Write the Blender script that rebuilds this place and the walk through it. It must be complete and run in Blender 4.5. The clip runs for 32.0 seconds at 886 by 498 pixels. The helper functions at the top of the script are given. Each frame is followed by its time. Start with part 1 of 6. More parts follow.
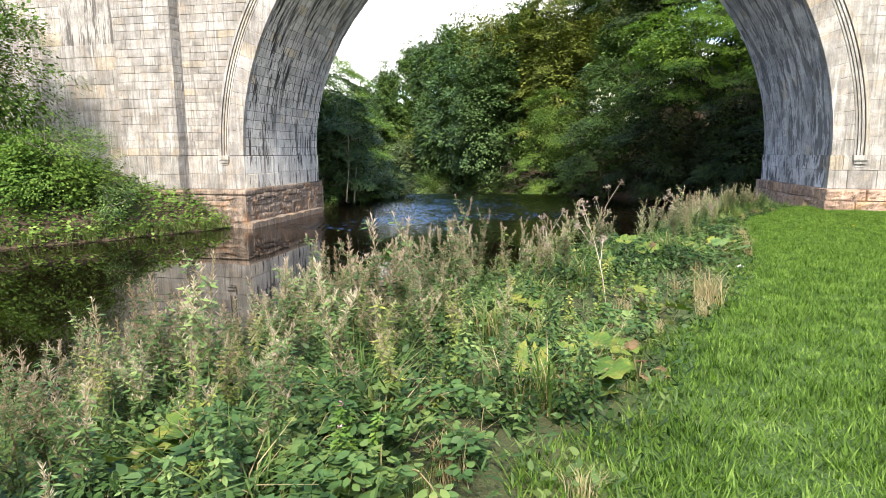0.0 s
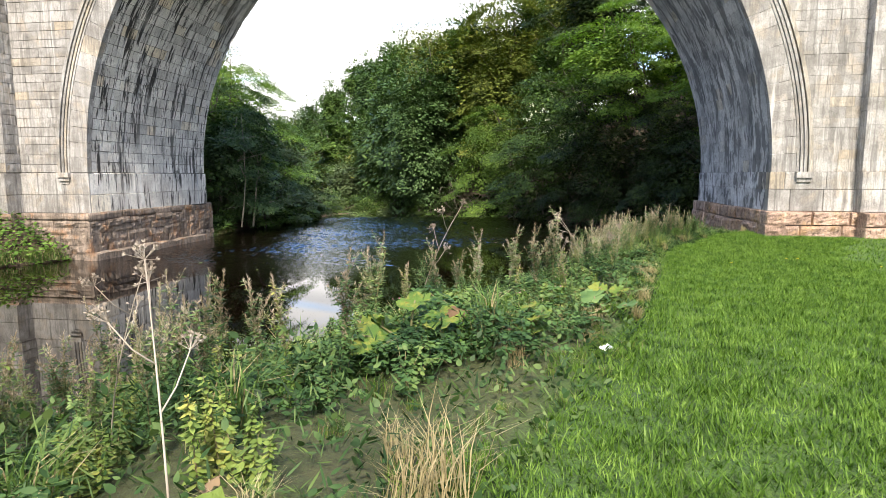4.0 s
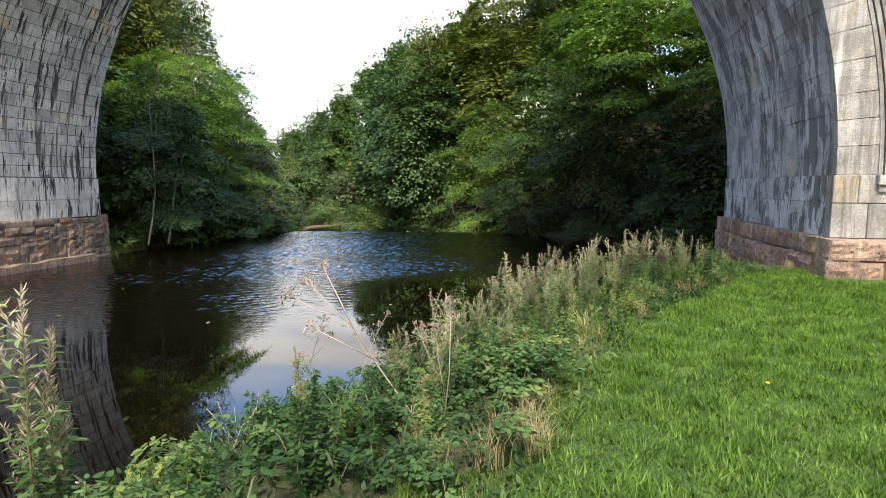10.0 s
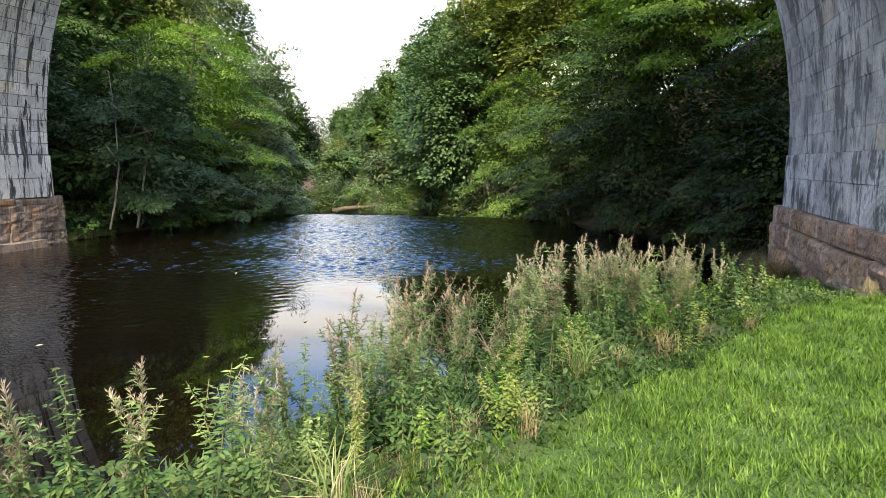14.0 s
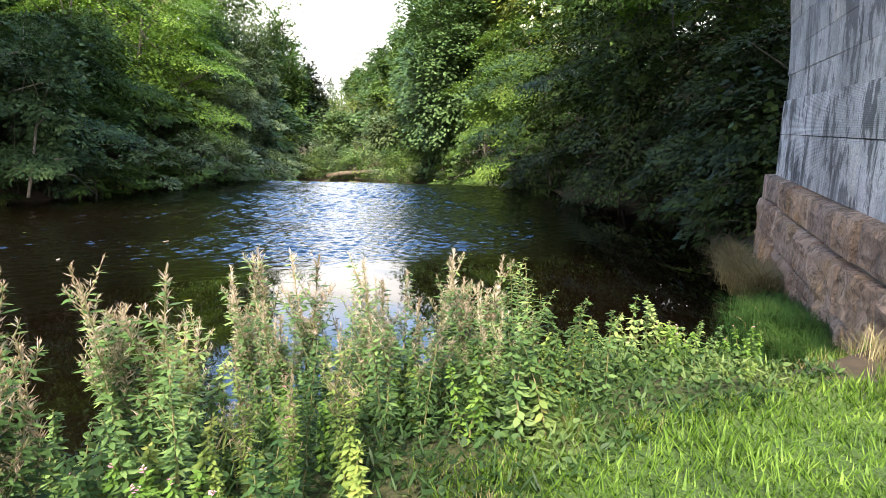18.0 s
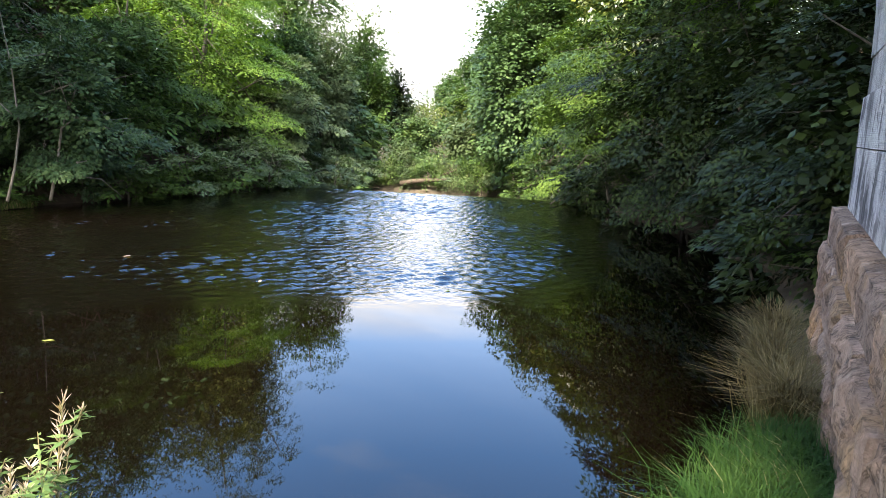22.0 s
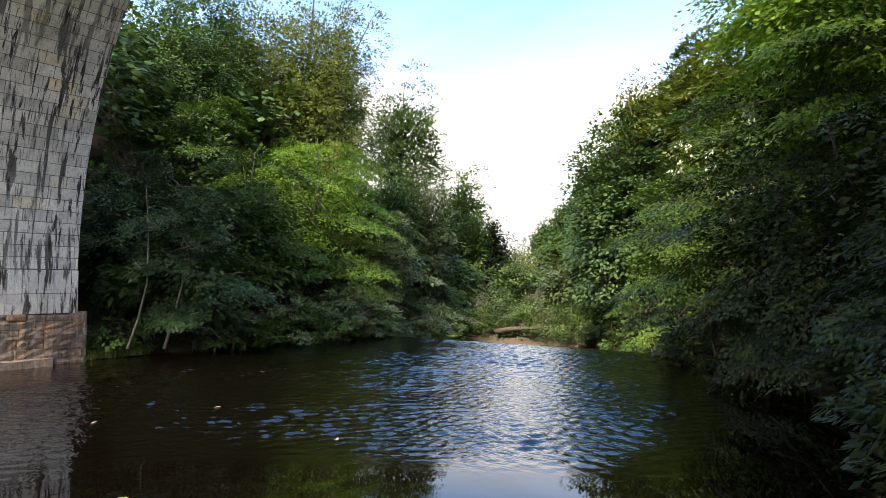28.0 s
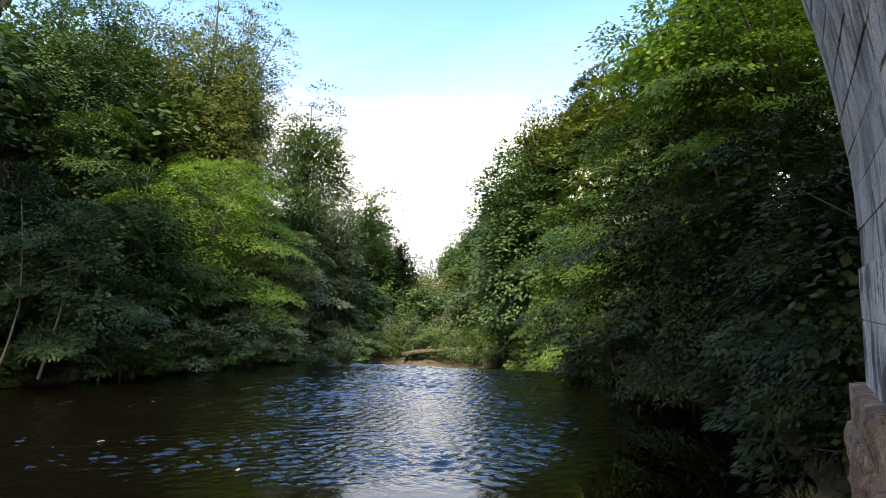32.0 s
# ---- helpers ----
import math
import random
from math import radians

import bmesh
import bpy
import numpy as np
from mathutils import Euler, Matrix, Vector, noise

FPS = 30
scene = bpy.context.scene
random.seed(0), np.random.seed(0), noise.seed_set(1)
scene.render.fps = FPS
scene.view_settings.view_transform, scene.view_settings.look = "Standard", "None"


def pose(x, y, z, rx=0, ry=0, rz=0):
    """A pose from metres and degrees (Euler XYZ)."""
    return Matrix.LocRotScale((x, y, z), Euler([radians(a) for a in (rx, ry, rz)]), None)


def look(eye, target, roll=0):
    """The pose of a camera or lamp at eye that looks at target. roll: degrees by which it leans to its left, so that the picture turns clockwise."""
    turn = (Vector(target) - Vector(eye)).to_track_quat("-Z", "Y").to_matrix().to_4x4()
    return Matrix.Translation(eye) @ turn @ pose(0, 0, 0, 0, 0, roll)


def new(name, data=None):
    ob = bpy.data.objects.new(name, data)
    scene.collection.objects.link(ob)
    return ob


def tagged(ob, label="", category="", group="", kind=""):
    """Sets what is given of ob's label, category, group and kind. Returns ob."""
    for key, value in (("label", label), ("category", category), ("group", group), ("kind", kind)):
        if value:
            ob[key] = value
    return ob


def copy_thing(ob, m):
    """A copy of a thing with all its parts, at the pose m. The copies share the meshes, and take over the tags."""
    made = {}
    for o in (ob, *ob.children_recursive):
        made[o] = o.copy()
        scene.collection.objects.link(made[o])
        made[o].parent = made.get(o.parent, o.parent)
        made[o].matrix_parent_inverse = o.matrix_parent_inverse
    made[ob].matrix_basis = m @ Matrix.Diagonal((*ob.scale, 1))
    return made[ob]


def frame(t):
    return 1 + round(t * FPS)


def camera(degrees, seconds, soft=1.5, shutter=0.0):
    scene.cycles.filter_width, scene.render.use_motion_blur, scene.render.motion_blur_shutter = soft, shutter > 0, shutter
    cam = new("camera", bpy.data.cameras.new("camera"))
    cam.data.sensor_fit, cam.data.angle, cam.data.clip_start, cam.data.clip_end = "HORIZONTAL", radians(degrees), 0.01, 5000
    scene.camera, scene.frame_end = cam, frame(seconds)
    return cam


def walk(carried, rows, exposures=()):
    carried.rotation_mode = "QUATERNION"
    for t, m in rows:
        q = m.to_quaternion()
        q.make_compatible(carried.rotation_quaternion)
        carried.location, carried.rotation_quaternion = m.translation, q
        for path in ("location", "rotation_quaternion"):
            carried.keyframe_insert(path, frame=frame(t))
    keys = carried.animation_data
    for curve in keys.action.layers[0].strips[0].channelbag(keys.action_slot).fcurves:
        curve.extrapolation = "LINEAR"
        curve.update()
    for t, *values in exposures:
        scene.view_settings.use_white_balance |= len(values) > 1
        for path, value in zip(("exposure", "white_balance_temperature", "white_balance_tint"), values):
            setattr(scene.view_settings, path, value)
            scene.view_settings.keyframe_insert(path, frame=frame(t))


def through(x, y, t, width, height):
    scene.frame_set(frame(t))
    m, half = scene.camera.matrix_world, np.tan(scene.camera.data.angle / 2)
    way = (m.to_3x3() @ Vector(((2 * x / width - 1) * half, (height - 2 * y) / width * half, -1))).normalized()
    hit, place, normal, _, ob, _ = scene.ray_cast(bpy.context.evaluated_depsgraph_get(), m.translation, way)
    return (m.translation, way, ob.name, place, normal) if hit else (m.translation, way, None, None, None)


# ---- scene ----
cam = camera(74.1, 32.0, 0.6)
PATH = [
    (0, (-8.235, -21.098, 1.895), (-8.652, -19.17, 1.57), -0.1),
    (0.5, (-8.149, -20.62, 1.854), (-8.524, -18.682, 1.534), -0.2),
    (1, (-7.988, -20.107, 1.814), (-8.33, -18.162, 1.502), -0.2),
    (1.5, (-7.842, -19.618, 1.768), (-8.168, -17.667, 1.479), -0.3),
    (2, (-7.628, -19.112, 1.742), (-7.948, -17.157, 1.467), -0.3),
    (2.5, (-7.393, -18.636, 1.736), (-7.698, -16.678, 1.467), -0.2),
    (3, (-7.145, -18.129, 1.708), (-7.447, -16.17, 1.443), -0.2),
    (3.5, (-6.815, -17.644, 1.698), (-7.112, -15.683, 1.441), -0.1),
    (5.5, (-5.929, -15.621, 1.688), (-6.228, -13.657, 1.459), 0.2),
    (6, (-5.758, -15.092, 1.696), (-6.046, -13.125, 1.476), 0.2),
    (6.5, (-5.605, -14.541, 1.668), (-5.875, -12.572, 1.448), 0.1),
    (7, (-5.433, -13.978, 1.663), (-5.686, -12.008, 1.434), 0.2),
    (7.5, (-5.337, -13.437, 1.661), (-5.596, -11.468, 1.423), 0.1),
    (8, (-5.213, -12.943, 1.659), (-5.473, -10.974, 1.426), 0.2),
    (8.5, (-5.021, -12.426, 1.636), (-5.313, -10.459, 1.424), 0.2),
    (9, (-4.844, -11.919, 1.603), (-5.181, -9.958, 1.395), 0.2),
    (9.5, (-4.682, -11.413, 1.598), (-5.05, -9.458, 1.39), 0.2),
    (10, (-4.537, -10.903, 1.597), (-4.939, -8.956, 1.378), 0.2),
    (10.5, (-4.326, -10.392, 1.601), (-4.761, -8.454, 1.366), 0.2),
    (11, (-4.179, -9.882, 1.639), (-4.658, -7.957, 1.387), 0.2),
    (11.5, (-3.961, -9.422, 1.622), (-4.498, -7.511, 1.376), 0.2),
    (12, (-3.772, -8.936, 1.607), (-4.393, -7.05, 1.367), 0.2),
    (12.5, (-3.617, -8.451, 1.566), (-4.293, -6.584, 1.324), 0.3),
    (13, (-3.483, -7.964, 1.546), (-4.14, -6.093, 1.286), 0.4),
    (13.5, (-3.306, -7.474, 1.556), (-3.932, -5.594, 1.282), 0.3),
    (14, (-3.168, -6.977, 1.564), (-3.767, -5.091, 1.276), 0.3),
    (14.5, (-3.015, -6.452, 1.584), (-3.588, -4.559, 1.283), 0.2),
    (15, (-2.816, -5.987, 1.618), (-3.354, -4.086, 1.306), -0.0),
    (15.5, (-2.595, -5.531, 1.572), (-3.11, -3.625, 1.253), 0.2),
    (17.5, (-1.665, -3.151, 1.374), (-2.342, -1.309, 0.987), 0.4),
    (18, (-1.547, -2.714, 1.383), (-2.242, -0.883, 0.977), 0.2),
    (18.5, (-1.392, -2.345, 1.371), (-2.065, -0.508, 0.957), 0.2),
    (19, (-1.194, -1.867, 1.369), (-1.847, -0.021, 0.962), 0.3),
    (19.5, (-1.049, -1.447, 1.389), (-1.703, 0.4, 0.989), 0.2),
    (20, (-0.865, -1.033, 1.389), (-1.5, 0.825, 1.006), 0.4),
    (20.5, (-0.734, -0.648, 1.384), (-1.372, 1.207, 0.993), 0.5),
    (21, (-0.6, -0.273, 1.376), (-1.28, 1.566, 0.982), 0.5),
    (21.5, (-0.548, 0.04, 1.38), (-1.353, 1.828, 0.985), 0.7),
    (22, (-0.559, 0.266, 1.373), (-1.549, 1.96, 0.989), 0.8),
    (22.5, (-0.53, 0.437, 1.357), (-1.658, 2.048, 0.995), 1.0),
    (23, (-0.496, 0.524, 1.396), (-1.723, 2.07, 1.073), 1.1),
    (23.5, (-0.489, 0.525, 1.433), (-1.79, 2.017, 1.148), 1.2),
    (24, (-0.465, 0.521, 1.463), (-1.815, 1.976, 1.217), 1.1),
    (24.5, (-0.425, 0.526, 1.465), (-1.804, 1.961, 1.265), 0.9),
    (25, (-0.424, 0.526, 1.467), (-1.819, 1.951, 1.315), 0.8),
    (25.5, (-0.472, 0.515, 1.485), (-1.871, 1.941, 1.387), 0.8),
    (27.5, (-0.444, 0.559, 1.513), (-1.76, 2.063, 1.587), 0.5),
    (28, (-0.447, 0.58, 1.514), (-1.729, 2.112, 1.62), 0.3),
    (28.5, (-0.444, 0.579, 1.516), (-1.692, 2.137, 1.649), 0.3),
    (29, (-0.473, 0.566, 1.53), (-1.687, 2.148, 1.679), 0.3),
    (29.5, (-0.48, 0.58, 1.532), (-1.662, 2.185, 1.698), 0.3),
    (30, (-0.445, 0.556, 1.5), (-1.593, 2.184, 1.68), 0.2),
    (30.5, (-0.401, 0.52, 1.482), (-1.513, 2.172, 1.671), 0.3),
    (31, (-0.427, 0.535, 1.477), (-1.504, 2.21, 1.667), 0.1),
    (31.5, (-0.541, 0.572, 1.447), (-1.586, 2.266, 1.636), -0.0),
    (32, (-0.553, 0.598, 1.447), (-1.574, 2.307, 1.633), 0.0),
]

walk(cam, [(t, look(eye, target, roll)) for t, eye, target, roll in PATH], [(0, 0.98, 7000, 12.0), (3.5, 0.86, 7000, 12.0), (9.0, 0.64, 7000, 12.0), (13.0, 0.95, 7200, 12.6), (15.0, 1.1, 7200, 12.6), (18.0, 1.5, 7200, 12.8), (21.0, 1.7, 7100, 13.0), (25.0, 1.62, 7500, 13.2), (28.0, 0.8, 7500, 13.8), (32.0, 0.62, 7400, 14.4)])
# ---- light ----
SUN_DIR = Vector((0.10, -0.66, 0.745)).normalized()
world = bpy.data.worlds.new("sky")
scene.world = world
world.use_nodes = True


def build_sky():
    nt = world.node_tree
    n, l = nt.nodes, nt.links
    n.clear()
    out = n.new("ShaderNodeOutputWorld")
    bg = n.new("ShaderNodeBackground")
    bg.inputs["Strength"].default_value = 0.084
    sky = n.new("ShaderNodeTexSky")
    sky.sky_type = "NISHITA"
    sky.sun_disc = False
    sky.sun_elevation = math.asin(SUN_DIR.z)
    sky.sun_rotation = math.atan2(SUN_DIR.x, SUN_DIR.y)
    sky.air_density, sky.dust_density, sky.ozone_density = 1.0, 1.5, 1.0
    co = n.new("ShaderNodeTexCoord")
    sep = n.new("ShaderNodeSeparateXYZ")
    l.new(co.outputs["Generated"], sep.inputs[0])
    # flatten the direction onto a cloud layer
    zz = n.new("ShaderNodeMath")
    zz.operation = "MAXIMUM"
    zz.inputs[1].default_value = 0.0
    l.new(sep.outputs["Z"], zz.inputs[0])
    add = n.new("ShaderNodeMath")
    add.operation = "ADD"
    add.inputs[1].default_value = 0.16
    l.new(zz.outputs[0], add.inputs[0])
    div = n.new("ShaderNodeVectorMath")
    div.operation = "DIVIDE"
    comb = n.new("ShaderNodeCombineXYZ")
    for k in "XYZ":
        l.new(add.outputs[0], comb.inputs[k])
    l.new(co.outputs["Generated"], div.inputs[0])
    l.new(comb.outputs[0], div.inputs[1])
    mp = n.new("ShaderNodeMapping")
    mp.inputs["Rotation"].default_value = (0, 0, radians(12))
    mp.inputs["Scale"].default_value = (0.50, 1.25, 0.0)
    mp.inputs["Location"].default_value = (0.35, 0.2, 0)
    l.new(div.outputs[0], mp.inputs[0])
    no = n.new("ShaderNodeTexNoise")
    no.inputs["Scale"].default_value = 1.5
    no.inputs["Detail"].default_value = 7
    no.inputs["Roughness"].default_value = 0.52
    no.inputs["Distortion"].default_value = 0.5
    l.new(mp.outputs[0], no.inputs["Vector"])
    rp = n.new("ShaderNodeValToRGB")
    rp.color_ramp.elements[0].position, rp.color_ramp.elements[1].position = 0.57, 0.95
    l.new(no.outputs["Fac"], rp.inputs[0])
    # a bank of cloud low down
    low = n.new("ShaderNodeMapRange")
    low.inputs["From Min"].default_value, low.inputs["From Max"].default_value = 0.25, 0.36
    low.inputs["To Min"].default_value, low.inputs["To Max"].default_value = 1.0, 0.0
    l.new(sep.outputs["Z"], low.inputs["Value"])
    mx = n.new("ShaderNodeMath")
    mx.operation = "MAXIMUM"
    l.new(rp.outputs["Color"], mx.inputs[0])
    ragged = n.new("ShaderNodeMapRange")
    ragged.inputs["From Min"].default_value, ragged.inputs["From Max"].default_value = 0.32, 0.62
    ragged.inputs["To Min"].default_value, ragged.inputs["To Max"].default_value = 0.50, 1.7
    l.new(no.outputs["Fac"], ragged.inputs["Value"])
    torn = n.new("ShaderNodeMath")
    torn.operation = "MULTIPLY"
    torn.use_clamp = True
    l.new(low.outputs[0], torn.inputs[0])
    l.new(ragged.outputs[0], torn.inputs[1])
    l.new(torn.outputs[0], mx.inputs[1])
    # haze that thins out upwards
    haze = n.new("ShaderNodeMapRange")
    haze.inputs["From Min"].default_value, haze.inputs["From Max"].default_value = 0.28, 0.50
    haze.inputs["To Min"].default_value, haze.inputs["To Max"].default_value = 0.30, 0.0
    l.new(sep.outputs["Z"], haze.inputs["Value"])
    hm = n.new("ShaderNodeMath")
    hm.operation = "MAXIMUM"
    l.new(mx.outputs[0], hm.inputs[0])
    l.new(haze.outputs[0], hm.inputs[1])
    # unseen thin cloud veil round the soft sun, added to whiten the fill light
    near = n.new("ShaderNodeVectorMath")
    near.operation = "DOT_PRODUCT"
    near.inputs[1].default_value = SUN_DIR
    l.new(co.outputs["Generated"], near.inputs[0])
    veil = n.new("ShaderNodeMapRange")
    veil.inputs["From Min"].default_value, veil.inputs["From Max"].default_value = 0.35, 0.85
    veil.inputs["To Min"].default_value, veil.inputs["To Max"].default_value = 0.0, 0.9
    l.new(near.outputs["Value"], veil.inputs["Value"])
    over = n.new("ShaderNodeMath")
    over.operation = "MAXIMUM"
    l.new(hm.outputs[0], over.inputs[0])
    l.new(veil.outputs[0], over.inputs[1])
    # shading within the clouds
    n2 = n.new("ShaderNodeTexNoise")
    n2.inputs["Scale"].default_value = 2.6
    n2.inputs["Detail"].default_value = 5
    l.new(mp.outputs[0], n2.inputs["Vector"])
    cr = n.new("ShaderNodeValToRGB")
    e = cr.color_ramp.elements
    e[0].position, e[0].color = 0.34, (11.5, 12.0, 12.8, 1)
    e[1].position, e[1].color = 0.56, (16.0, 16.3, 16.7, 1)
    l.new(n2.outputs["Fac"], cr.inputs[0])
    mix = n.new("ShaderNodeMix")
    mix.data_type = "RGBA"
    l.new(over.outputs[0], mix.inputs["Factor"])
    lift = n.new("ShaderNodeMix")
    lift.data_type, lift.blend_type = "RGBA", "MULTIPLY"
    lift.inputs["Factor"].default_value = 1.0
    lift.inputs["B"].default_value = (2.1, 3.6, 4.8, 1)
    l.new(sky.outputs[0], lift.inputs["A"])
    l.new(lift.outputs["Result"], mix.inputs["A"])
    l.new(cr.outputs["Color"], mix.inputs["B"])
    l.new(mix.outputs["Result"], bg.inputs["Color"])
    l.new(bg.outputs[0], out.inputs[0])


build_sky()
sun = new("sun", bpy.data.lights.new("sun", "SUN"))
sun.data.energy = 5.0
sun.data.angle = radians(10)
sun.data.color = (1.0, 0.94, 0.84)
sun.matrix_world = look((40, -40, 60), Vector((40, -40, 60)) - SUN_DIR)

# ---- materials ----


def material(name):
    m = bpy.data.materials.new(name)
    m.use_nodes = True
    nt = m.node_tree
    bs = nt.nodes["Principled BSDF"]
    return m, nt, bs


def noise_node(nt, vec, scale, detail=4, rough=0.55, dist=0.0):
    n = nt.nodes.new("ShaderNodeTexNoise")
    n.inputs["Scale"].default_value = scale
    n.inputs["Detail"].default_value = detail
    n.inputs["Roughness"].default_value = rough
    n.inputs["Distortion"].default_value = dist
    if vec is not None:
        nt.links.new(vec, n.inputs["Vector"])
    return n.outputs["Fac"]


def ramp(nt, fac, stops):
    r = nt.nodes.new("ShaderNodeValToRGB")
    el = r.color_ramp.elements
    while len(el) < len(stops):
        el.new(0.5)
    for e, (p, c) in zip(el, stops):
        e.position, e.color = p, (c if isinstance(c, tuple) else (c, c, c)) + (1,)
    nt.links.new(fac, r.inputs[0])
    return r.outputs["Color"]


def blend(nt, fac, a, b, mode="MIX"):
    m = nt.nodes.new("ShaderNodeMix")
    m.data_type = "RGBA"
    m.blend_type = mode
    for key, v in (("Factor", fac), ("A", a), ("B", b)):
        if isinstance(v, bpy.types.NodeSocket):
            nt.links.new(v, m.inputs[key])
        elif key == "Factor":
            m.inputs[key].default_value = v
        else:
            m.inputs[key].default_value = tuple(v) + (1,)
    return m.outputs["Result"]


def mathn(nt, op, a, b=0.0):
    m = nt.nodes.new("ShaderNodeMath")
    m.operation = op
    for k, v in ((0, a), (1, b)):
        if isinstance(v, bpy.types.NodeSocket):
            nt.links.new(v, m.inputs[k])
        else:
            m.inputs[k].default_value = v
    return m.outputs[0]


def position(nt, scale=(1, 1, 1), rot=(0, 0, 0)):
    g = nt.nodes.new("ShaderNodeNewGeometry")
    mp = nt.nodes.new("ShaderNodeMapping")
    mp.inputs["Scale"].default_value = scale
    mp.inputs["Rotation"].default_value = rot
    nt.links.new(g.outputs["Position"], mp.inputs[0])
    return mp.outputs[0]


def bump(nt, bs, height, strength, distance):
    b = nt.nodes.new("ShaderNodeBump")
    b.inputs["Strength"].default_value = strength
    b.inputs["Distance"].default_value = distance
    nt.links.new(height, b.inputs["Height"])
    nt.links.new(b.outputs[0], bs.inputs["Normal"])


def stone_material(name, light, dark, streak, streak_amount, warm=None, lines=0.0, pits=0.5, craggy=0.0, run=None, rare=0.0):
    """Weathered ashlar: block to block tone, blotches, vertical soot and lime streaks, tooling lines."""
    m, nt, bs = material(name)
    p = position(nt)
    info = nt.nodes.new("ShaderNodeObjectInfo")
    tone = ramp(nt, info.outputs["Random"], [(0.0, 0.76), (0.5, 0.97), (0.90, 1.08), (0.96, (1.04, 0.97, 0.85)), (1.0, (1.06, 0.95, 0.78))])
    blot = noise_node(nt, p, 1.3, 7, 0.62)
    col = ramp(nt, blot, [(0.36, dark), (0.56, light), (0.75, tuple(min(1, c * 1.12) for c in light))])
    if warm:
        wf = ramp(nt, noise_node(nt, p, 2.1, 4, 0.6), [(0.52, 0.0), (0.66, 1.0)])
        col = blend(nt, wf, col, warm)
    col = blend(nt, 1.0, col, tone, "MULTIPLY")
    fine = ramp(nt, noise_node(nt, p, 38, 5, 0.7), [(0.3, 0.60), (0.6, 1.08)])
    col = blend(nt, 0.75, col, fine, "MULTIPLY")
    crawl = ramp(nt, noise_node(nt, p, 6.5, 8, 0.62, 0.4), [(0.455, 1.0), (0.485, 0.66), (0.515, 1.0)])
    col = blend(nt, 0.8, col, crawl, "MULTIPLY")
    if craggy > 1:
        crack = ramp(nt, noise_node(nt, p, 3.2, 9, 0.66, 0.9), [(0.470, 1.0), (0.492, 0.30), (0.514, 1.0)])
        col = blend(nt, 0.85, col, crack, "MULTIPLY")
    if streak_amount:
        sv = position(nt, run or (4.6, 4.6, 0.34))
        s1 = noise_node(nt, sv, 1.5, 6, 0.66, 0.35)
        sel = ramp(nt, s1, [(0.51 + rare, 0.0), (0.555 + rare, 1.0)])
        patch = ramp(nt, noise_node(nt, position(nt, (0.45, 0.45, 0.28)), 1.0, 3, 0.5), [(0.30, 0.45), (0.48, 1.0)])
        fac = mathn(nt, "MULTIPLY", blend(nt, 1.0, sel, patch, "MULTIPLY"), streak_amount)
        col = blend(nt, fac, col, streak)
        s3 = ramp(nt, noise_node(nt, position(nt, tuple(2.4 * k for k in (run or (4.6, 4.6, 0.23)))), 1.0, 5, 0.7, 0.2), [(0.535 + rare, 0.0), (0.58 + rare, 1.0)])
        far_patch = ramp(nt, noise_node(nt, position(nt, (0.8, 0.8, 0.5)), 1.0, 3, 0.5), [(0.34, 0.2), (0.50, 1.0)])
        col = blend(nt, mathn(nt, "MULTIPLY", blend(nt, 1.0, s3, far_patch, "MULTIPLY"), streak_amount), col, streak)
        s2 = ramp(nt, noise_node(nt, position(nt, tuple(1.3 * k for k in (run or (4.0, 4.0, 0.23)))), 1.0, 4, 0.6), [(0.60, 0.0), (0.70, 0.55)])
        col = blend(nt, s2, col, tuple(min(0.8, c * 1.5) for c in light))
    nt.links.new(col, bs.inputs["Base Color"])
    bs.inputs["Roughness"].default_value = 0.86
    h = blend(nt, 0.5, noise_node(nt, p, 9, 8, 0.7), noise_node(nt, p, 60, 4, 0.7))
    if lines:
        w = nt.nodes.new("ShaderNodeTexWave")
        w.wave_type, w.bands_direction = "BANDS", "Z"
        w.inputs["Scale"].default_value = 21.0
        w.inputs["Distortion"].default_value = 0.6
        w.inputs["Detail"].default_value = 2
        nt.links.new(p, w.inputs["Vector"])
        h = blend(nt, lines, h, w.outputs["Color"])
    if craggy:
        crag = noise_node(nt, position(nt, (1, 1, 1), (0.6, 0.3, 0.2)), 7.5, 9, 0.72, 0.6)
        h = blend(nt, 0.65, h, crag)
        # veins and crevice shade in the colour: hollows of the relief darker, ridges lighter
        vein_shade = ramp(nt, crag, [(0.36, 0.35), (0.44, 0.85), (0.56, 1.0), (0.66, 1.25)])
        col = blend(nt, 1.0, col, vein_shade, "MULTIPLY")
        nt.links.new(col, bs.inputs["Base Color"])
    bump(nt, bs, h, pits, 0.03 + 0.05 * craggy)
    return m


M_ASHLAR = stone_material("pale_ashlar", (0.415, 0.398, 0.380), (0.245, 0.228, 0.212), (0.10, 0.093, 0.087), 0.42, (0.38, 0.335, 0.285), 0, 1.0)
M_PANEL = stone_material("soot_streaked_ashlar", (0.40, 0.385, 0.365), (0.23, 0.215, 0.20), (0.055, 0.050, 0.047), 0.85, None, 0, 1.0)
M_BARREL_PALE = stone_material("streaked_ashlar", (0.80, 0.765, 0.71), (0.60, 0.56, 0.52), (0.022, 0.020, 0.019), 0.97, None, 0, 0.8, 0, (0.36, 3.6, 0.36), 0.020)
M_BARREL_GREY = stone_material("streaked_grey_ashlar", (0.54, 0.53, 0.52), (0.33, 0.325, 0.32), (0.075, 0.075, 0.077), 0.75, None, 0.10, 0.9, 0, (0.42, 1.5, 0.42))
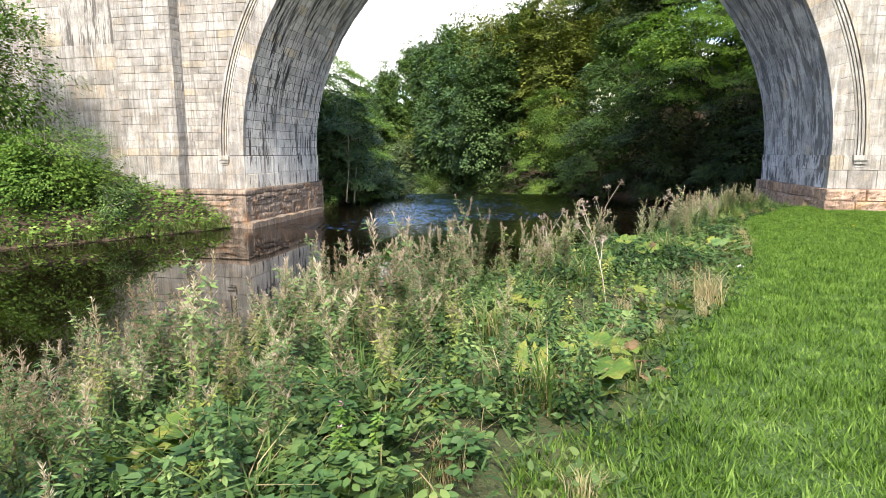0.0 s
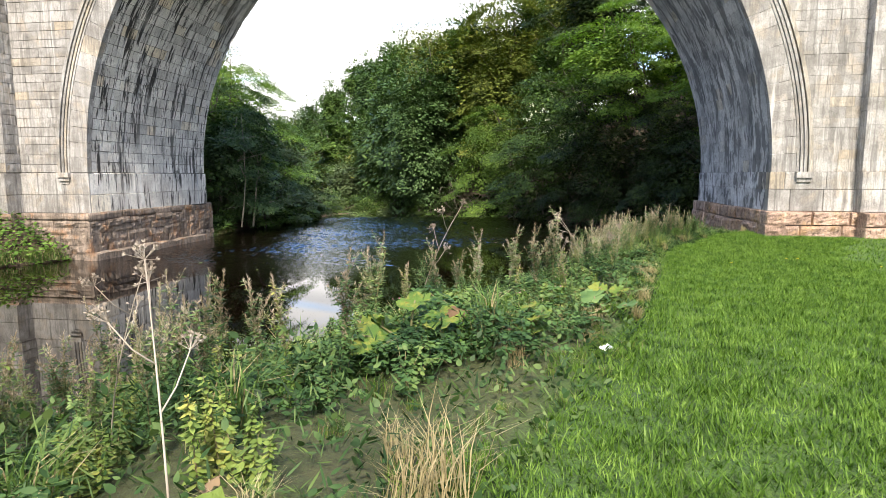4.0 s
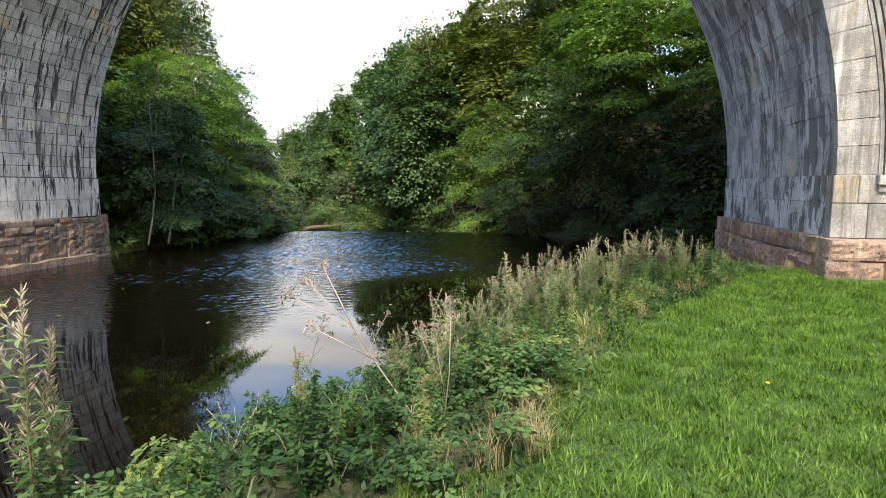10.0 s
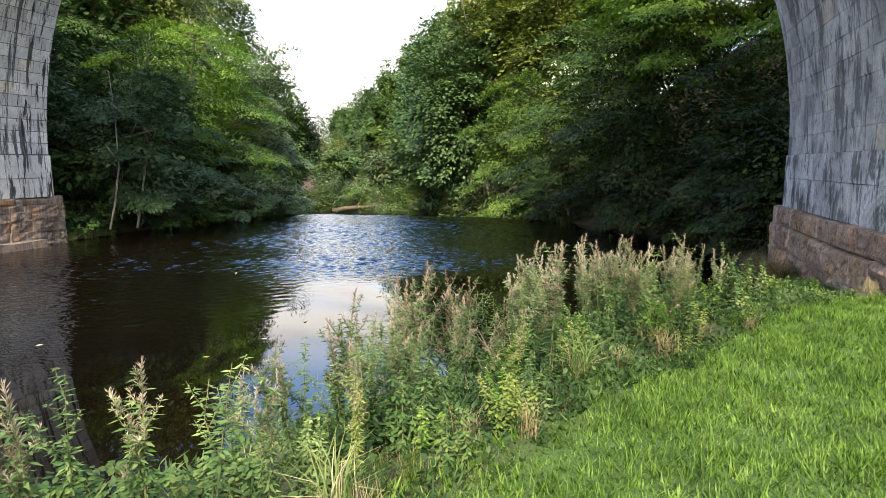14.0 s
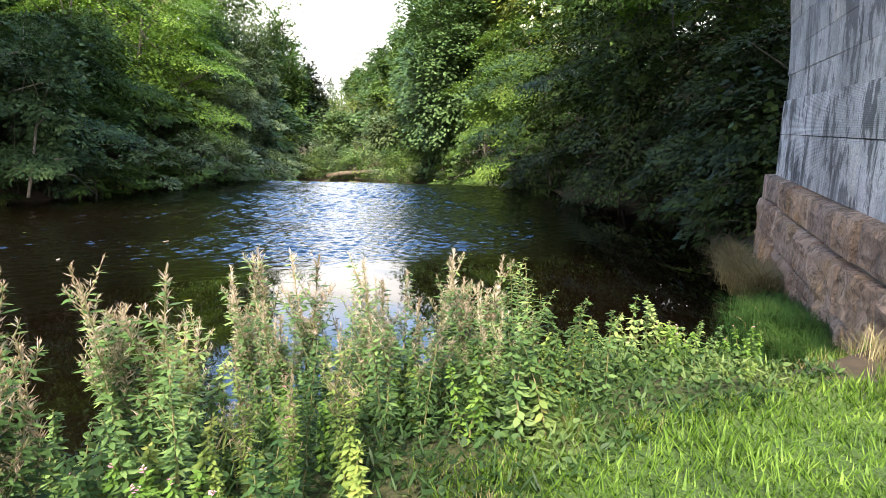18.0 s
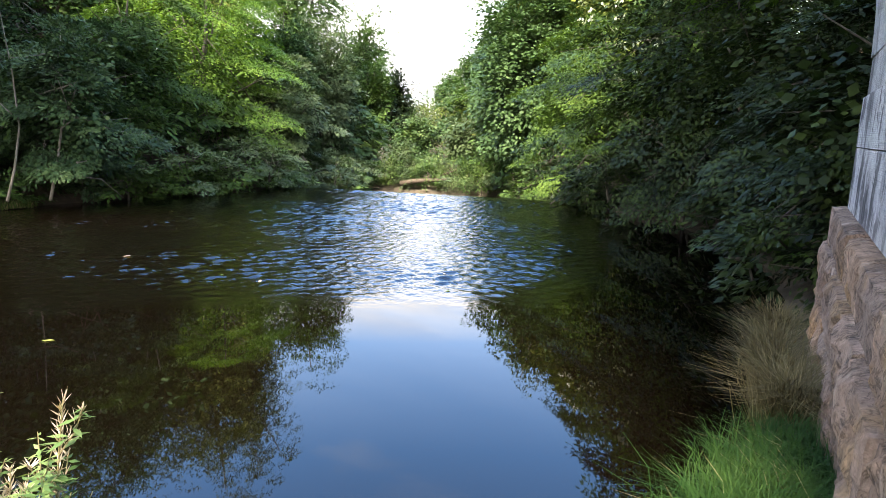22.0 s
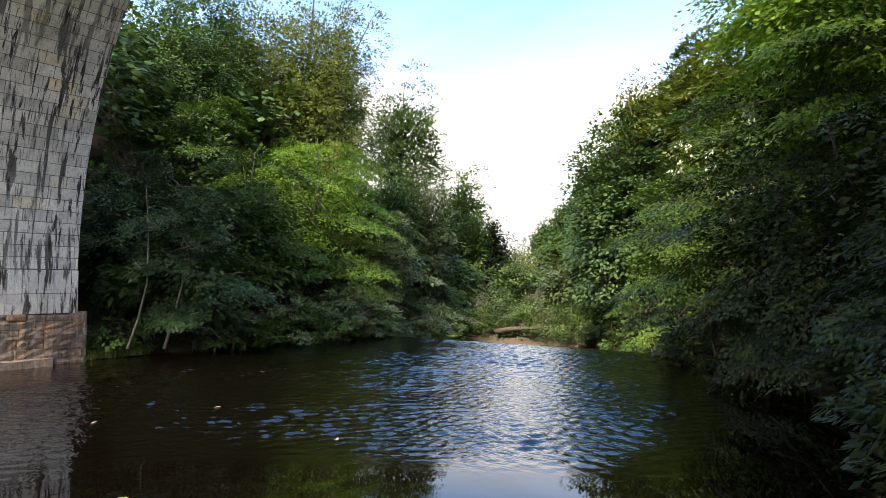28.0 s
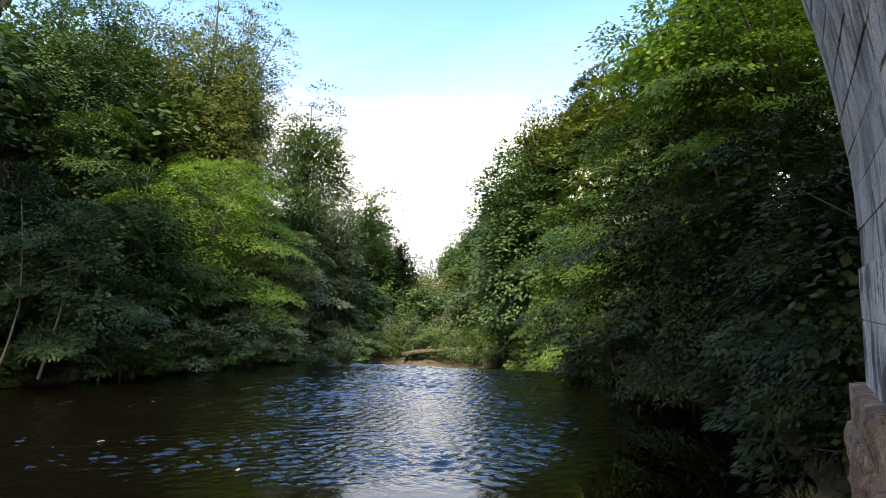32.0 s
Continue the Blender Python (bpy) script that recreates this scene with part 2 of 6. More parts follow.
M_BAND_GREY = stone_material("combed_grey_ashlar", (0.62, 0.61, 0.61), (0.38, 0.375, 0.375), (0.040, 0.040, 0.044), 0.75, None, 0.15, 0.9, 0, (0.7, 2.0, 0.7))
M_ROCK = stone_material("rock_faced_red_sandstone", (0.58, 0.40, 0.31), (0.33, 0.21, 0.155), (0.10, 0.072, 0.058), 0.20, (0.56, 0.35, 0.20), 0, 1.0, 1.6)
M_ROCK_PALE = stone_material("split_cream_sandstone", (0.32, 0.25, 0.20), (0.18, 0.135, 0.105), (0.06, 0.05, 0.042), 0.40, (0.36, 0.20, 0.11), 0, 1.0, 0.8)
M_MORTAR = stone_material("recessed_mortar", (0.21, 0.19, 0.17), (0.10, 0.09, 0.08), (0.03, 0.028, 0.025), 0.5)


def leaf_material(name, stops, gloss=0.50, through=0.18, drift_scale=0.55):
    """Leaf tones vary leaf by leaf and in drifts through the crown; some light comes through."""
    m, nt, bs = material(name)
    g = nt.nodes.new("ShaderNodeNewGeometry")
    drift = noise_node(nt, g.outputs["Position"], drift_scale, 4, 0.6)
    clump = noise_node(nt, g.outputs["Position"], drift_scale * 4.5, 2, 0.5)
    mixf = mathn(nt, "ADD", mathn(nt, "MULTIPLY", g.outputs["Random Per Island"], 0.30), mathn(nt, "MULTIPLY", mathn(nt, "SUBTRACT", drift, 0.36), 1.2))
    mixf = mathn(nt, "ADD", mixf, mathn(nt, "MULTIPLY", mathn(nt, "SUBTRACT", clump, 0.42), 1.5))
    col = ramp(nt, mixf, stops)
    nt.links.new(col, bs.inputs["Base Color"])
    bs.inputs["Roughness"].default_value = gloss
    bs.inputs["Specular IOR Level"].default_value = 0.14
    tr = nt.nodes.new("ShaderNodeBsdfTranslucent")
    warm = blend(nt, 1.0, col, (1.25, 1.35, 0.6), "MULTIPLY")
    nt.links.new(warm, tr.inputs["Color"])
    mx = nt.nodes.new("ShaderNodeMixShader")
    mx.inputs[0].default_value = through
    nt.links.new(bs.outputs[0], mx.inputs[1])
    nt.links.new(tr.outputs[0], mx.inputs[2])
    nt.links.new(mx.outputs[0], nt.nodes["Material Output"].inputs["Surface"])
    return m


G = leaf_material
M_LEAF_BEECH = G("beech_leaves", [(0.15, (0.036, 0.066, 0.018)), (0.5, (0.066, 0.122, 0.030)), (0.85, (0.135, 0.215, 0.052))])
# bright beech copy; on the right bank's upper crowns it stands for sunlight
M_LEAF_LIME = G("bright_beech_leaves", [(0.15, (0.058, 0.118, 0.020)), (0.5, (0.125, 0.225, 0.038)), (0.85, (0.235, 0.345, 0.068))], 0.5, 0.30)
# darker beech copy: the viaduct's shadow over the pool beech put into the colour
M_LEAF_DEEP = G("darkened_beech_leaves", [(0.15, (0.022, 0.044, 0.013)), (0.5, (0.044, 0.084, 0.022)), (0.85, (0.110, 0.180, 0.044))])
M_LEAF_SPRING = G("yellow_green_beech_leaves", [(0.15, (0.046, 0.088, 0.018)), (0.5, (0.092, 0.160, 0.032)), (0.85, (0.175, 0.262, 0.056))], 0.5, 0.22)
M_LEAF_SYC = G("sycamore_leaves", [(0.15, (0.034, 0.066, 0.022)), (0.5, (0.062, 0.118, 0.040)), (0.85, (0.130, 0.205, 0.082))])
M_LEAF_WILLOW = G("willow_leaves", [(0.15, (0.026, 0.050, 0.020)), (0.5, (0.052, 0.096, 0.036)), (0.85, (0.120, 0.178, 0.072))])
# near-black leaves: the shade on the right bank is put into their colour
M_LEAF_DARK = G("shade_toned_leaves", [(0.15, (0.011, 0.020, 0.006)), (0.5, (0.024, 0.042, 0.012)), (0.85, (0.066, 0.098, 0.028))])
M_LEAF_YELLOW = G("turning_leaves", [(0.15, (0.062, 0.088, 0.018)), (0.5, (0.122, 0.158, 0.032)), (0.85, (0.235, 0.245, 0.060))])
M_LEAF_ASH = G("greyish_leaves", [(0.15, (0.056, 0.088, 0.040)), (0.5, (0.098, 0.142, 0.064)), (0.85, (0.170, 0.210, 0.108))])
M_LEAF_IVY = G("hedge_leaves", [(0.15, (0.040, 0.088, 0.017)), (0.5, (0.094, 0.176, 0.032)), (0.85, (0.175, 0.265, 0.058))])
M_LEAF_WEED = G("weed_leaves", [(0.15, (0.022, 0.048, 0.014)), (0.5, (0.080, 0.145, 0.048)), (0.85, (0.230, 0.310, 0.110))])
M_LEAF_WEED2 = G("yellowing_weed_leaves", [(0.15, (0.060, 0.105, 0.026)), (0.5, (0.165, 0.225, 0.055)), (0.85, (0.350, 0.330, 0.090))])


def broad_leaf_material():
    """Big leaves, green going yellow, with brown-spotted blotches."""
    m = G("broad_leaves", [(0.15, (0.050, 0.100, 0.022)), (0.5, (0.092, 0.158, 0.032)), (0.85, (0.180, 0.205, 0.044))])
    nt = m.node_tree
    bs = nt.nodes["Principled BSDF"]
    old = bs.inputs["Base Color"].links[0].from_socket
    p = position(nt)
    f = ramp(nt, noise_node(nt, p, 9, 5, 0.65), [(0.50, 0.0), (0.62, 1.0)])
    col = blend(nt, f, old, (0.21, 0.215, 0.045))
    g = ramp(nt, noise_node(nt, p, 26, 4, 0.7), [(0.62, 0.0), (0.70, 1.0)])
    nt.links.new(blend(nt, g, col, (0.16, 0.075, 0.025)), bs.inputs["Base Color"])
    bump(nt, bs, noise_node(nt, p, 45, 4, 0.6), 0.6, 0.02)
    return m


M_LEAF_BUR = broad_leaf_material()
M_BRAMBLE = G("bramble_leaves", [(0.15, (0.022, 0.052, 0.018)), (0.5, (0.062, 0.122, 0.038)), (0.80, (0.140, 0.195, 0.058)), (0.97, (0.290, 0.265, 0.090))])
# kept darker than the plants: shade in the gaps between them, as colour
M_UNDER = G("shade_toned_undergrowth", [(0.15, (0.013, 0.030, 0.010)), (0.5, (0.037, 0.077, 0.024)), (0.85, (0.119, 0.169, 0.053))])
M_GRASS = G("lawn_grass", [(0.10, (0.022, 0.052, 0.006)), (0.5, (0.091, 0.172, 0.025)), (0.9, (0.227, 0.336, 0.076))], 0.45, 0.4, 4.5)
M_RUSH = G("rank_grass", [(0.10, (0.049, 0.104, 0.022)), (0.5, (0.105, 0.168, 0.045)), (0.9, (0.210, 0.240, 0.090))], 0.5, 0.3)
M_MOUND = G("deep_green_grass", [(0.10, (0.014, 0.042, 0.010)), (0.5, (0.033, 0.081, 0.019)), (0.9, (0.079, 0.144, 0.036))], 0.5, 0.3)
M_SEDGE = G("browning_sedge", [(0.10, (0.075, 0.062, 0.026)), (0.5, (0.140, 0.112, 0.052)), (0.9, (0.250, 0.205, 0.110))], 0.6, 0.2)
M_STRAW = G("dry_grass", [(0.10, (0.190, 0.150, 0.080)), (0.5, (0.330, 0.270, 0.150)), (0.9, (0.480, 0.420, 0.270))], 0.6, 0.2)
M_SEED = G("downy_seed_heads", [(0.10, (0.230, 0.165, 0.125)), (0.5, (0.430, 0.340, 0.280)), (0.9, (0.640, 0.555, 0.490))], 0.8, 0.3)
M_STEM = G("weed_stems", [(0.10, (0.100, 0.100, 0.045)), (0.5, (0.170, 0.160, 0.075)), (0.9, (0.250, 0.190, 0.110))], 0.6, 0.0)
M_DEADSTEM = G("dead_stalks", [(0.10, (0.184, 0.144, 0.112)), (0.5, (0.304, 0.256, 0.208)), (0.9, (0.416, 0.368, 0.312))], 0.7, 0.0)
M_BROWNLEAF = G("withered_leaves", [(0.10, (0.070, 0.040, 0.022)), (0.5, (0.135, 0.085, 0.048)), (0.9, (0.230, 0.160, 0.090))], 0.7, 0.1)
M_PETAL = G("small_petals", [(0.10, (0.55, 0.20, 0.32)), (0.5, (0.65, 0.30, 0.42)), (0.9, (0.7, 0.5, 0.55))], 0.6, 0.2)
M_YELLOWPETAL = G("dandelion_petals", [(0.10, (0.75, 0.55, 0.02)), (0.9, (0.85, 0.70, 0.05))], 0.6, 0.1)
M_WHITEPETAL = G("white_blossom", [(0.10, (0.50, 0.52, 0.40)), (0.9, (0.75, 0.75, 0.65))], 0.6, 0.2)


def bark_material(name, a, b):
    m, nt, bs = material(name)
    p = position(nt, (1, 1, 0.25))
    f = noise_node(nt, p, 14, 6, 0.65)
    col = ramp(nt, f, [(0.35, a), (0.65, b)])
    col = blend(nt, ramp(nt, noise_node(nt, position(nt), 2.0, 3), [(0.5, 0.0), (0.7, 0.5)]), col, (0.06, 0.075, 0.035))
    nt.links.new(col, bs.inputs["Base Color"])
    bs.inputs["Roughness"].default_value = 0.9
    bump(nt, bs, f, 0.8, 0.02)
    return m


M_BARK = bark_material("bark", (0.045, 0.038, 0.030), (0.14, 0.12, 0.10))
M_BARK_WILLOW = bark_material("willow_bark", (0.075, 0.066, 0.052), (0.235, 0.205, 0.165))
M_BARK_PALE = bark_material("pale_bark", (0.16, 0.145, 0.12), (0.34, 0.31, 0.27))


def ground_material():
    m, nt, bs = material("ground_soil_and_turf")
    p = position(nt)
    a = ramp(nt, noise_node(nt, p, 1.1, 6, 0.6), [(0.35, (0.042, 0.091, 0.012)), (0.55, (0.064, 0.131, 0.018)), (0.72, (0.098, 0.156, 0.031))])
    fine = ramp(nt, noise_node(nt, p, 70, 4, 0.7), [(0.35, 0.30), (0.65, 1.25)])
    a = blend(nt, 1.0, a, fine, "MULTIPLY")
    soil = ramp(nt, noise_node(nt, p, 5, 6, 0.65), [(0.3, (0.030, 0.022, 0.013)), (0.7, (0.090, 0.062, 0.038))])
    at = nt.nodes.new("ShaderNodeAttribute")
    at.attribute_name = "turf"
    nt.links.new(blend(nt, at.outputs["Fac"], soil, a), bs.inputs["Base Color"])
    bs.inputs["Roughness"].default_value = 0.95
    bump(nt, bs, noise_node(nt, p, 26, 6, 0.7), 0.8, 0.05)
    return m


M_GROUND = ground_material()


def water_material():
    m, nt, bs = material("dark_peaty_water")
    bs.inputs["Base Color"].default_value = (0.0032, 0.0020, 0.0012, 1)
    bs.inputs["Roughness"].default_value = 0.02
    bs.inputs["IOR"].default_value = 1.5
    bs.inputs["Specular IOR Level"].default_value = 0.6
    p = position(nt)
    # the finest wrinkles on top of the modelled waves
    w2 = noise_node(nt, position(nt, (1.0, 1.8, 1), (0, 0, radians(-36))), 7.0, 1.5, 0.5, 0.2)
    at = nt.nodes.new("ShaderNodeAttribute")
    at.attribute_name = "ripple"
    b = nt.nodes.new("ShaderNodeBump")
    b.inputs["Distance"].default_value = 0.05
    nt.links.new(mathn(nt, "MULTIPLY", at.outputs["Fac"], 0.35), b.inputs["Strength"])
    nt.links.new(w2, b.inputs["Height"])
    nt.links.new(b.outputs[0], bs.inputs["Normal"])
    return m


M_WATER = water_material()


def plain(name, col, rough=0.7, vary=0.25, scale=8):
    m, nt, bs = material(name)
    f = noise_node(nt, position(nt), scale, 5, 0.6)
    lo, hi = tuple(c * (1 - vary) for c in col), tuple(min(1, c * (1 + vary)) for c in col)
    nt.links.new(ramp(nt, f, [(0.3, lo), (0.7, hi)]), bs.inputs["Base Color"])
    bs.inputs["Roughness"].default_value = rough
    return m


M_SHINGLE = plain("pale_river_shingle", (0.11, 0.088, 0.060), 0.9, 0.4, 20)
M_DEADWOOD = plain("dead_wood", (0.115, 0.088, 0.062), 0.9, 0.4, 12)
M_PAPER = plain("white_litter", (0.7, 0.72, 0.68), 0.7, 0.1)
# ---- building helpers ----


def mesh_from(name, verts, faces, mat=None, smooth=False):
    me = bpy.data.meshes.new(name)
    me.from_pydata([tuple(map(float, v)) for v in verts], [], faces)
    if mat:
        me.materials.append(mat)
    if smooth:
        me.polygons.foreach_set("use_smooth", [True] * len(me.polygons))
    me.update()
    return me


def mesh_quads(name, verts, mat, per=4, smooth=False):
    """A mesh of loose quads or triangles, from an (n * per, 3) array."""
    n = len(verts) // per
    me = bpy.data.meshes.new(name)
    me.vertices.add(len(verts))
    me.vertices.foreach_set("co", np.ascontiguousarray(verts, dtype=np.float32).ravel())
    me.loops.add(n * per)
    me.loops.foreach_set("vertex_index", np.arange(n * per, dtype=np.int32))
    me.polygons.add(n)
    me.polygons.foreach_set("loop_start", np.arange(n, dtype=np.int32) * per)
    me.polygons.foreach_set("loop_total", np.full(n, per, dtype=np.int32))
    me.materials.append(mat)
    me.update(calc_edges=True)
    return me


def thing(name, label, category, group="", kind="", at=(0, 0, 0)):
    ob = new(name)
    ob.empty_display_size = 0.2
    ob.location = at
    return tagged(ob, label, category, group, kind)


def child(name, me, parent, label="", local=None):
    ob = new(name, me)
    ob.parent = parent
    if local is not None:
        ob.matrix_local = local
    return tagged(ob, label) if label else ob


def tube(points, radii, sides=7):
    """Vertices and faces of a tapered tube along points."""
    pts = [Vector(p) for p in points]
    verts, faces = [], []
    side = Vector((1, 0, 0))
    for i, p in enumerate(pts):
        d = (pts[min(i + 1, len(pts) - 1)] - pts[max(i - 1, 0)]).normalized()
        u = d.cross(side)
        if u.length < 0.1:
            u = d.cross(Vector((0, 1, 0)))
        u.normalize()
        v = d.cross(u)
        for k in range(sides):
            a = 2 * math.pi * k / sides
            verts.append(p + (u * math.cos(a) + v * math.sin(a)) * radii[i])
    for i in range(len(pts) - 1):
        for k in range(sides):
            a, b = i * sides + k, i * sides + (k + 1) % sides
            faces.append((a, b, b + sides, a + sides))
    faces.append(tuple(range(sides - 1, -1, -1)))
    faces.append(tuple(range(len(verts) - sides, len(verts))))
    return verts, faces


def join_tubes(list_of):
    verts, faces = [], []
    for v, f in list_of:
        o = len(verts)
        verts += v
        faces += [tuple(i + o for i in q) for q in f]
    return verts, faces


# ---- ground ----
WATER = -1.08
LOWER = -4.0
SHORE_R = ((-140, -60), (-60, -27), (-25, -16), (-15.6, -13.0), (-12, -11.4), (-9, -9.5), (-7.6, -8.6), (-5.4, -7.4), (-3.6, -6.4), (-2, -5.6), (0, -4.8), (1.2, -4.0), (2.2, -2.5), (3.2, -1.25), (3.9, -0.85), (4.6, -0.7), (6, -0.7), (8, -0.6), (12, -0.7), (15, -1.6), (18.5, -4.0), (22, -8), (44, -21), (60, -31), (90, -56), (160, -120))
SHORE_L = ((-140, -80), (-60, -48), (-25, -34), (-12, -28.5), (-6.3, -25.6), (-4, -23.7), (-0.6, -21.7), (0, -21.5), (8, -21.3), (19, -20.6), (24, -24.5), (34, -28.5), (46, -36.5), (60, -46), (90, -74), (160, -146))
LAWN = ((-140, -45), (-60, -16), (-25, -9.6), (-18.6, -8.05), (-15.9, -7.25), (-14.6, -6.65), (-12.4, -5.9), (-9.2, -5.05), (-4.6, -3.9), (-3.2, -3.4), (-2.3, -2.75), (-1.3, -2.3), (-0.2, -1.65), (0.5, -1.0), (1.4, -0.35), (2.0, 0.2), (3, 0.5), (9, 0.6), (60, 0.6), (160, 0.6))


BARE = (-0.62, 1.2)


def along(table, y):
    ys, xs = zip(*table)
    return np.interp(y, ys, xs)


def smooth01(a):
    a = np.clip(a, 0, 1)
    return a * a * (3 - 2 * a)


def lawn_height(y):
    return 0.04 + np.maximum(0, -np.asarray(y) - 5.0) * 0.035 * (np.asarray(y) > -40) + 1.26 * (np.asarray(y) <= -40)


def ground_height(x, y):
    x, y = np.asarray(x, float), np.asarray(y, float)
    xr, xl, xe = along(SHORE_R, y), along(SHORE_L, y), along(LAWN, y)
    level = np.where(y < 22, WATER, LOWER)
    level = np.interp(y, (20.5, 23.5), (WATER, LOWER))
    mid, half = (xr + xl) / 2, (xr - xl) / 2
    bed = level - 0.15 - 1.2 * np.clip(1 - ((x - mid) / half) ** 2, 0, 1)
    ripple = 0.10 * np.sin(x * 1.7 + 1.3 * np.sin(y * 0.9)) * np.cos(y * 1.3 + x * 0.4)
    # lawn side
    lawn = lawn_height(y)
    s = np.clip((x - xr) / np.maximum(xe - xr, 0.3), 0, 1)
    steeper = np.interp(y, (0.7, 1.6), (0.0, 1.0))
    bank = (level - 0.15) + (lawn - level + 0.15) * ((1 - (1 - s) ** 1.8) * (1 - steeper) + s ** 2.2 * steeper)
    right_near = np.where(x < xe, bank, lawn)
    d = np.maximum(0, x - xr)
    steep = np.interp(y, (30, 62, 90), (1.0, 0.35, 0.16))
    hill = level - 0.1 + np.minimum(d, 3) * 0.55 + (np.clip(d - 3, 0, 34) * 0.80 + np.clip(d - 37, 0, 200) * 0.08) * steep
    far = smooth01((y - 5.5) / 3.0)
    right = right_near * (1 - far) + hill * far
    dl = np.maximum(0, xl - x)
    left_near = level - 0.1 + np.minimum(dl, 1.2) * 0.8 + np.clip(dl - 1.2, 0, 40) * 0.30
    left_hill = level - 0.1 + np.minimum(dl, 2) * 0.5 + (np.clip(dl - 2, 0, 40) * 0.62 + np.clip(dl - 42, 0, 200) * 0.08) * steep
    farl = smooth01((y - 6) / 3.0)
    left = left_near * (1 - farl) + left_hill * farl
    z = np.where(x > xr, right, np.where(x < xl, left, bed))
    rough = np.where(x > xe, 0.0, 1.0) * (np.abs(y - 3) > 4)
    z = z + np.where((x > xr) | (x < xl), ripple * rough, 0)
    return z + 7 * smooth01((y - 75) / 60)


def spaced(lo, fine_lo, fine_hi, hi, step, grow):
    mid = list(np.arange(fine_lo, fine_hi + 1e-6, step))
    a, b = [], []
    s, v = step, fine_lo
    while v > lo:
        s = min(s * grow, 25)
        v -= s
        a.append(v)
    s, v = step, fine_hi
    while v < hi:
        s = min(s * grow, 25)
        v += s
        b.append(v)
    return np.array(a[::-1] + mid + b)


def build_ground():
    xs = spaced(-420, -16, 5, 400, 0.25, 1.09)
    ys = spaced(-380, -24, 9, 480, 0.25, 1.07)
    X, Y = np.meshgrid(xs, ys)
    Z = ground_height(X, Y)
    nx, ny = len(xs), len(ys)
    v = np.stack([X.ravel(), Y.ravel(), Z.ravel()], 1)
    i = np.arange(nx * ny).reshape(ny, nx)
    q = np.stack([i[:-1, :-1], i[:-1, 1:], i[1:, 1:], i[1:, :-1]], -1).reshape(-1, 4)
    me = bpy.data.meshes.new("ground")
    me.from_pydata(v.tolist(), [], q.tolist())
    me.polygons.foreach_set("use_smooth", [True] * len(me.polygons))
    turf = smooth01((X - along(LAWN, Y) + 0.5) / 0.7) * (1 - smooth01((Y - 0.8) / 0.5))
    turf = turf * (1 - smooth01(1.5 - np.hypot((X - BARE[0]) / 0.55, (Y - BARE[1]) / 0.4)))
    turf = np.maximum(turf, 0.42 * (X > along(SHORE_R, Y) + 0.1) * (Y < 0.7))
    me.attributes.new("turf", "FLOAT", "POINT").data.foreach_set("value", turf.ravel().astype(np.float32))
    me.materials.append(M_GROUND)
    me.update()
    return tagged(new("ground", me), "grassy riverbank, mown lawn and wooded valley slopes", "ground", kind="structure")


build_ground()


def ripple_mask(x, y):
    """Where the breeze reaches the pool: the middle and the far part, not the near water or the lee of the trees."""
    wob = 1.3 * np.sin(x * 0.43 + 1.1) * np.cos(y * 0.31) + 0.8 * np.sin(x * 0.9 - y * 0.5)
    near = smooth01((y - 0.62 * (x + 8.5) + 0.6 * wob - 4.6) / 2.8)
    lee = smooth01((-x - 0.32 * (y - 12.0) + 0.4 * wob - 3.4) / 1.8)
    left = smooth01((x - along(SHORE_L, y)) / 5.0) * 0.8 + 0.2
    side = 0.62 * smooth01((-x - 8.5) / 4.0) * smooth01((y + 3.0) / 3.0)
    return np.maximum(0.004 + near * lee * left, side)


def wave_height(x, y):
    """Short crossing wind waves that run from the weir towards the near bank."""
    r = np.random.default_rng(31)
    z = np.zeros_like(x)
    for k in range(30):
        length = 0.18 * 2.4 ** r.random()
        a = math.radians(-54) + r.normal() * 0.68
        q = 2 * math.pi / length
        z += 0.062 / q * np.sin(q * (x * math.cos(a) + y * math.sin(a)) + r.uniform(0, 6.28) + 0.9 * np.sin(x * 0.5 + k) * np.cos(y * 0.4 - k))
    gust = 0.65 + 0.35 * np.sin(x * 0.8 + 1.7 * np.sin(y * 0.45)) * np.cos(y * 0.7 + x * 0.2)
    return z * gust


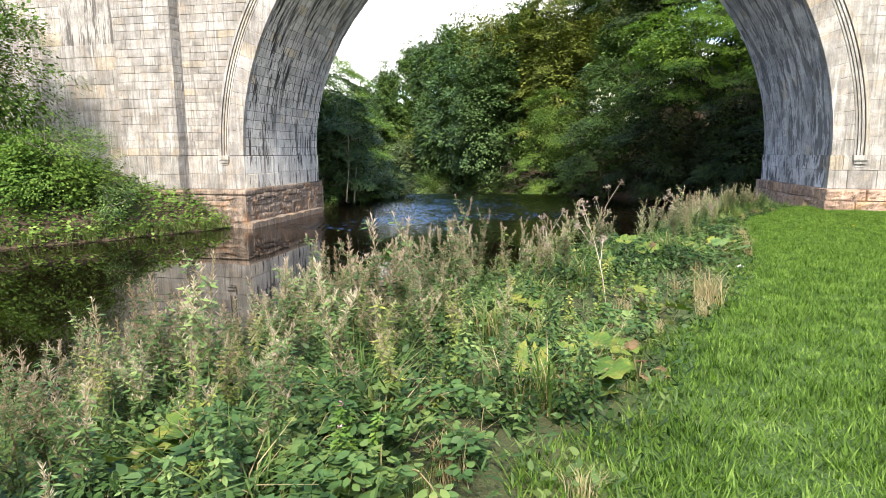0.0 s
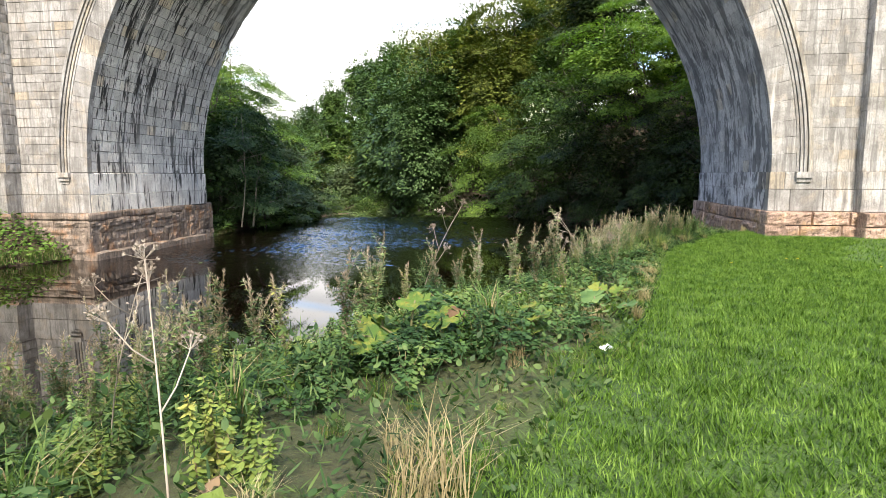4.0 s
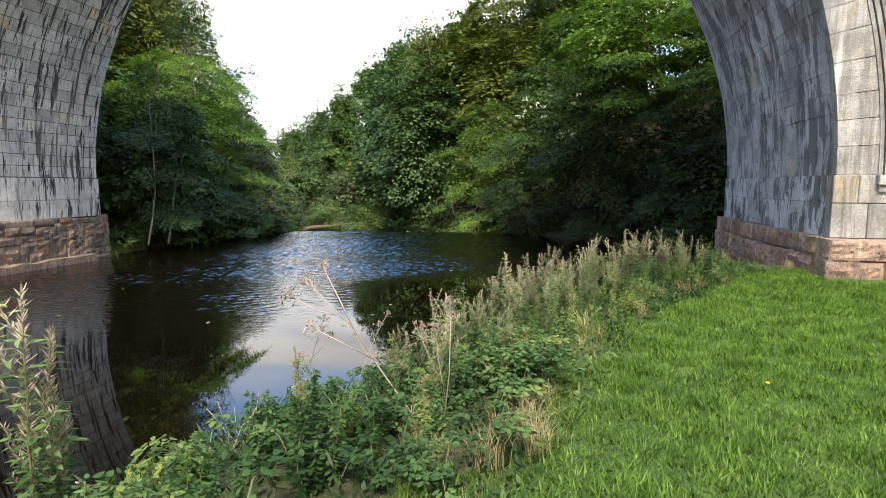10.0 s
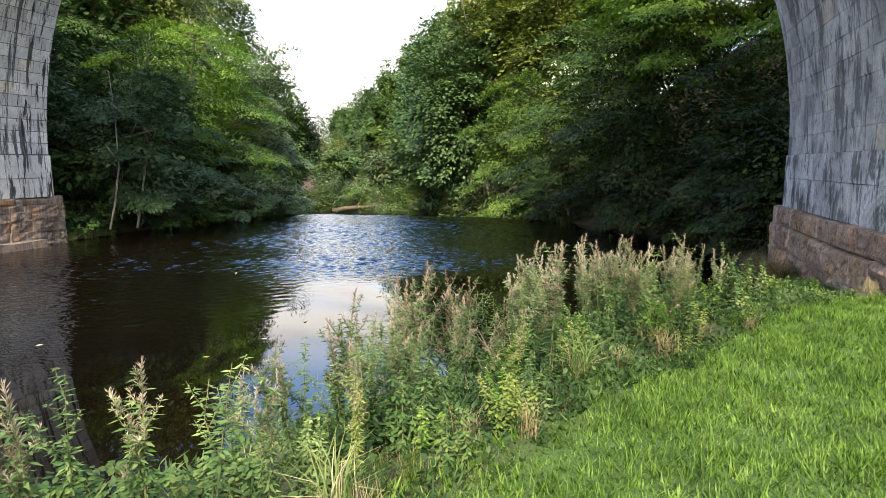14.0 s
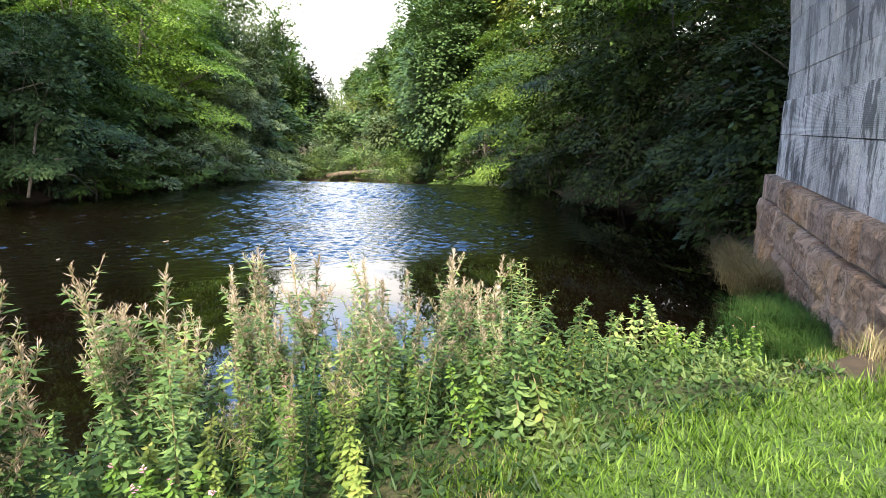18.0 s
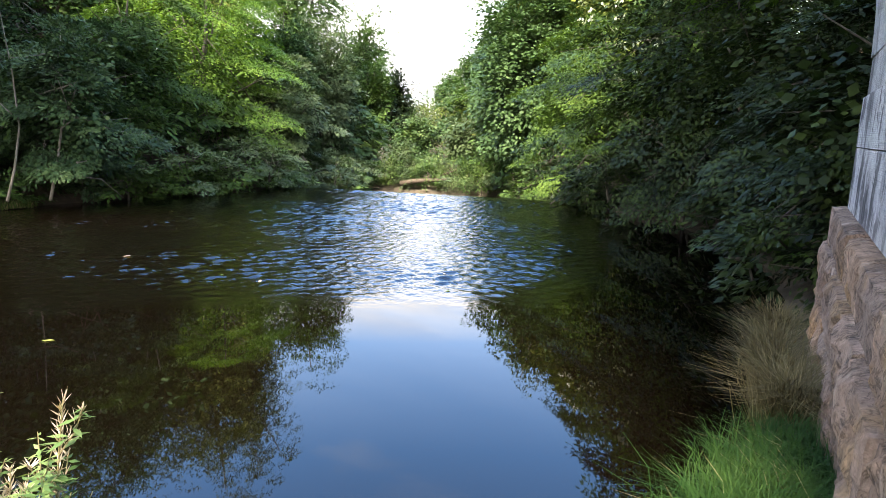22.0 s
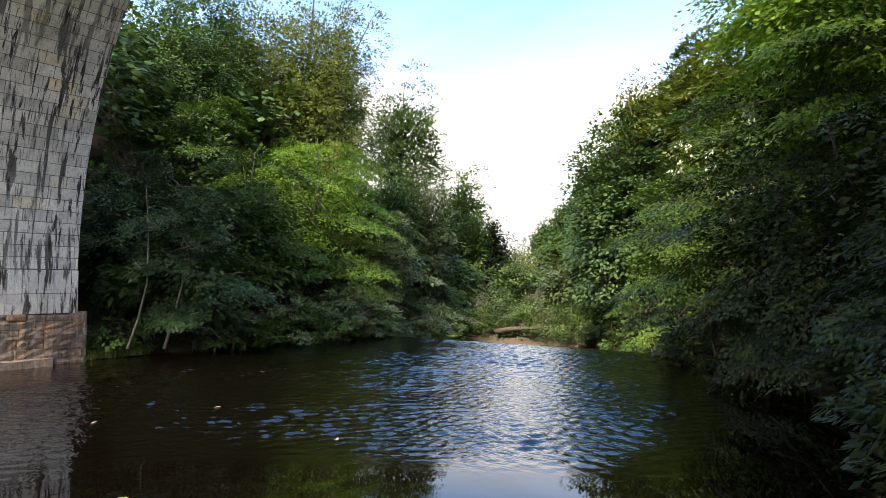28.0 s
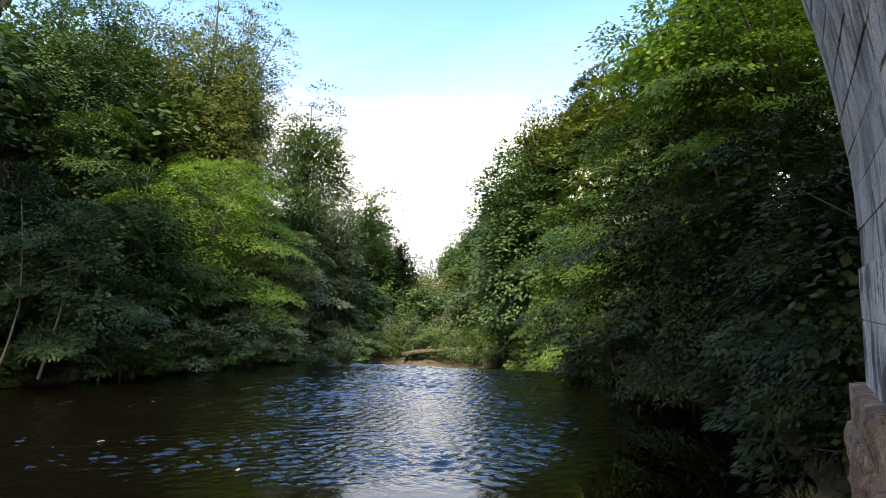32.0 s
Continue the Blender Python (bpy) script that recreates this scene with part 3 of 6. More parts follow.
def build_water():
    """The pool with its wind waves, the lip of the weir and the lower reach as one sheet."""
    xs = spaced(-110, -19.5, -2.6, 0.6, 0.058, 1.3)
    ys = np.concatenate([spaced(-140, 0.0, 20.6, 20.7, 0.058, 1.25), [21.0, 21.3, 21.8, 23.2, 24, 30, 40, 70, 160]])
    X, Y = np.meshgrid(xs, ys)
    level = np.interp(Y, (20.7, 21.0, 21.3, 21.8, 23.2, 24.0), (WATER, WATER - 0.02, WATER - 0.10, WATER - 0.6, LOWER + 0.1, LOWER))
    m = ripple_mask(X, Y) * (Y < 21)
    fine = (X > -19.8) & (X < -2.5) & (Y > -0.1) & (Y < 20.9)
    Z = level + wave_height(X, Y) * m * fine
    YY = Y + np.where((Y > 8) & (Y < 30), np.clip(0.16 * (X + 15), -1.5, 1.5), 0) * smooth01((Y - 8) / 6)
    nx, ny = len(xs), len(ys)
    i = np.arange(nx * ny).reshape(ny, nx)
    q = np.stack([i[:-1, :-1], i[:-1, 1:], i[1:, 1:], i[1:, :-1]], -1).reshape(-1, 4)
    me = bpy.data.meshes.new("water")
    me.from_pydata(np.stack([X.ravel(), YY.ravel(), Z.ravel()], 1).tolist(), [], q.tolist())
    me.polygons.foreach_set("use_smooth", [True] * len(me.polygons))
    me.attributes.new("ripple", "FLOAT", "POINT").data.foreach_set("value", m.ravel().astype(np.float32))
    me.materials.append(M_WATER)
    me.update()
    return tagged(new("water", me), "dark peaty river pool, rippled in the middle and glassy by the banks", "river", kind="structure")


build_water()

# ---- viaduct ----
SPAN = 10.5
CX = -10.5
SPRING = 1.78
Y0, Y1 = 0.35, 7.35


def chamfered(name, rough, mat, seed, nu=2, nv=2, c=0.010, e=0.06):
    """A unit block, x and z from 0 to 1, face towards -y at 0, body to y=1; its face is dressed or left rocky."""
    v = [(0, 1, 0), (1, 1, 0), (1, 1, 1), (0, 1, 1), (0, e, 0), (1, e, 0), (1, e, 1), (0, e, 1)]
    f = [(0, 1, 5, 4), (1, 2, 6, 5), (2, 3, 7, 6), (3, 0, 4, 7)]
    grid = {}
    r = random.Random(seed)
    for j in range(nv + 1):
        for i in range(nu + 1):
            u, w = c + (1 - 2 * c) * i / nu, 1.8 * c + (1 - 3.6 * c) * j / nv
            inner = 0 < i < nu and 0 < j < nv
            q = Vector((u * 2.6 + seed * 3.1, w * 1.7, seed * 1.7))
            d = noise.noise(q) + 0.55 * noise.noise(q * 2.7) + 0.3 * (r.random() - 0.5)
            if 0 < i < nu:
                u += (r.random() - 0.5) * 0.25 / nu
            grid[i, j] = len(v)
            v.append((u, -rough * (0.22 + 0.85 * d) if inner else 0.25 * rough * (r.random() - 0.5), w))
    for j in range(nv):
        for i in range(nu):
            f.append((grid[i, j], grid[i + 1, j], grid[i + 1, j + 1], grid[i, j + 1]))
    for i in range(nu):
        last = i == nu - 1
        a, b = grid[i, 0], grid[i + 1, 0]
        f.append((4, 5, b, a) if last else (4, b, a))
        a, b = grid[i, nv], grid[i + 1, nv]
        f.append((7, a, b, 6) if last else (7, a, b))
    for j in range(nv):
        last = j == nv - 1
        a, b = grid[0, j], grid[0, j + 1]
        f.append((4, a, b, 7) if last else (4, a, b))
        a, b = grid[nu, j], grid[nu, j + 1]
        f.append((5, 6, b, a) if last else (5, b, a))
    return mesh_from(name, v, f, mat)


def variants(name, rough, mat, n, nu=2, nv=1, c=0.010, e=0.06):
    return [chamfered(name, rough, mat, 11 + k, nu, nv, c, e) for k in range(n)]


ASHLAR = variants("ashlar_block", 0.13, M_ASHLAR, 8, 3, 2)
PALE = variants("barrel_block", 0.09, M_BARREL_PALE, 8, 3, 2)
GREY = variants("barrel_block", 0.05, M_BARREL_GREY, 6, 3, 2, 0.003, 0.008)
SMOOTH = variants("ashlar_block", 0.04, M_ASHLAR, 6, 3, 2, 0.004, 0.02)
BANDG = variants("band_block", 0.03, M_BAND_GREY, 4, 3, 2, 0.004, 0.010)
BANDP = variants("band_block", 0.04, M_BARREL_PALE, 4)
ROCK = variants("rock_faced_block", 0.15, M_ROCK, 10, 12, 6, 0.018, 0.10)
LIP = variants("ledge_block", 0.13, M_ROCK, 8, 12, 6, 0.030, 0.20)
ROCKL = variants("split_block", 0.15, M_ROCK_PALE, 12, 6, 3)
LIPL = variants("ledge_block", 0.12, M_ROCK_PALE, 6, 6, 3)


def wall_frame(origin, along_dir, up, out):
    """A local frame whose x runs along the wall, z up it, and -y out of it."""
    m = Matrix.Identity(4)
    for k, d in enumerate((Vector(along_dir), -Vector(out), Vector(up))):
        m[0][k], m[1][k], m[2][k] = d
    m.translation = origin
    return m


def course(parent, frame_m, meshes, length, z, h, depth, lo, hi, r, gap=0.008, name="stone", start=0.0, wob=0.0):
    """One course of blocks along the wall's frame, each an object of its own."""
    x = start - r.random() * lo * 0.7
    while x < length - 0.02:
        w = lo + (hi - lo) * r.random()
        a, b = max(x, start), min(x + w, length)
        x += w
        if b - a < 0.08:
            continue
        proud = (r.random() - 0.5) * (0.012 + 0.9 * wob)
        dz, dh = (r.random() - 0.5) * wob, (r.random() - 0.2) * wob
        local = frame_m @ Matrix.Translation((a + gap / 2, proud, z + dz + gap / 2)) @ Matrix.Diagonal((b - a - gap, depth, h + dh - gap, 1))
        ob = new(name, r.choice(meshes))
        ob.parent = parent
        ob.matrix_local = local


def box_mesh(name, lo, hi, mat):
    x0, y0, z0 = lo
    x1, y1, z1 = hi
    v = [(x0, y0, z0), (x1, y0, z0), (x1, y1, z0), (x0, y1, z0), (x0, y0, z1), (x1, y0, z1), (x1, y1, z1), (x0, y1, z1)]
    f = [(0, 3, 2, 1), (4, 5, 6, 7), (0, 1, 5, 4), (1, 2, 6, 5), (2, 3, 7, 6), (3, 0, 4, 7)]
    return mesh_from(name, v, f, mat)


for group_of in (LIPL,):
    for me in group_of:
        me.polygons.foreach_set("use_smooth", [k >= 4 for k in range(len(me.polygons))])
viaduct = thing("viaduct", "tall pale sandstone viaduct arch spanning the river", "bridge")


def arch_core():
    """The core of mortar and rubble behind the facing: pier, spandrel and barrel in one sweep with a hole for the arch."""
    off = 0.025
    top = 14.2
    n = 40
    inner = []
    for k in range(n + 1):
        a = math.pi * k / n
        inner.append((CX + (SPAN + off) * math.cos(a), SPRING + (SPAN + off) * math.sin(a)))
    inner = [(CX + SPAN + off, -2.2)] + inner + [(CX - SPAN - off, -2.2)]
    outer = [(26.0, -2.2)] + [(26.0 if k <= n // 2 else -50.0, top) if k in (0, n) else (CX + (SPAN + 2) * math.cos(math.pi * k / n) * (3.3 if 0.25 * n > k or k > 0.75 * n else 2.2), top) for k in range(n + 1)] + [(-50.0, -2.2)]
    v, f = [], []
    m = len(inner)
    for y in (Y0 + off, Y1 - off):
        v += [(x, y, z) for x, z in inner] + [(x, y, z) for x, z in outer]
    for k in range(m - 1):
        f.append((k, k + 1, m + k + 1, m + k))
        f.append((2 * m + k, 3 * m + k, 3 * m + k + 1, 2 * m + k + 1))
        f.append((k, 2 * m + k, 2 * m + k + 1, k + 1))
        f.append((m + k, m + k + 1, 3 * m + k + 1, 3 * m + k))
    return mesh_from("core", v, f, M_MORTAR)


core = child("core", arch_core(), viaduct)


def build_barrel():
    """Courses of the arch's underside; the lower ones block by block, the crown joined."""
    rr = random.Random(5)
    step = 0.355
    crown_v, crown_f = [], []
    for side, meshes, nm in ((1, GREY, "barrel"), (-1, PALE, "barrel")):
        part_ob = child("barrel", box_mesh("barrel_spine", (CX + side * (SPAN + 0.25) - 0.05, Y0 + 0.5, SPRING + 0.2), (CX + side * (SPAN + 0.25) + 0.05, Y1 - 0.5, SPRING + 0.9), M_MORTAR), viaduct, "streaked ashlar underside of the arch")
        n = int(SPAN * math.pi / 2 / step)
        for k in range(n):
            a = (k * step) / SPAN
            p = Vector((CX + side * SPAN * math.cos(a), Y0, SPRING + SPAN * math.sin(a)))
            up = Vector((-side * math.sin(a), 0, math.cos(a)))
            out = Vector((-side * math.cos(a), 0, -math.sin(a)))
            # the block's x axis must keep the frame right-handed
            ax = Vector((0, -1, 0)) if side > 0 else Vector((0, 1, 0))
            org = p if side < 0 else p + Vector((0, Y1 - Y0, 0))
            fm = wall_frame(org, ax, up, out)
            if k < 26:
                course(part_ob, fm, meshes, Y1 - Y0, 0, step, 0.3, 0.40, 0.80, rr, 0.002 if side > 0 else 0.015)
            else:
                o = len(crown_v)
                for q in ((0, 0, 0), (Y1 - Y0, 0, 0), (Y1 - Y0, 0, step), (0, 0, step)):
                    crown_v.append(fm @ Vector(q))
                crown_f.append((o, o + 1, o + 2, o + 3))
    child("crown", mesh_from("crown", crown_v, crown_f, M_BARREL_PALE), viaduct)


build_barrel()


def ring_sector(x_in, x_out, y0, y1, a0, a1, side, n, mat, name):
    v, f = [], []
    for k in range(n + 1):
        a = a0 + (a1 - a0) * k / n
        for rad, y in ((x_in, y0), (x_out, y0), (x_out, y1), (x_in, y1)):
            v.append((CX + side * rad * math.cos(a), y, SPRING + rad * math.sin(a)))
    for k in range(n):
        for j in range(4):
            b = (j + 1) % 4
            q = (4 * k + j, 4 * k + b, 4 * k + 4 + b, 4 * k + 4 + j)
            f.append(q if side > 0 else q[::-1])
    f.append((3, 2, 1, 0) if side > 0 else (0, 1, 2, 3))
    m = 4 * n
    f.append((m, m + 1, m + 2, m + 3) if side > 0 else (m + 3, m + 2, m + 1, m))
    return mesh_from(name, v, f, mat)


def build_face():
    """The face towards the lawn: ring stones, moulded hood, spandrel courses, pilasters, string course and plinth."""
    rr = random.Random(9)
    for side in (1, -1):
        ring = child("arch_ring", ring_sector(SPAN + 0.05, SPAN + 0.6, Y0 + 0.03, Y0 + 0.3, 0, math.pi / 2, side, 30, M_MORTAR, "arch_ring"), viaduct, "moulded ring of pale voussoirs")
        a = 0.0
        while a < math.pi / 2 - 0.01:
            w = (0.42 + 0.12 * rr.random()) / SPAN
            b = min(a + w, math.pi / 2)
            child("voussoir", ring_sector(SPAN - 0.01, SPAN + 0.62, Y0 - 0.005 - 0.008 * rr.random(), Y0 + 0.2, a + 0.0006, b - 0.0006, side, 1, M_ASHLAR, "voussoir"), ring)
            a = b
        for r0, r1, out in ((0.62, 0.68, 0.03), (0.70, 0.77, 0.055), (0.79, 0.86, 0.085), (0.89, 0.99, 0.12)):
            child("hood_moulding", ring_sector(SPAN + r0, SPAN + r1, Y0 - out, Y0 + 0.2, 0, math.pi / 2, side, 60, M_ASHLAR, "hood_moulding"), ring)
        # corbel that carries the hood
        xc = CX + side * (SPAN + 0.80)
        cv = []
        for z0, z1, half, out in ((1.62, 1.78, 0.22, 0.17), (1.50, 1.62, 0.19, 0.12), (1.40, 1.50, 0.15, 0.07)):
            cv.append(box_mesh("corbel", (xc - half, Y0 - out, z0), (xc + half, Y0 + 0.1, z1), M_ASHLAR))
        for me in cv:
            child("corbel", me, ring)
        spandrel = child("spandrel", box_mesh("spandrel_backing", (min(CX + side * 11.4, CX + side * 11.9), Y0 + 0.12, 1.0), (max(CX + side * 11.4, CX + side * 11.9), Y0 + 0.2, 1.7), M_MORTAR), viaduct, "coursed pale ashlar wall")
        z = SPRING
        far = 12.7 if side > 0 else 13.0
        while z < 11.5:
            h = 0.24 + 0.10 * rr.random() if z < 8 else 0.5
            za = z + h / 2 - SPRING
            edge = math.sqrt(max(0, (SPAN + 0.98) ** 2 - za * za)) if za < SPAN + 0.95 else 0
            lo, hi = (CX + edge, CX + far) if side > 0 else (CX - far, CX - edge)
            if hi - lo > 0.15:
                course(spandrel, wall_frame(Vector((lo, Y0, z)), (1, 0, 0), (0, 0, 1), (0, -1, 0)), SMOOTH if side > 0 else ASHLAR, hi - lo, 0, h, 0.2, 0.35, 0.85, rr, 0.003 if side > 0 else 0.009)
            z += h
        # pilaster
        x0, x1, yp = ((2.12, 5.4, 0.02) if side > 0 else (-26.0, -23.45, -0.25))
        pil = child("pilaster", box_mesh("pilaster_core", (x0 + 0.025, yp + 0.025, -1.5), (x1 - 0.025, Y0 + 0.3, 12.5), M_MORTAR), viaduct, "projecting pilaster of pale ashlar")
        z = SPRING
        while z < 11.5:
            h = 0.26 + 0.11 * rr.random() if z < 8 else 0.6
            course(pil, wall_frame(Vector((x0, yp, z)), (1, 0, 0), (0, 0, 1), (0, -1, 0)), SMOOTH if side > 0 else ASHLAR, x1 - x0, 0, h, 0.2, 0.45, 1.0, rr, 0.003 if side > 0 else 0.009)
            course(pil, wall_frame(Vector((x0, Y0, z)), (0, -1, 0), (0, 0, 1), (-1, 0, 0)), ASHLAR, Y0 - yp, 0, h, 0.2, 0.5, 0.9, rr)
            course(pil, wall_frame(Vector((x1, yp, z)), (0, 1, 0), (0, 0, 1), (1, 0, 0)), ASHLAR, Y0 - yp, 0, h, 0.2, 0.5, 0.9, rr)
            z += h
        # plain wall past the pilaster
        xa, xb = (5.4, 12.0) if side > 0 else (-34.0, -26.0)
        wing = child("wing_wall", box_mesh("wing_core", (xa, Y0 + 0.03, -1.0), (xb, Y0 + 0.3, 12.5), M_MORTAR), viaduct, "pale ashlar wall with a stained sunk panel")
        z = 0.6
        while z < 9.5:
            h = 0.42 + 0.2 * rr.random()
            if side < 0:
                spans = ((-34.0, -29.0), (-26.3, -26.0)) if 6.1 < z < 9.0 else ((-34.0, -26.0),)
            else:
                spans = ((5.4, 12.0),)
            if side > 0 and z > 5:
                h = 1.2
            for xa2, xb2 in spans:
                course(wing, wall_frame(Vector((xa2, Y0, z)), (1, 0, 0), (0, 0, 1), (0, -1, 0)), ASHLAR, xb2 - xa2, 0, h, 0.2, 0.7, 1.5, rr)
            z += h
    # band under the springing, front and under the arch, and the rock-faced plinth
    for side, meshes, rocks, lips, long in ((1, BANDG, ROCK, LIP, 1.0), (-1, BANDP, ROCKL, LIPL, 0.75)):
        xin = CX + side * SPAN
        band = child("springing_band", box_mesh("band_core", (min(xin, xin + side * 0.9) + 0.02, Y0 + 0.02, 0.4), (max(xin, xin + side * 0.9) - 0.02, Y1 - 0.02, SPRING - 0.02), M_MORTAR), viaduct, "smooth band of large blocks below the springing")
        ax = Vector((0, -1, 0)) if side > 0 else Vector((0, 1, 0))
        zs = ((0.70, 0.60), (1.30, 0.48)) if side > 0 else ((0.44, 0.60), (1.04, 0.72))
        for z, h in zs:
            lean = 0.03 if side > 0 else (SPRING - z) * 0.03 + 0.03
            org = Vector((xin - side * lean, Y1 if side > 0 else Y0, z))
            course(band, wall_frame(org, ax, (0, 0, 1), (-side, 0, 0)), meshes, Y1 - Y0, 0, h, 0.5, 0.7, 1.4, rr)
            lo, hi = (xin - 0.06, 2.15) if side > 0 else (-23.5, xin + 0.06)
            course(band, wall_frame(Vector((lo, Y0 - 0.05, z)), (1, 0, 0), (0, 0, 1), (0, -1, 0)), ASHLAR, hi - lo, 0, h, 0.25, 0.6, 1.2, rr)
            x0, x1, yp = ((2.12, 5.4, -0.05) if side > 0 else (-26.0, -23.45, -0.32))
            course(band, wall_frame(Vector((x0, yp, z)), (1, 0, 0), (0, 0, 1), (0, -1, 0)), ASHLAR, x1 - x0, 0, h, 0.25, 0.8, 1.5, rr)
            course(band, wall_frame(Vector((x0, Y0 - 0.05, z)), (0, -1, 0), (0, 0, 1), (-1, 0, 0)), ASHLAR, Y0 - 0.05 - yp, 0, h, 0.2, 0.5, 0.9, rr)
            if side < 0:
                course(band, wall_frame(Vector((x1, yp, z)), (0, 1, 0), (0, 0, 1), (1, 0, 0)), ASHLAR, Y0 - 0.05 - yp, 0, h, 0.2, 0.5, 0.9, rr)
            course(band, wall_frame(Vector((xin + side * (-lean), Y1, z)) if side < 0 else Vector((xin + 1.6, Y1, z)), (-1, 0, 0), (0, 0, 1), (0, 1, 0)), meshes, 1.6, 0, h, 0.25, 0.6, 1.2, rr)
        plinth = child("plinth", box_mesh("plinth_core", (min(xin - side * 0.08, xin + side * 3.0), Y0 - 0.2, -2.2), (max(xin - side * 0.08, xin + side * 3.0), Y1 + 0.15, (0.66 if side > 0 else 0.40)), M_MORTAR), viaduct, "rock-faced red sandstone plinth with a worn ledge")
        z = -1.75
        tops = 0.70 if side > 0 else 0.44
        hs = []
        while z < tops - 0.15:
            h = min((0.34 + 0.12 * rr.random()) if side > 0 else (0.16 + 0.2 * rr.random()), tops - z)
            if tops - z - h < 0.15:
                h = tops - z
            hs.append((z, h))
            z += h
        for k, (z, h) in enumerate(hs):
            lip = 0.03 * (k < len(hs) - 1) - 0.02
            o = 0.17 + lip
            org = Vector((xin - side * o, Y1 + 0.25 if side > 0 else Y0 - 0.3, z))
            top = k == len(hs) - 1
            course(plinth, wall_frame(org, ax, (0, 0, 1), (-side, 0, 0)), lips if top else rocks, Y1 - Y0 + 0.55, 0, h, 0.5 if not top else 0.34, 0.6 * long, 1.5 * long, rr, 0.016 if side > 0 else 0.008, wob=0.035 if side > 0 else 0.06)
            lo, hi = (xin - o, 2.6) if side > 0 else (-23.6, xin + o)
            course(plinth, wall_frame(Vector((lo, Y0 - 0.3, z)), (1, 0, 0), (0, 0, 1), (0, -1, 0)), lips if top else rocks, hi - lo, 0, h, 0.5, 0.6, 1.4, rr)
            lo, hi = (2.1, 6.0) if side > 0 else (-26.2, -23.3)
            course(plinth, wall_frame(Vector((lo, Y0 - 0.75, z)), (1, 0, 0), (0, 0, 1), (0, -1, 0)), lips if top else rocks, hi - lo, 0, h, 0.5, 0.6, 1.4, rr)
            lo = xin - 1.5 if side < 0 else xin - o
            course(plinth, wall_frame(Vector((lo + 1.5 + (o if side < 0 else 0), Y1 + 0.25, z)), (-1, 0, 0), (0, 0, 1), (0, 1, 0)), lips if top else rocks, 1.5 + (o if side < 0 else 0), 0, h, 0.5, 0.6, 1.4, rr)


build_face()
child("sunk_panel", box_mesh("sunk_panel", (-29.0, Y0 + 0.012, 6.0), (-26.3, Y0 + 0.12, 9.3), M_PANEL), viaduct, "sunk panel streaked with soot")
for x0, x1, z0, z1, nm in ((-50, 26, 14.2, 14.55, "string_course"), (-50, 26, 14.55, 15.6, "parapet")):
    child(nm, box_mesh(nm, (x0, Y0 - 0.15, z0), (x1, Y1 + 0.15, z1), M_ASHLAR), viaduct)


def worn_slab(name, lo, hi, seed, mat, label):
    """A long worn slab with an uneven top and edge."""
    r = random.Random(seed)
    n, v, f = 14, [], []
    for k in range(n + 1):
        s = k / n
        for (x, y, z) in ((lo[0], lo[1], lo[2]), (hi[0], lo[1], lo[2]), (hi[0], lo[1], hi[2]), (lo[0], lo[1], hi[2])):
            j = 0.05 * (hi[0] - lo[0]) * (r.random() - 0.5) + 0.02 * (r.random() - 0.5)
            v.append((x + j, lo[1] + (hi[1] - lo[1]) * s, z + 0.12 * (hi[2] - lo[2]) * (r.random() - 0.5)))
    for k in range(n):
        for a in range(4):
            c = (a + 1) % 4
            f.append((4 * k + a, 4 * k + c, 4 * k + 4 + c, 4 * k + 4 + a))
    f += [(3, 2, 1, 0), (4 * n, 4 * n + 1, 4 * n + 2, 4 * n + 3)]
    return child(name, mesh_from(name, v, f, mat), viaduct, label)


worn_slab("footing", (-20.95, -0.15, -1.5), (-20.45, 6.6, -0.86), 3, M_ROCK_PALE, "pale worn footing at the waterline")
worn_slab("doorstep", (2.75, -0.78, -0.1), (6.2, -0.42, 0.16), 4, M_ASHLAR, "pale stone ledge at the pilaster's foot")
# ---- trees ----


def unit(v):
    return v / np.maximum(np.linalg.norm(v, axis=-1, keepdims=True), 1e-9)


def leaves(pos, axis, normal, length, width, fold=0.15):
    """Four-cornered leaves: base, side, tip, side; arrays of n."""
    side = unit(np.cross(normal, axis))
    nrm = unit(np.cross(axis, side))
    L, Wd = length[:, None], width[:, None]
    base = pos
    tip = pos + axis * L - nrm * L * 0.12
    mid = pos + axis * L * 0.45
    a = mid + side * Wd * 0.5 - nrm * Wd * fold
    b = mid - side * Wd * 0.5 - nrm * Wd * fold
    return np.stack([base, a, tip, b], 1).reshape(-1, 3)


def oval_leaves(pos, axis, normal, length, width, fold=0.15):
    """Six-cornered leaves: a rounded base drawn out to a point; arrays of n."""
    side = unit(np.cross(normal, axis))
    nrm = unit(np.cross(axis, side))
    L, Wd = length[:, None], width[:, None]
    rows = [pos]
    for way, at_s, half in ((1, 0.24, 0.42), (1, 0.60, 0.42), (0, 1.0, 0.0), (-1, 0.60, 0.42), (-1, 0.24, 0.42)):
        rows.append(pos + axis * L * at_s + side * (way * half) * Wd - nrm * (Wd * fold * abs(way) + L * 0.14 * at_s ** 2))
    return np.stack(rows, 1).reshape(-1, 3)


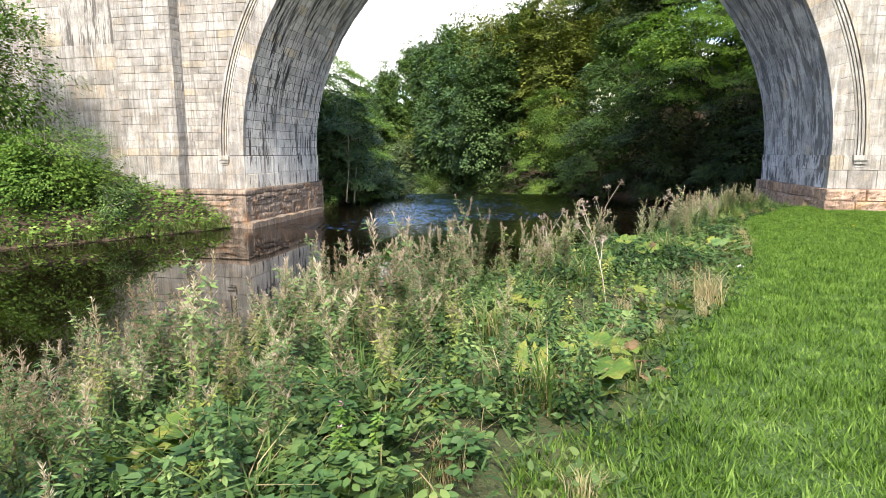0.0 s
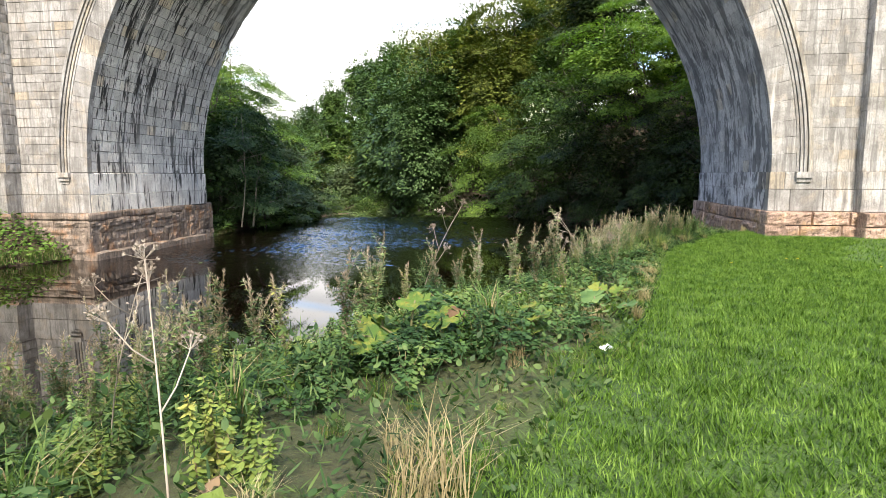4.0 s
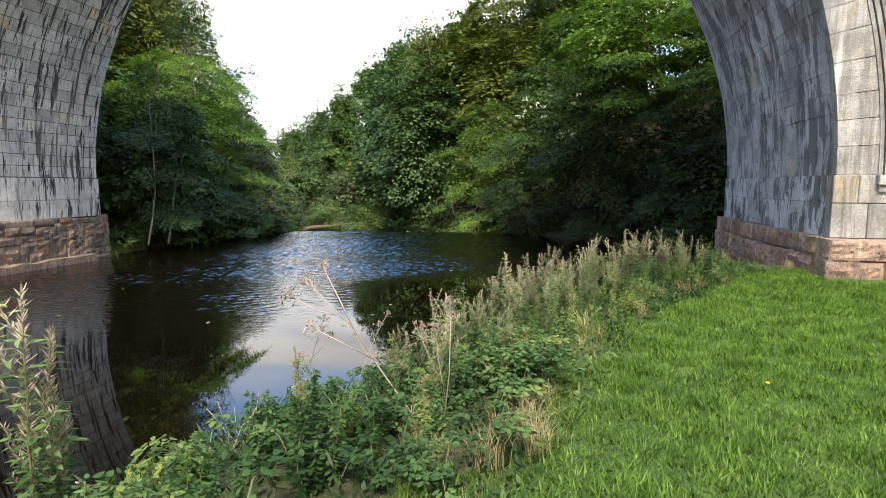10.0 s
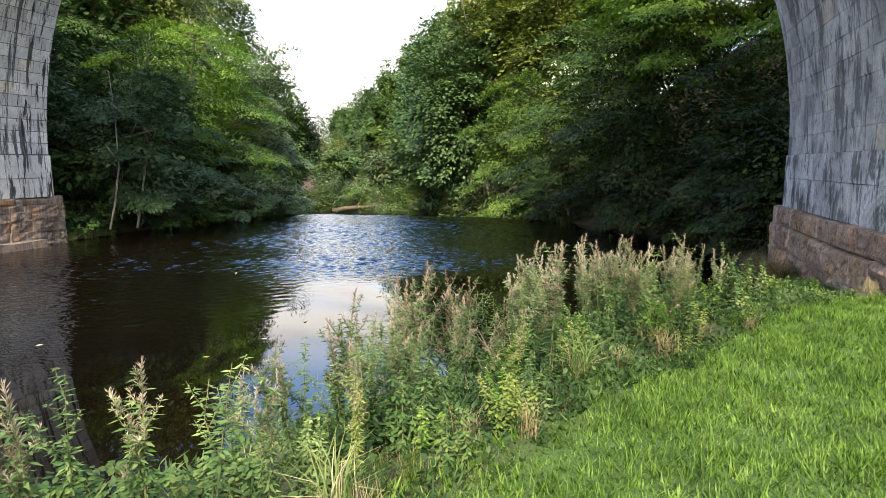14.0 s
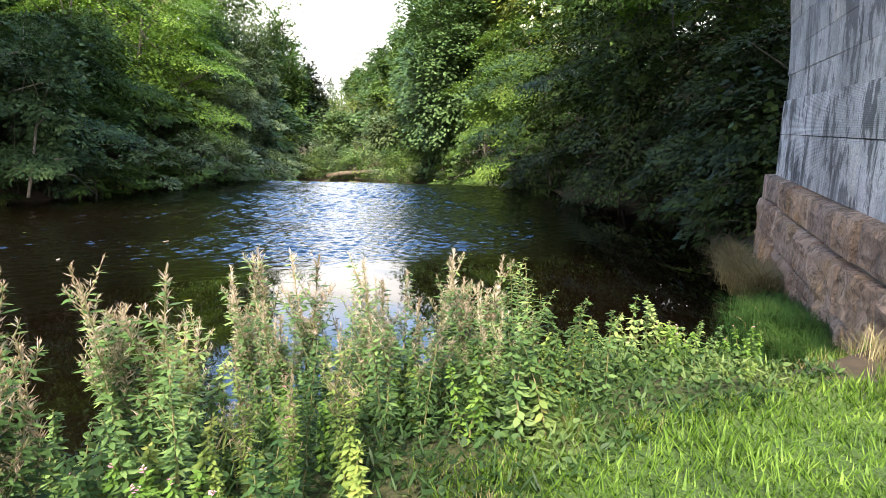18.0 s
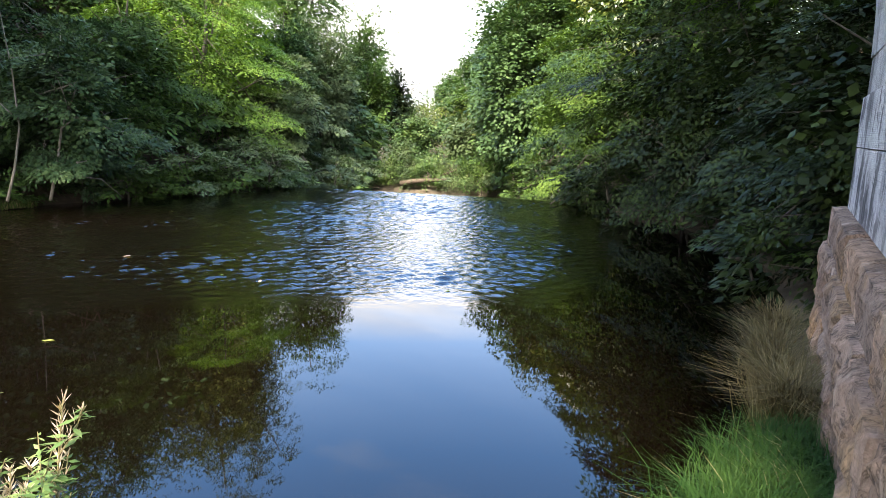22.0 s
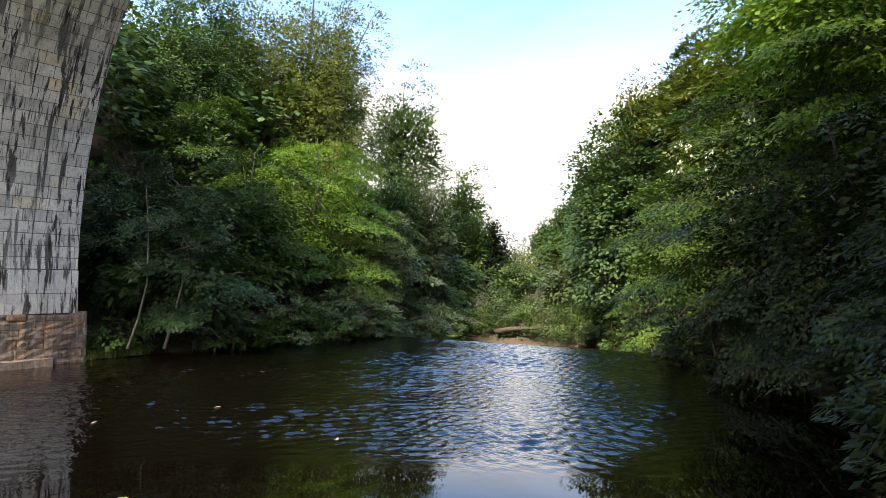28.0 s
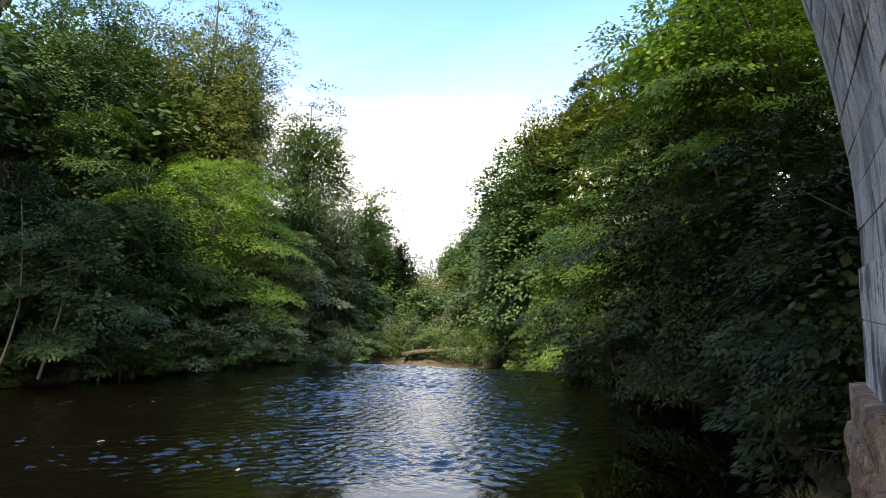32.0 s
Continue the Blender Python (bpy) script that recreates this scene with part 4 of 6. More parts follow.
def crown_points(r, n, rad, squash, lumps, shell=0.55, under=-0.55):
    """Spray centres in a lumpy crown: mostly near its skin, gaps between the lumps."""
    out = []
    cen = unit(r.normal(size=(lumps, 3)))
    cen[:, 2] = np.clip(cen[:, 2], under, 1)
    size = r.uniform(0.30, 0.52, lumps)
    where = cen * r.uniform(0.35, 0.72, (lumps, 1))
    k = r.integers(0, lumps, n)
    d = unit(r.normal(size=(n, 3)))
    q = where[k] + d * (size[k] * (shell + (1 - shell) * r.random(n)))[:, None]
    q[:, 2] *= squash
    return q * rad


def bough_points(r, n, rad, boughs):
    """Spray centres on flat fans: boughs that arch out from the stem and droop at their tips, one tier above another with gaps between."""
    a = np.arange(boughs) * 2.4 + r.uniform(-0.5, 0.5, boughs)
    t = np.linspace(-0.92, 0.84, boughs) + r.uniform(-0.06, 0.06, boughs)
    length = (np.sqrt(np.clip(1 - t * t, 0, 1)) * 0.80 + 0.18) * r.uniform(0.75, 1.15, boughs)
    k = r.integers(0, boughs, n)
    q = 0.22 + 0.83 * r.random(n) ** 0.6
    across = r.uniform(-1, 1, n) * 0.36 * length[k] * np.sin(np.clip(q, 0, 1) * 2.6) ** 0.7
    ca, sa = np.cos(a[k]), np.sin(a[k])
    rho = length[k] * q
    z = t[k] + 0.16 * q - 0.34 * q * q - 0.25 * np.abs(across) ** 1.3 + r.normal(size=n) * 0.006
    return np.stack([ca * rho - sa * across, sa * rho + ca * across, z], 1) * rad


def spray_leaves(r, centres, outward, per, radius, leaf, flat=0.25, droop=0.25, narrow=0.55, jitter=0.3):
    """Flat sprays of leaves round each centre, as beech and elm carry them."""
    n = len(centres)
    up = np.tile(np.array([0, 0, 1.0]), (n, 1))
    tilt = unit(up + outward * droop + r.normal(size=(n, 3)) * 0.18)
    u = unit(np.cross(tilt, r.normal(size=(n, 3))))
    v = np.cross(tilt, u)
    ang = r.uniform(0, 2 * np.pi, (n, per))
    rad = radius * np.sqrt(r.random((n, per))) * r.uniform(0.6, 1.25, (n, 1))
    p = centres[:, None] + u[:, None] * (np.cos(ang) * rad)[..., None] + v[:, None] * (np.sin(ang) * rad)[..., None]
    p += tilt[:, None] * (r.normal(size=(n, per)) * radius * flat)[..., None]
    p[..., 2] -= 0.18 * rad ** 2 / max(radius, 0.01)
    way = u[:, None] * np.cos(ang)[..., None] + v[:, None] * np.sin(ang)[..., None]
    way = unit(way * 0.55 + outward[:, None] * 0.75 + r.normal(size=(n, per, 3)) * 0.28 - np.array([0, 0, 0.22]))
    nrm = unit(tilt[:, None] + r.normal(size=(n, per, 3)) * jitter)
    L = leaf * r.uniform(0.7, 1.35, n * per)
    return leaves(p.reshape(-1, 3), way.reshape(-1, 3), nrm.reshape(-1, 3), L, L * narrow)


def make_tree(name, label, trunk_at, crown_at, ztop, zlow, rad, mat, seed, sprays=700, per=44, leaf=0.12, spray_r=0.9, lumps=34, bark=None, group="valley trees", droop=0.4, flat=0.05, limbs=10, trunk_r=None, shell=0.6, narrow=0.46, category="tree", jitter=0.16):
    """A tree with its foot at trunk_at and its crown round crown_at, from zlow to ztop."""
    r = np.random.default_rng(seed)
    far_off = trunk_at[1] > 40
    per, leaf = int(per * (0.56 if far_off else 0.84)), leaf * (1.20 if far_off else 0.98)
    x, y = trunk_at
    z0 = float(ground_height(x, y)) - 0.15
    base = thing(name, label, category, group, at=(x, y, z0))
    bark = bark or M_BARK
    height = ztop - z0
    tr = trunk_r or 0.014 * height + 0.04
    off = np.array([crown_at[0] - x, crown_at[1] - y, 0.0])
    top = off * 0.9 + np.array([0, 0, height * 0.88])
    pts, widths = [], []
    for k in range(9):
        s = k / 8
        p = np.array([top[0] * s ** 1.3, top[1] * s ** 1.3, top[2] * s])
        p = p + np.array([math.sin(seed + s * 4), math.cos(seed * 1.7 + s * 5), 0]) * 0.09 * height * s * (1 - s)
        pts.append(p)
        widths.append(tr * (1.2 - s * 1.1) if k else tr * 1.6)
    child("trunk", mesh_from("trunk", *tube(pts, widths, 9), bark, True), base)
    cc = off + np.array([0, 0, (ztop + zlow) / 2 - z0])
    ext = np.array([rad, rad, (ztop - zlow) / 2])
    c = (bough_points(r, sprays, ext, max(12, int(lumps * 0.60))) if flat < 0.1 else crown_points(r, sprays, ext, 1.0, lumps, shell, -0.95)) + cc
    w = c + np.array([x, y, z0])
    c = c[~((w[:, 1] > Y0 - 1.0) & (w[:, 1] < Y1 + 1.0)) & (w[:, 2] > ground_height(w[:, 0], w[:, 1]) + 0.1) & (w[:, 2] > WATER + 0.32 - 2.6 * (w[:, 1] > 22.5))]
    lim = []
    for k in range(limbs):
        s = 0.2 + 0.6 * k / limbs
        i = min(int(s * 8), 7)
        a = pts[i] * (1 - (s * 8 - i)) + pts[i + 1] * (s * 8 - i)
        t = c[r.integers(0, len(c))]
        mid = a * 0.45 + t * 0.55 + np.array([0, 0, 0.05 * height * (r.random() - 0.4)])
        wd = tr * (1 - s * 0.8) * 0.5
        lim.append(tube([a, a * 0.75 + mid * 0.25 + [0, 0, 0.1], mid, mid * 0.4 + t * 0.6, t], [wd, wd * 0.8, wd * 0.55, wd * 0.35, wd * 0.15], 6))
    for k in range(limbs * 2):
        a, t = c[r.integers(0, len(c))], c[r.integers(0, len(c))]
        if np.linalg.norm(a - t) < rad * 0.8:
            lim.append(tube([a, (a + t) / 2 + r.normal(size=3) * 0.12, t], [0.028, 0.02, 0.008], 4))
    tagged(child("branch_frame", mesh_from("branch_frame", *join_tubes(lim), bark, True), base), kind="stuff")
    out = unit((c - cc) * np.array([1, 1, 0.4]))
    quads = [spray_leaves(r, c, out, per, spray_r * (0.74 if flat < 0.1 else 1.0), leaf, flat, droop, narrow, jitter)]
    if rad > 1.9 and sprays > 210:
        # the dense inside of the crown
        ci = crown_points(r, 420, ext * 0.74, 1.0, 18, 0.2, -0.95) + cc
        w = ci + np.array([x, y, z0])
        ci = ci[~((w[:, 1] > Y0 - 1.0) & (w[:, 1] < Y1 + 1.0)) & (w[:, 2] > ground_height(w[:, 0], w[:, 1]) + 0.3) & (w[:, 2] > WATER + 0.7 - 2.6 * (w[:, 1] > 22.5))]
        quads.append(spray_leaves(r, ci, unit((ci - cc) * np.array([1, 1, 0.4])), 12, spray_r * 0.9, max(0.15, leaf * 1.35), 0.35, 0.5, 0.75, 0.4))
    tagged(child("crown", mesh_quads("crown", np.concatenate(quads), mat), base), kind="stuff")
    return base


T = make_tree
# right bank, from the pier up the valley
T("tree", "shade-dark beech hanging leafy boughs low over the water", (2.4, 13.5), (0.2, 13.2), 5.8, -0.35, 2.9, M_LEAF_DARK, 21, 560, 70, 0.095, 0.62, 40, droop=0.6)
T("tree", "shade-dark young beech pressed against the pier", (2.2, 9.6), (0.7, 9.9), 4.0, -0.9, 2.5, M_LEAF_DARK, 30, 300, 66, 0.095, 0.60, 26, droop=0.6)
T("tree", "shade-dark beech with low sweeping boughs over the pool", (0.0, 19.0), (-2.6, 18.0), 8.2, -0.95, 4.0, M_LEAF_DARK, 22, 560, 66, 0.11, 0.75, 40, droop=0.6)
T("tree", "big green beech with layered sprays above the pool", (-1.5, 25.0), (-5.0, 23.6), 9.6, -0.9, 5.2, M_LEAF_DEEP, 31, 680, 64, 0.125, 0.85, 46, droop=0.45)
T("tree", "bright yellow-green beech with layered sprays by the weir", (-7.4, 32.0), (-10.2, 30.8), 8.2, -1.6, 3.5, M_LEAF_SPRING, 23, 460, 60, 0.13, 0.8, 34, droop=0.45)
T("tree", "green beech on the steep bank above the pier", (6.0, 16.5), (3.0, 17.0), 13.5, 3.0, 5.0, M_LEAF_LIME, 24, 700, 44, 0.17, 0.74, 36)
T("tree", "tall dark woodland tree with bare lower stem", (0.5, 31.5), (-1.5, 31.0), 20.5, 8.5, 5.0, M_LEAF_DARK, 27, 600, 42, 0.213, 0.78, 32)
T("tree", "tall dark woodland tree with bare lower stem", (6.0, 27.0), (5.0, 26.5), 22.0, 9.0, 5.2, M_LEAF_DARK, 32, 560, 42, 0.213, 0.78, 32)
T("tree", "tall woodland tree with bare pale stem", (-2.1, 39.3), (-2.6, 39.6), 24.0, 13.0, 4.4, M_LEAF_SYC, 33, 460, 42, 0.227, 0.74, 28, M_BARK_PALE)
T("tree", "sycamore with heavy rounded leaf clumps by the weir", (-14.4, 40.4), (-16.9, 39.8), 13.6, -2.6, 4.5, M_LEAF_SYC, 25, 1000, 46, 0.19, 0.57, 30, droop=0.7, flat=0.3, narrow=0.8)
T("tree", "turning tree with yellowish crown on the slope", (-7.0, 38.5), (-8.6, 38.2), 18.5, 5.0, 4.6, M_LEAF_YELLOW, 26, 600, 42, 0.213, 0.7, 32)
T("tree", "thin wispy birch with an open yellowish crown", (-14.5, 43.0), (-17.0, 42.5), 17.3, 7.5, 3.4, M_LEAF_YELLOW, 34, 230, 34, 0.19, 0.6, 22, M_BARK_PALE, flat=0.2, droop=0.9)
T("tree", "sycamore with rounded crown beside the lower river", (-17.0, 44.5), (-19.0, 44.0), 11.5, -2.5, 4.0, M_LEAF_SYC, 28, 480, 40, 0.27, 0.66, 28, droop=0.7, flat=0.3, narrow=0.8)
T("tree", "slender pale-stemmed tree behind the islet", (-34.5, 67.0), (-34.9, 67.0), 11.0, 1.5, 3.8, M_LEAF_BEECH, 29, 360, 40, 0.284, 0.74, 24, M_BARK_PALE, trunk_r=0.22)
T("tree", "full green sycamore filling the turn of the valley", (-18.5, 47.0), (-20.6, 46.5), 15.0, -2.0, 4.4, M_LEAF_SYC, 35, 420, 44, 0.26, 0.8, 30, droop=0.7, flat=0.3, narrow=0.8)
T("tree", "full beech on the slope behind the wispy birch", (-13.5, 44.5), (-15.2, 44.0), 16.8, 0.0, 4.6, M_LEAF_BEECH, 36, 460, 44, 0.24, 0.85, 32)
T("tree", "full yellow-green beech on the slope", (-9.5, 41.5), (-11.2, 41.0), 18.2, 3.0, 4.6, M_LEAF_YELLOW, 37, 460, 44, 0.24, 0.85, 32)
T("tree", "dense deep green tree on the slope", (-11.8, 43.4), (-13.2, 43.0), 19.3, 4.0, 4.6, M_LEAF_DEEP, 64, 520, 44, 0.24, 0.85, 30, flat=0.2)
T("tree", "dense green tree high on the slope", (-4.8, 41.0), (-6.4, 40.6), 21.5, 6.0, 4.8, M_LEAF_BEECH, 65, 520, 44, 0.24, 0.85, 30, flat=0.2)
T("tree", "dense yellowish-green tree high on the slope", (-2.6, 35.2), (-3.6, 35.0), 20.0, 6.0, 4.4, M_LEAF_YELLOW, 66, 480, 44, 0.24, 0.85, 30, flat=0.2)
T("tree", "full green tree at the end of the valley", (-23.5, 54.0), (-25.0, 53.5), 12.5, -2.0, 4.2, M_LEAF_SYC, 38, 360, 40, 0.28, 0.85, 28, flat=0.25)
# left bank
willow = T("tree", "dark feathery willow with pale stems leaning over the water", (-22.4, 11.0), (-21.2, 11.2), 5.4, -0.9, 3.0, M_LEAF_WILLOW, 41, 560, 46, 0.128, 0.45, 34, M_BARK_PALE, limbs=14, trunk_r=0.10, droop=0.8)
T("tree", "bright green beech with layered sprays over the far bank", (-28.0, 21.6), (-26.6, 20.9), 10.6, -0.85, 5.3, M_LEAF_LIME, 42, 1000, 66, 0.12, 0.85, 44, droop=0.45)
T("tree", "grey-green tree bending to the weir", (-27.6, 26.6), (-26.4, 26.2), 6.2, -1.0, 3.5, M_LEAF_ASH, 43, 520, 44, 0.17, 0.61, 32, droop=0.55)
T("tree", "shaded beech behind the bright one", (-34.0, 17.0), (-32.6, 17.2), 13.0, 1.5, 4.6, M_LEAF_BEECH, 48, 620, 44, 0.185, 0.74, 34)
T("tree", "tall sycamore with dark rounded clumps on the slope", (-40.5, 19.0), (-39.0, 18.6), 21.5, 6.0, 6.2, M_LEAF_SYC, 44, 1300, 46, 0.17, 0.61, 38, droop=0.7, flat=0.3, narrow=0.8)
T("tree", "tall beech with yellowing drooping crown on the slope", (-36.8, 27.6), (-35.3, 27.2), 26.5, 4.0, 5.8, M_LEAF_YELLOW, 45, 1700, 56, 0.19, 0.78, 44, droop=0.9, flat=0.16)
T("tree", "tall dark tree on the slope beyond the beech", (-49.5, 50.6), (-47.8, 50.0), 28.0, 1.0, 6.4, M_LEAF_BEECH, 46, 1200, 52, 0.227, 0.9, 34, flat=0.16)
T("tree", "green tree closing the turn of the valley", (-46.0, 58.6), (-45.0, 58.2), 10.5, -3.0, 4.0, M_LEAF_BEECH, 47, 520, 40, 0.241, 0.74, 28, flat=0.16)
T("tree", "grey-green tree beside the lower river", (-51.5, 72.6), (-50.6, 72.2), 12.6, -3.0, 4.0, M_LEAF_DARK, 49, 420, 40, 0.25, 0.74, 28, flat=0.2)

T("tree", "green tree between the tall ones on the slope", (-36.6, 35.6), (-35.6, 35.4), 12.0, -1.5, 3.4, M_LEAF_SYC, 50, 420, 40, 0.24, 0.72, 28, flat=0.2)
# sunlight on this crown is put into its leaf colour
T("tree", "bright green beech with drooping fans above the dark boughs", (0.4, 18.4), (-1.8, 17.6), 11.4, 5.0, 3.7, M_LEAF_LIME, 51, 520, 60, 0.13, 0.8, 36, droop=0.5)
T("tree", "dark young tree in the shade of the pier", (-24.6, 9.6), (-24.2, 9.9), 5.4, -0.4, 2.4, M_LEAF_WILLOW, 52, 300, 44, 0.13, 0.6, 26, droop=0.7)
T("tree", "dark young tree in the shade of the pier", (-26.5, 11.2), (-26.2, 11.4), 7.5, 0.6, 2.6, M_LEAF_WILLOW, 53, 300, 44, 0.14, 0.6, 26, droop=0.7)

T("tree", "green understorey tree between willow and beech", (-26.0, 15.8), (-24.4, 15.7), 8.2, -0.5, 3.5, M_LEAF_BEECH, 56, 460, 50, 0.14, 0.7, 30, droop=0.6)
T("tree", "tall dense tree behind the yellowing beech", (-42.3, 33.2), (-40.8, 32.8), 24.0, 5.0, 6.2, M_LEAF_BEECH, 58, 900, 50, 0.24, 0.95, 36, flat=0.2)
T("tree", "tall dense beech high on the slope", (-46.5, 26.5), (-45.0, 26.3), 27.5, 9.0, 6.4, M_LEAF_BEECH, 59, 620, 44, 0.26, 0.95, 32, flat=0.2)
T("tree", "green understorey tree on the steep bank", (-31.0, 24.6), (-30.2, 24.4), 9.5, 0.0, 4.2, M_LEAF_BEECH, 57, 460, 50, 0.16, 0.75, 30, droop=0.6)
T("tree", "grey-green tree with an orange-tinged tip beside the weir", (-41.0, 45.6), (-39.6, 45.0), 13.2, -2.8, 3.9, M_LEAF_ASH, 54, 700, 44, 0.24, 0.8, 30, droop=0.6, flat=0.16)
T("tree", "round-headed green tree at the turn of the valley", (-53.5, 66.4), (-52.2, 66.0), 20.0, -2.0, 5.4, M_LEAF_BEECH, 55, 800, 44, 0.28, 0.95, 28, flat=0.2)

def willow_stem(points, w):
    """A bare pale stem that leans out of the willow's foliage."""
    o = willow.location
    pts = [Vector(p) - o for p in points]
    child("stem", mesh_from("stem", *tube(pts, [w * (1 - 0.72 * k / (len(pts) - 1)) for k in range(len(pts))], 7), M_BARK_WILLOW, True), willow, "bare pale leaning stem")


for points, w in ((((-19.9, 9.6, -0.78), (-19.9, 9.88, 0.23), (-19.9, 10.15, 1.4), (-19.9, 10.69, 2.6), (-19.9, 10.85, 3.41)), 0.052), (((-19.9, 8.45, -0.7), (-19.9, 8.75, 0.26), (-19.9, 8.99, 1.39), (-19.9, 8.98, 2.89), (-19.9, 8.86, 4.54)), 0.042), (((-19.9, 10.15, 1.4), (-19.9, 10.57, 1.71), (-19.9, 11.22, 1.62)), 0.03), (((-19.9, 9.0, 1.58), (-19.9, 8.68, 1.94), (-19.9, 8.5, 2.16)), 0.028), (((-19.9, 10.4, 2.0), (-19.9, 10.27, 2.58), (-19.9, 10.17, 2.87)), 0.026), (((-19.9, 9.82, 0.03), (-19.9, 11.21, -0.22), (-19.9, 11.89, -0.89)), 0.03)):
    willow_stem(points, w)

# woods up both slopes: three more trees, copied with turns and sizes of their own
woods = [
    T("tree", "broad woodland tree on the valley side", (-46.0, 44.0), (-45.5, 44.0), 13.0, -1.0, 5.4, M_LEAF_BEECH, 61, 200, 22, 0.42, 1.0, 26, flat=0.22, droop=0.6),
    T("tree", "woodland tree with rounded crown on the valley side", (-30.0, 66.0), (-30.0, 66.0), 9.0, -3.0, 5.4, M_LEAF_SYC, 62, 200, 22, 0.42, 1.0, 24, flat=0.25, droop=0.6, narrow=0.75),
    T("tree", "yellow-green woodland tree on the valley side", (8.0, 40.0), (8.0, 40.0), 25.0, 10.0, 5.4, M_LEAF_YELLOW, 63, 200, 22, 0.42, 1.0, 26, flat=0.22, droop=0.6),
]
# low growth along the water and under the trees
shrubs = [
    T("bush", "low leafy shrub trailing to the water", (-22.0, 20.4), (-21.6, 20.4), 0.9, -1.0, 1.5, M_LEAF_ASH, 71, 64, 26, 0.177, 0.41, 14, group="bank shrubs", limbs=5, trunk_r=0.04, category="bush"),
    T("bush", "low shade-dark shrub under the trees", (0.2, 8.9), (0.0, 9.0), 0.7, -1.0, 1.3, M_LEAF_DARK, 72, 64, 26, 0.160, 0.41, 14, group="bank shrubs", limbs=5, trunk_r=0.04, category="bush"),
    T("bush", "low green shrub under the trees", (-0.3, 12.6), (-0.5, 12.6), 0.5, -1.05, 1.3, M_LEAF_BEECH, 73, 64, 26, 0.177, 0.41, 14, group="bank shrubs", limbs=5, trunk_r=0.04, category="bush"),
]


def conifer(x, y, h, seed):
    r = np.random.default_rng(seed)
    z0 = float(ground_height(x, y)) - 0.2
    base = thing("conifer", "dark pointed spruce on the far ridge", "tree", "ridge conifers", at=(x, y, z0))
    child("trunk", mesh_from("trunk", *tube([(0, 0, 0), (0, 0, h * 0.5), (0, 0, h)], [0.25, 0.15, 0.02], 7), M_BARK), base)
    n = 200
    s = r.random(n) ** 0.8
    a = r.uniform(0, 2 * np.pi, n)
    rad = h * 0.36 * (1 - s) ** 0.85 * np.sqrt(r.uniform(0.1, 1.0, n)) + 0.04
    c = np.stack([np.cos(a) * rad, np.sin(a) * rad, h * (0.06 + 0.94 * s)], 1)
    out = np.stack([np.cos(a), np.sin(a), np.zeros(n)], 1)
    child("needles", mesh_quads("needles", spray_leaves(r, c, out, 10, 0.34, 0.34, 0.2, 0.9, 0.3), M_LEAF_BEECH), base)
    return base


# the outline of the valley sides, as bearing and rise, seen from the foot of the pier
OUTLINE = ((70, 0.62), (58, 0.60), (50, 0.45), (45, 0.29), (43, 0.235), (40, 0.20), (37, 0.175), (35.5, 0.12), (34, 0.09), (31, 0.11), (28.6, 0.15), (26.5, 0.19), (25.5, 0.23), (24.5, 0.30), (21, 0.36), (16, 0.42), (5, 0.52), (-30, 0.62))


def rise_at(x, y):
    b = math.degrees(math.atan2(-(x + 0.5), y - 0.6))
    bs, rs = zip(*sorted(OUTLINE))
    return float(np.interp(b, bs, rs)) * math.hypot(x + 0.5, y - 0.6) + 1.45


for k, (x, y, top, rad, mat) in enumerate(((-14.2, 46, 18.8, 3.6, M_LEAF_YELLOW), (-17.4, 51, 18.8, 3.6, M_LEAF_BEECH), (-20.2, 56, 19.8, 3.8, M_LEAF_YELLOW), (-23.6, 61, 20.8, 3.8, M_LEAF_BEECH), (-27.0, 67, 21.2, 3.8, M_LEAF_BEECH), (-31.0, 73, 21.8, 3.8, M_LEAF_SYC), (-35.0, 79, 22.0, 3.8, M_LEAF_BEECH), (-41.0, 84, 20.5, 4.0, M_LEAF_BEECH), (-47.5, 90, 17.0, 4.0, M_LEAF_SYC), (-54.0, 97, 15.5, 4.0, M_LEAF_BEECH), (-61.0, 105, 15.0, 4.0, M_LEAF_BEECH), (-37.0, 76, 12.0, 3.6, M_LEAF_SYC), (-43.0, 82, 11.0, 3.6, M_LEAF_BEECH), (-18.6, 51, 13.0, 3.4, M_LEAF_SYC), (-22.4, 57, 13.0, 3.4, M_LEAF_BEECH), (-26.4, 62, 12.0, 3.4, M_LEAF_SYC), (-31.0, 68, 12.0, 3.4, M_LEAF_BEECH), (-9.5, 37, 15.0, 3.6, M_LEAF_YELLOW), (-4.5, 30, 14.0, 3.4, M_LEAF_BEECH))):
    top = min(top, rise_at(x - 1.0, y))
    T("tree", ("dense yellowish-green tree on the wooded slope", "dense green tree on the wooded slope")[mat is not M_LEAF_YELLOW], (x + 0.8, y), (x, y), top, max(-2.5, top - 13.0), rad, mat, 210 + k, 330, 34, 0.25, 0.72, 26, droop=0.7, flat=0.24, narrow=0.6)


spots = random.Random(17)
native = {0: 16.5, 1: 13.0, 2: 17.5}
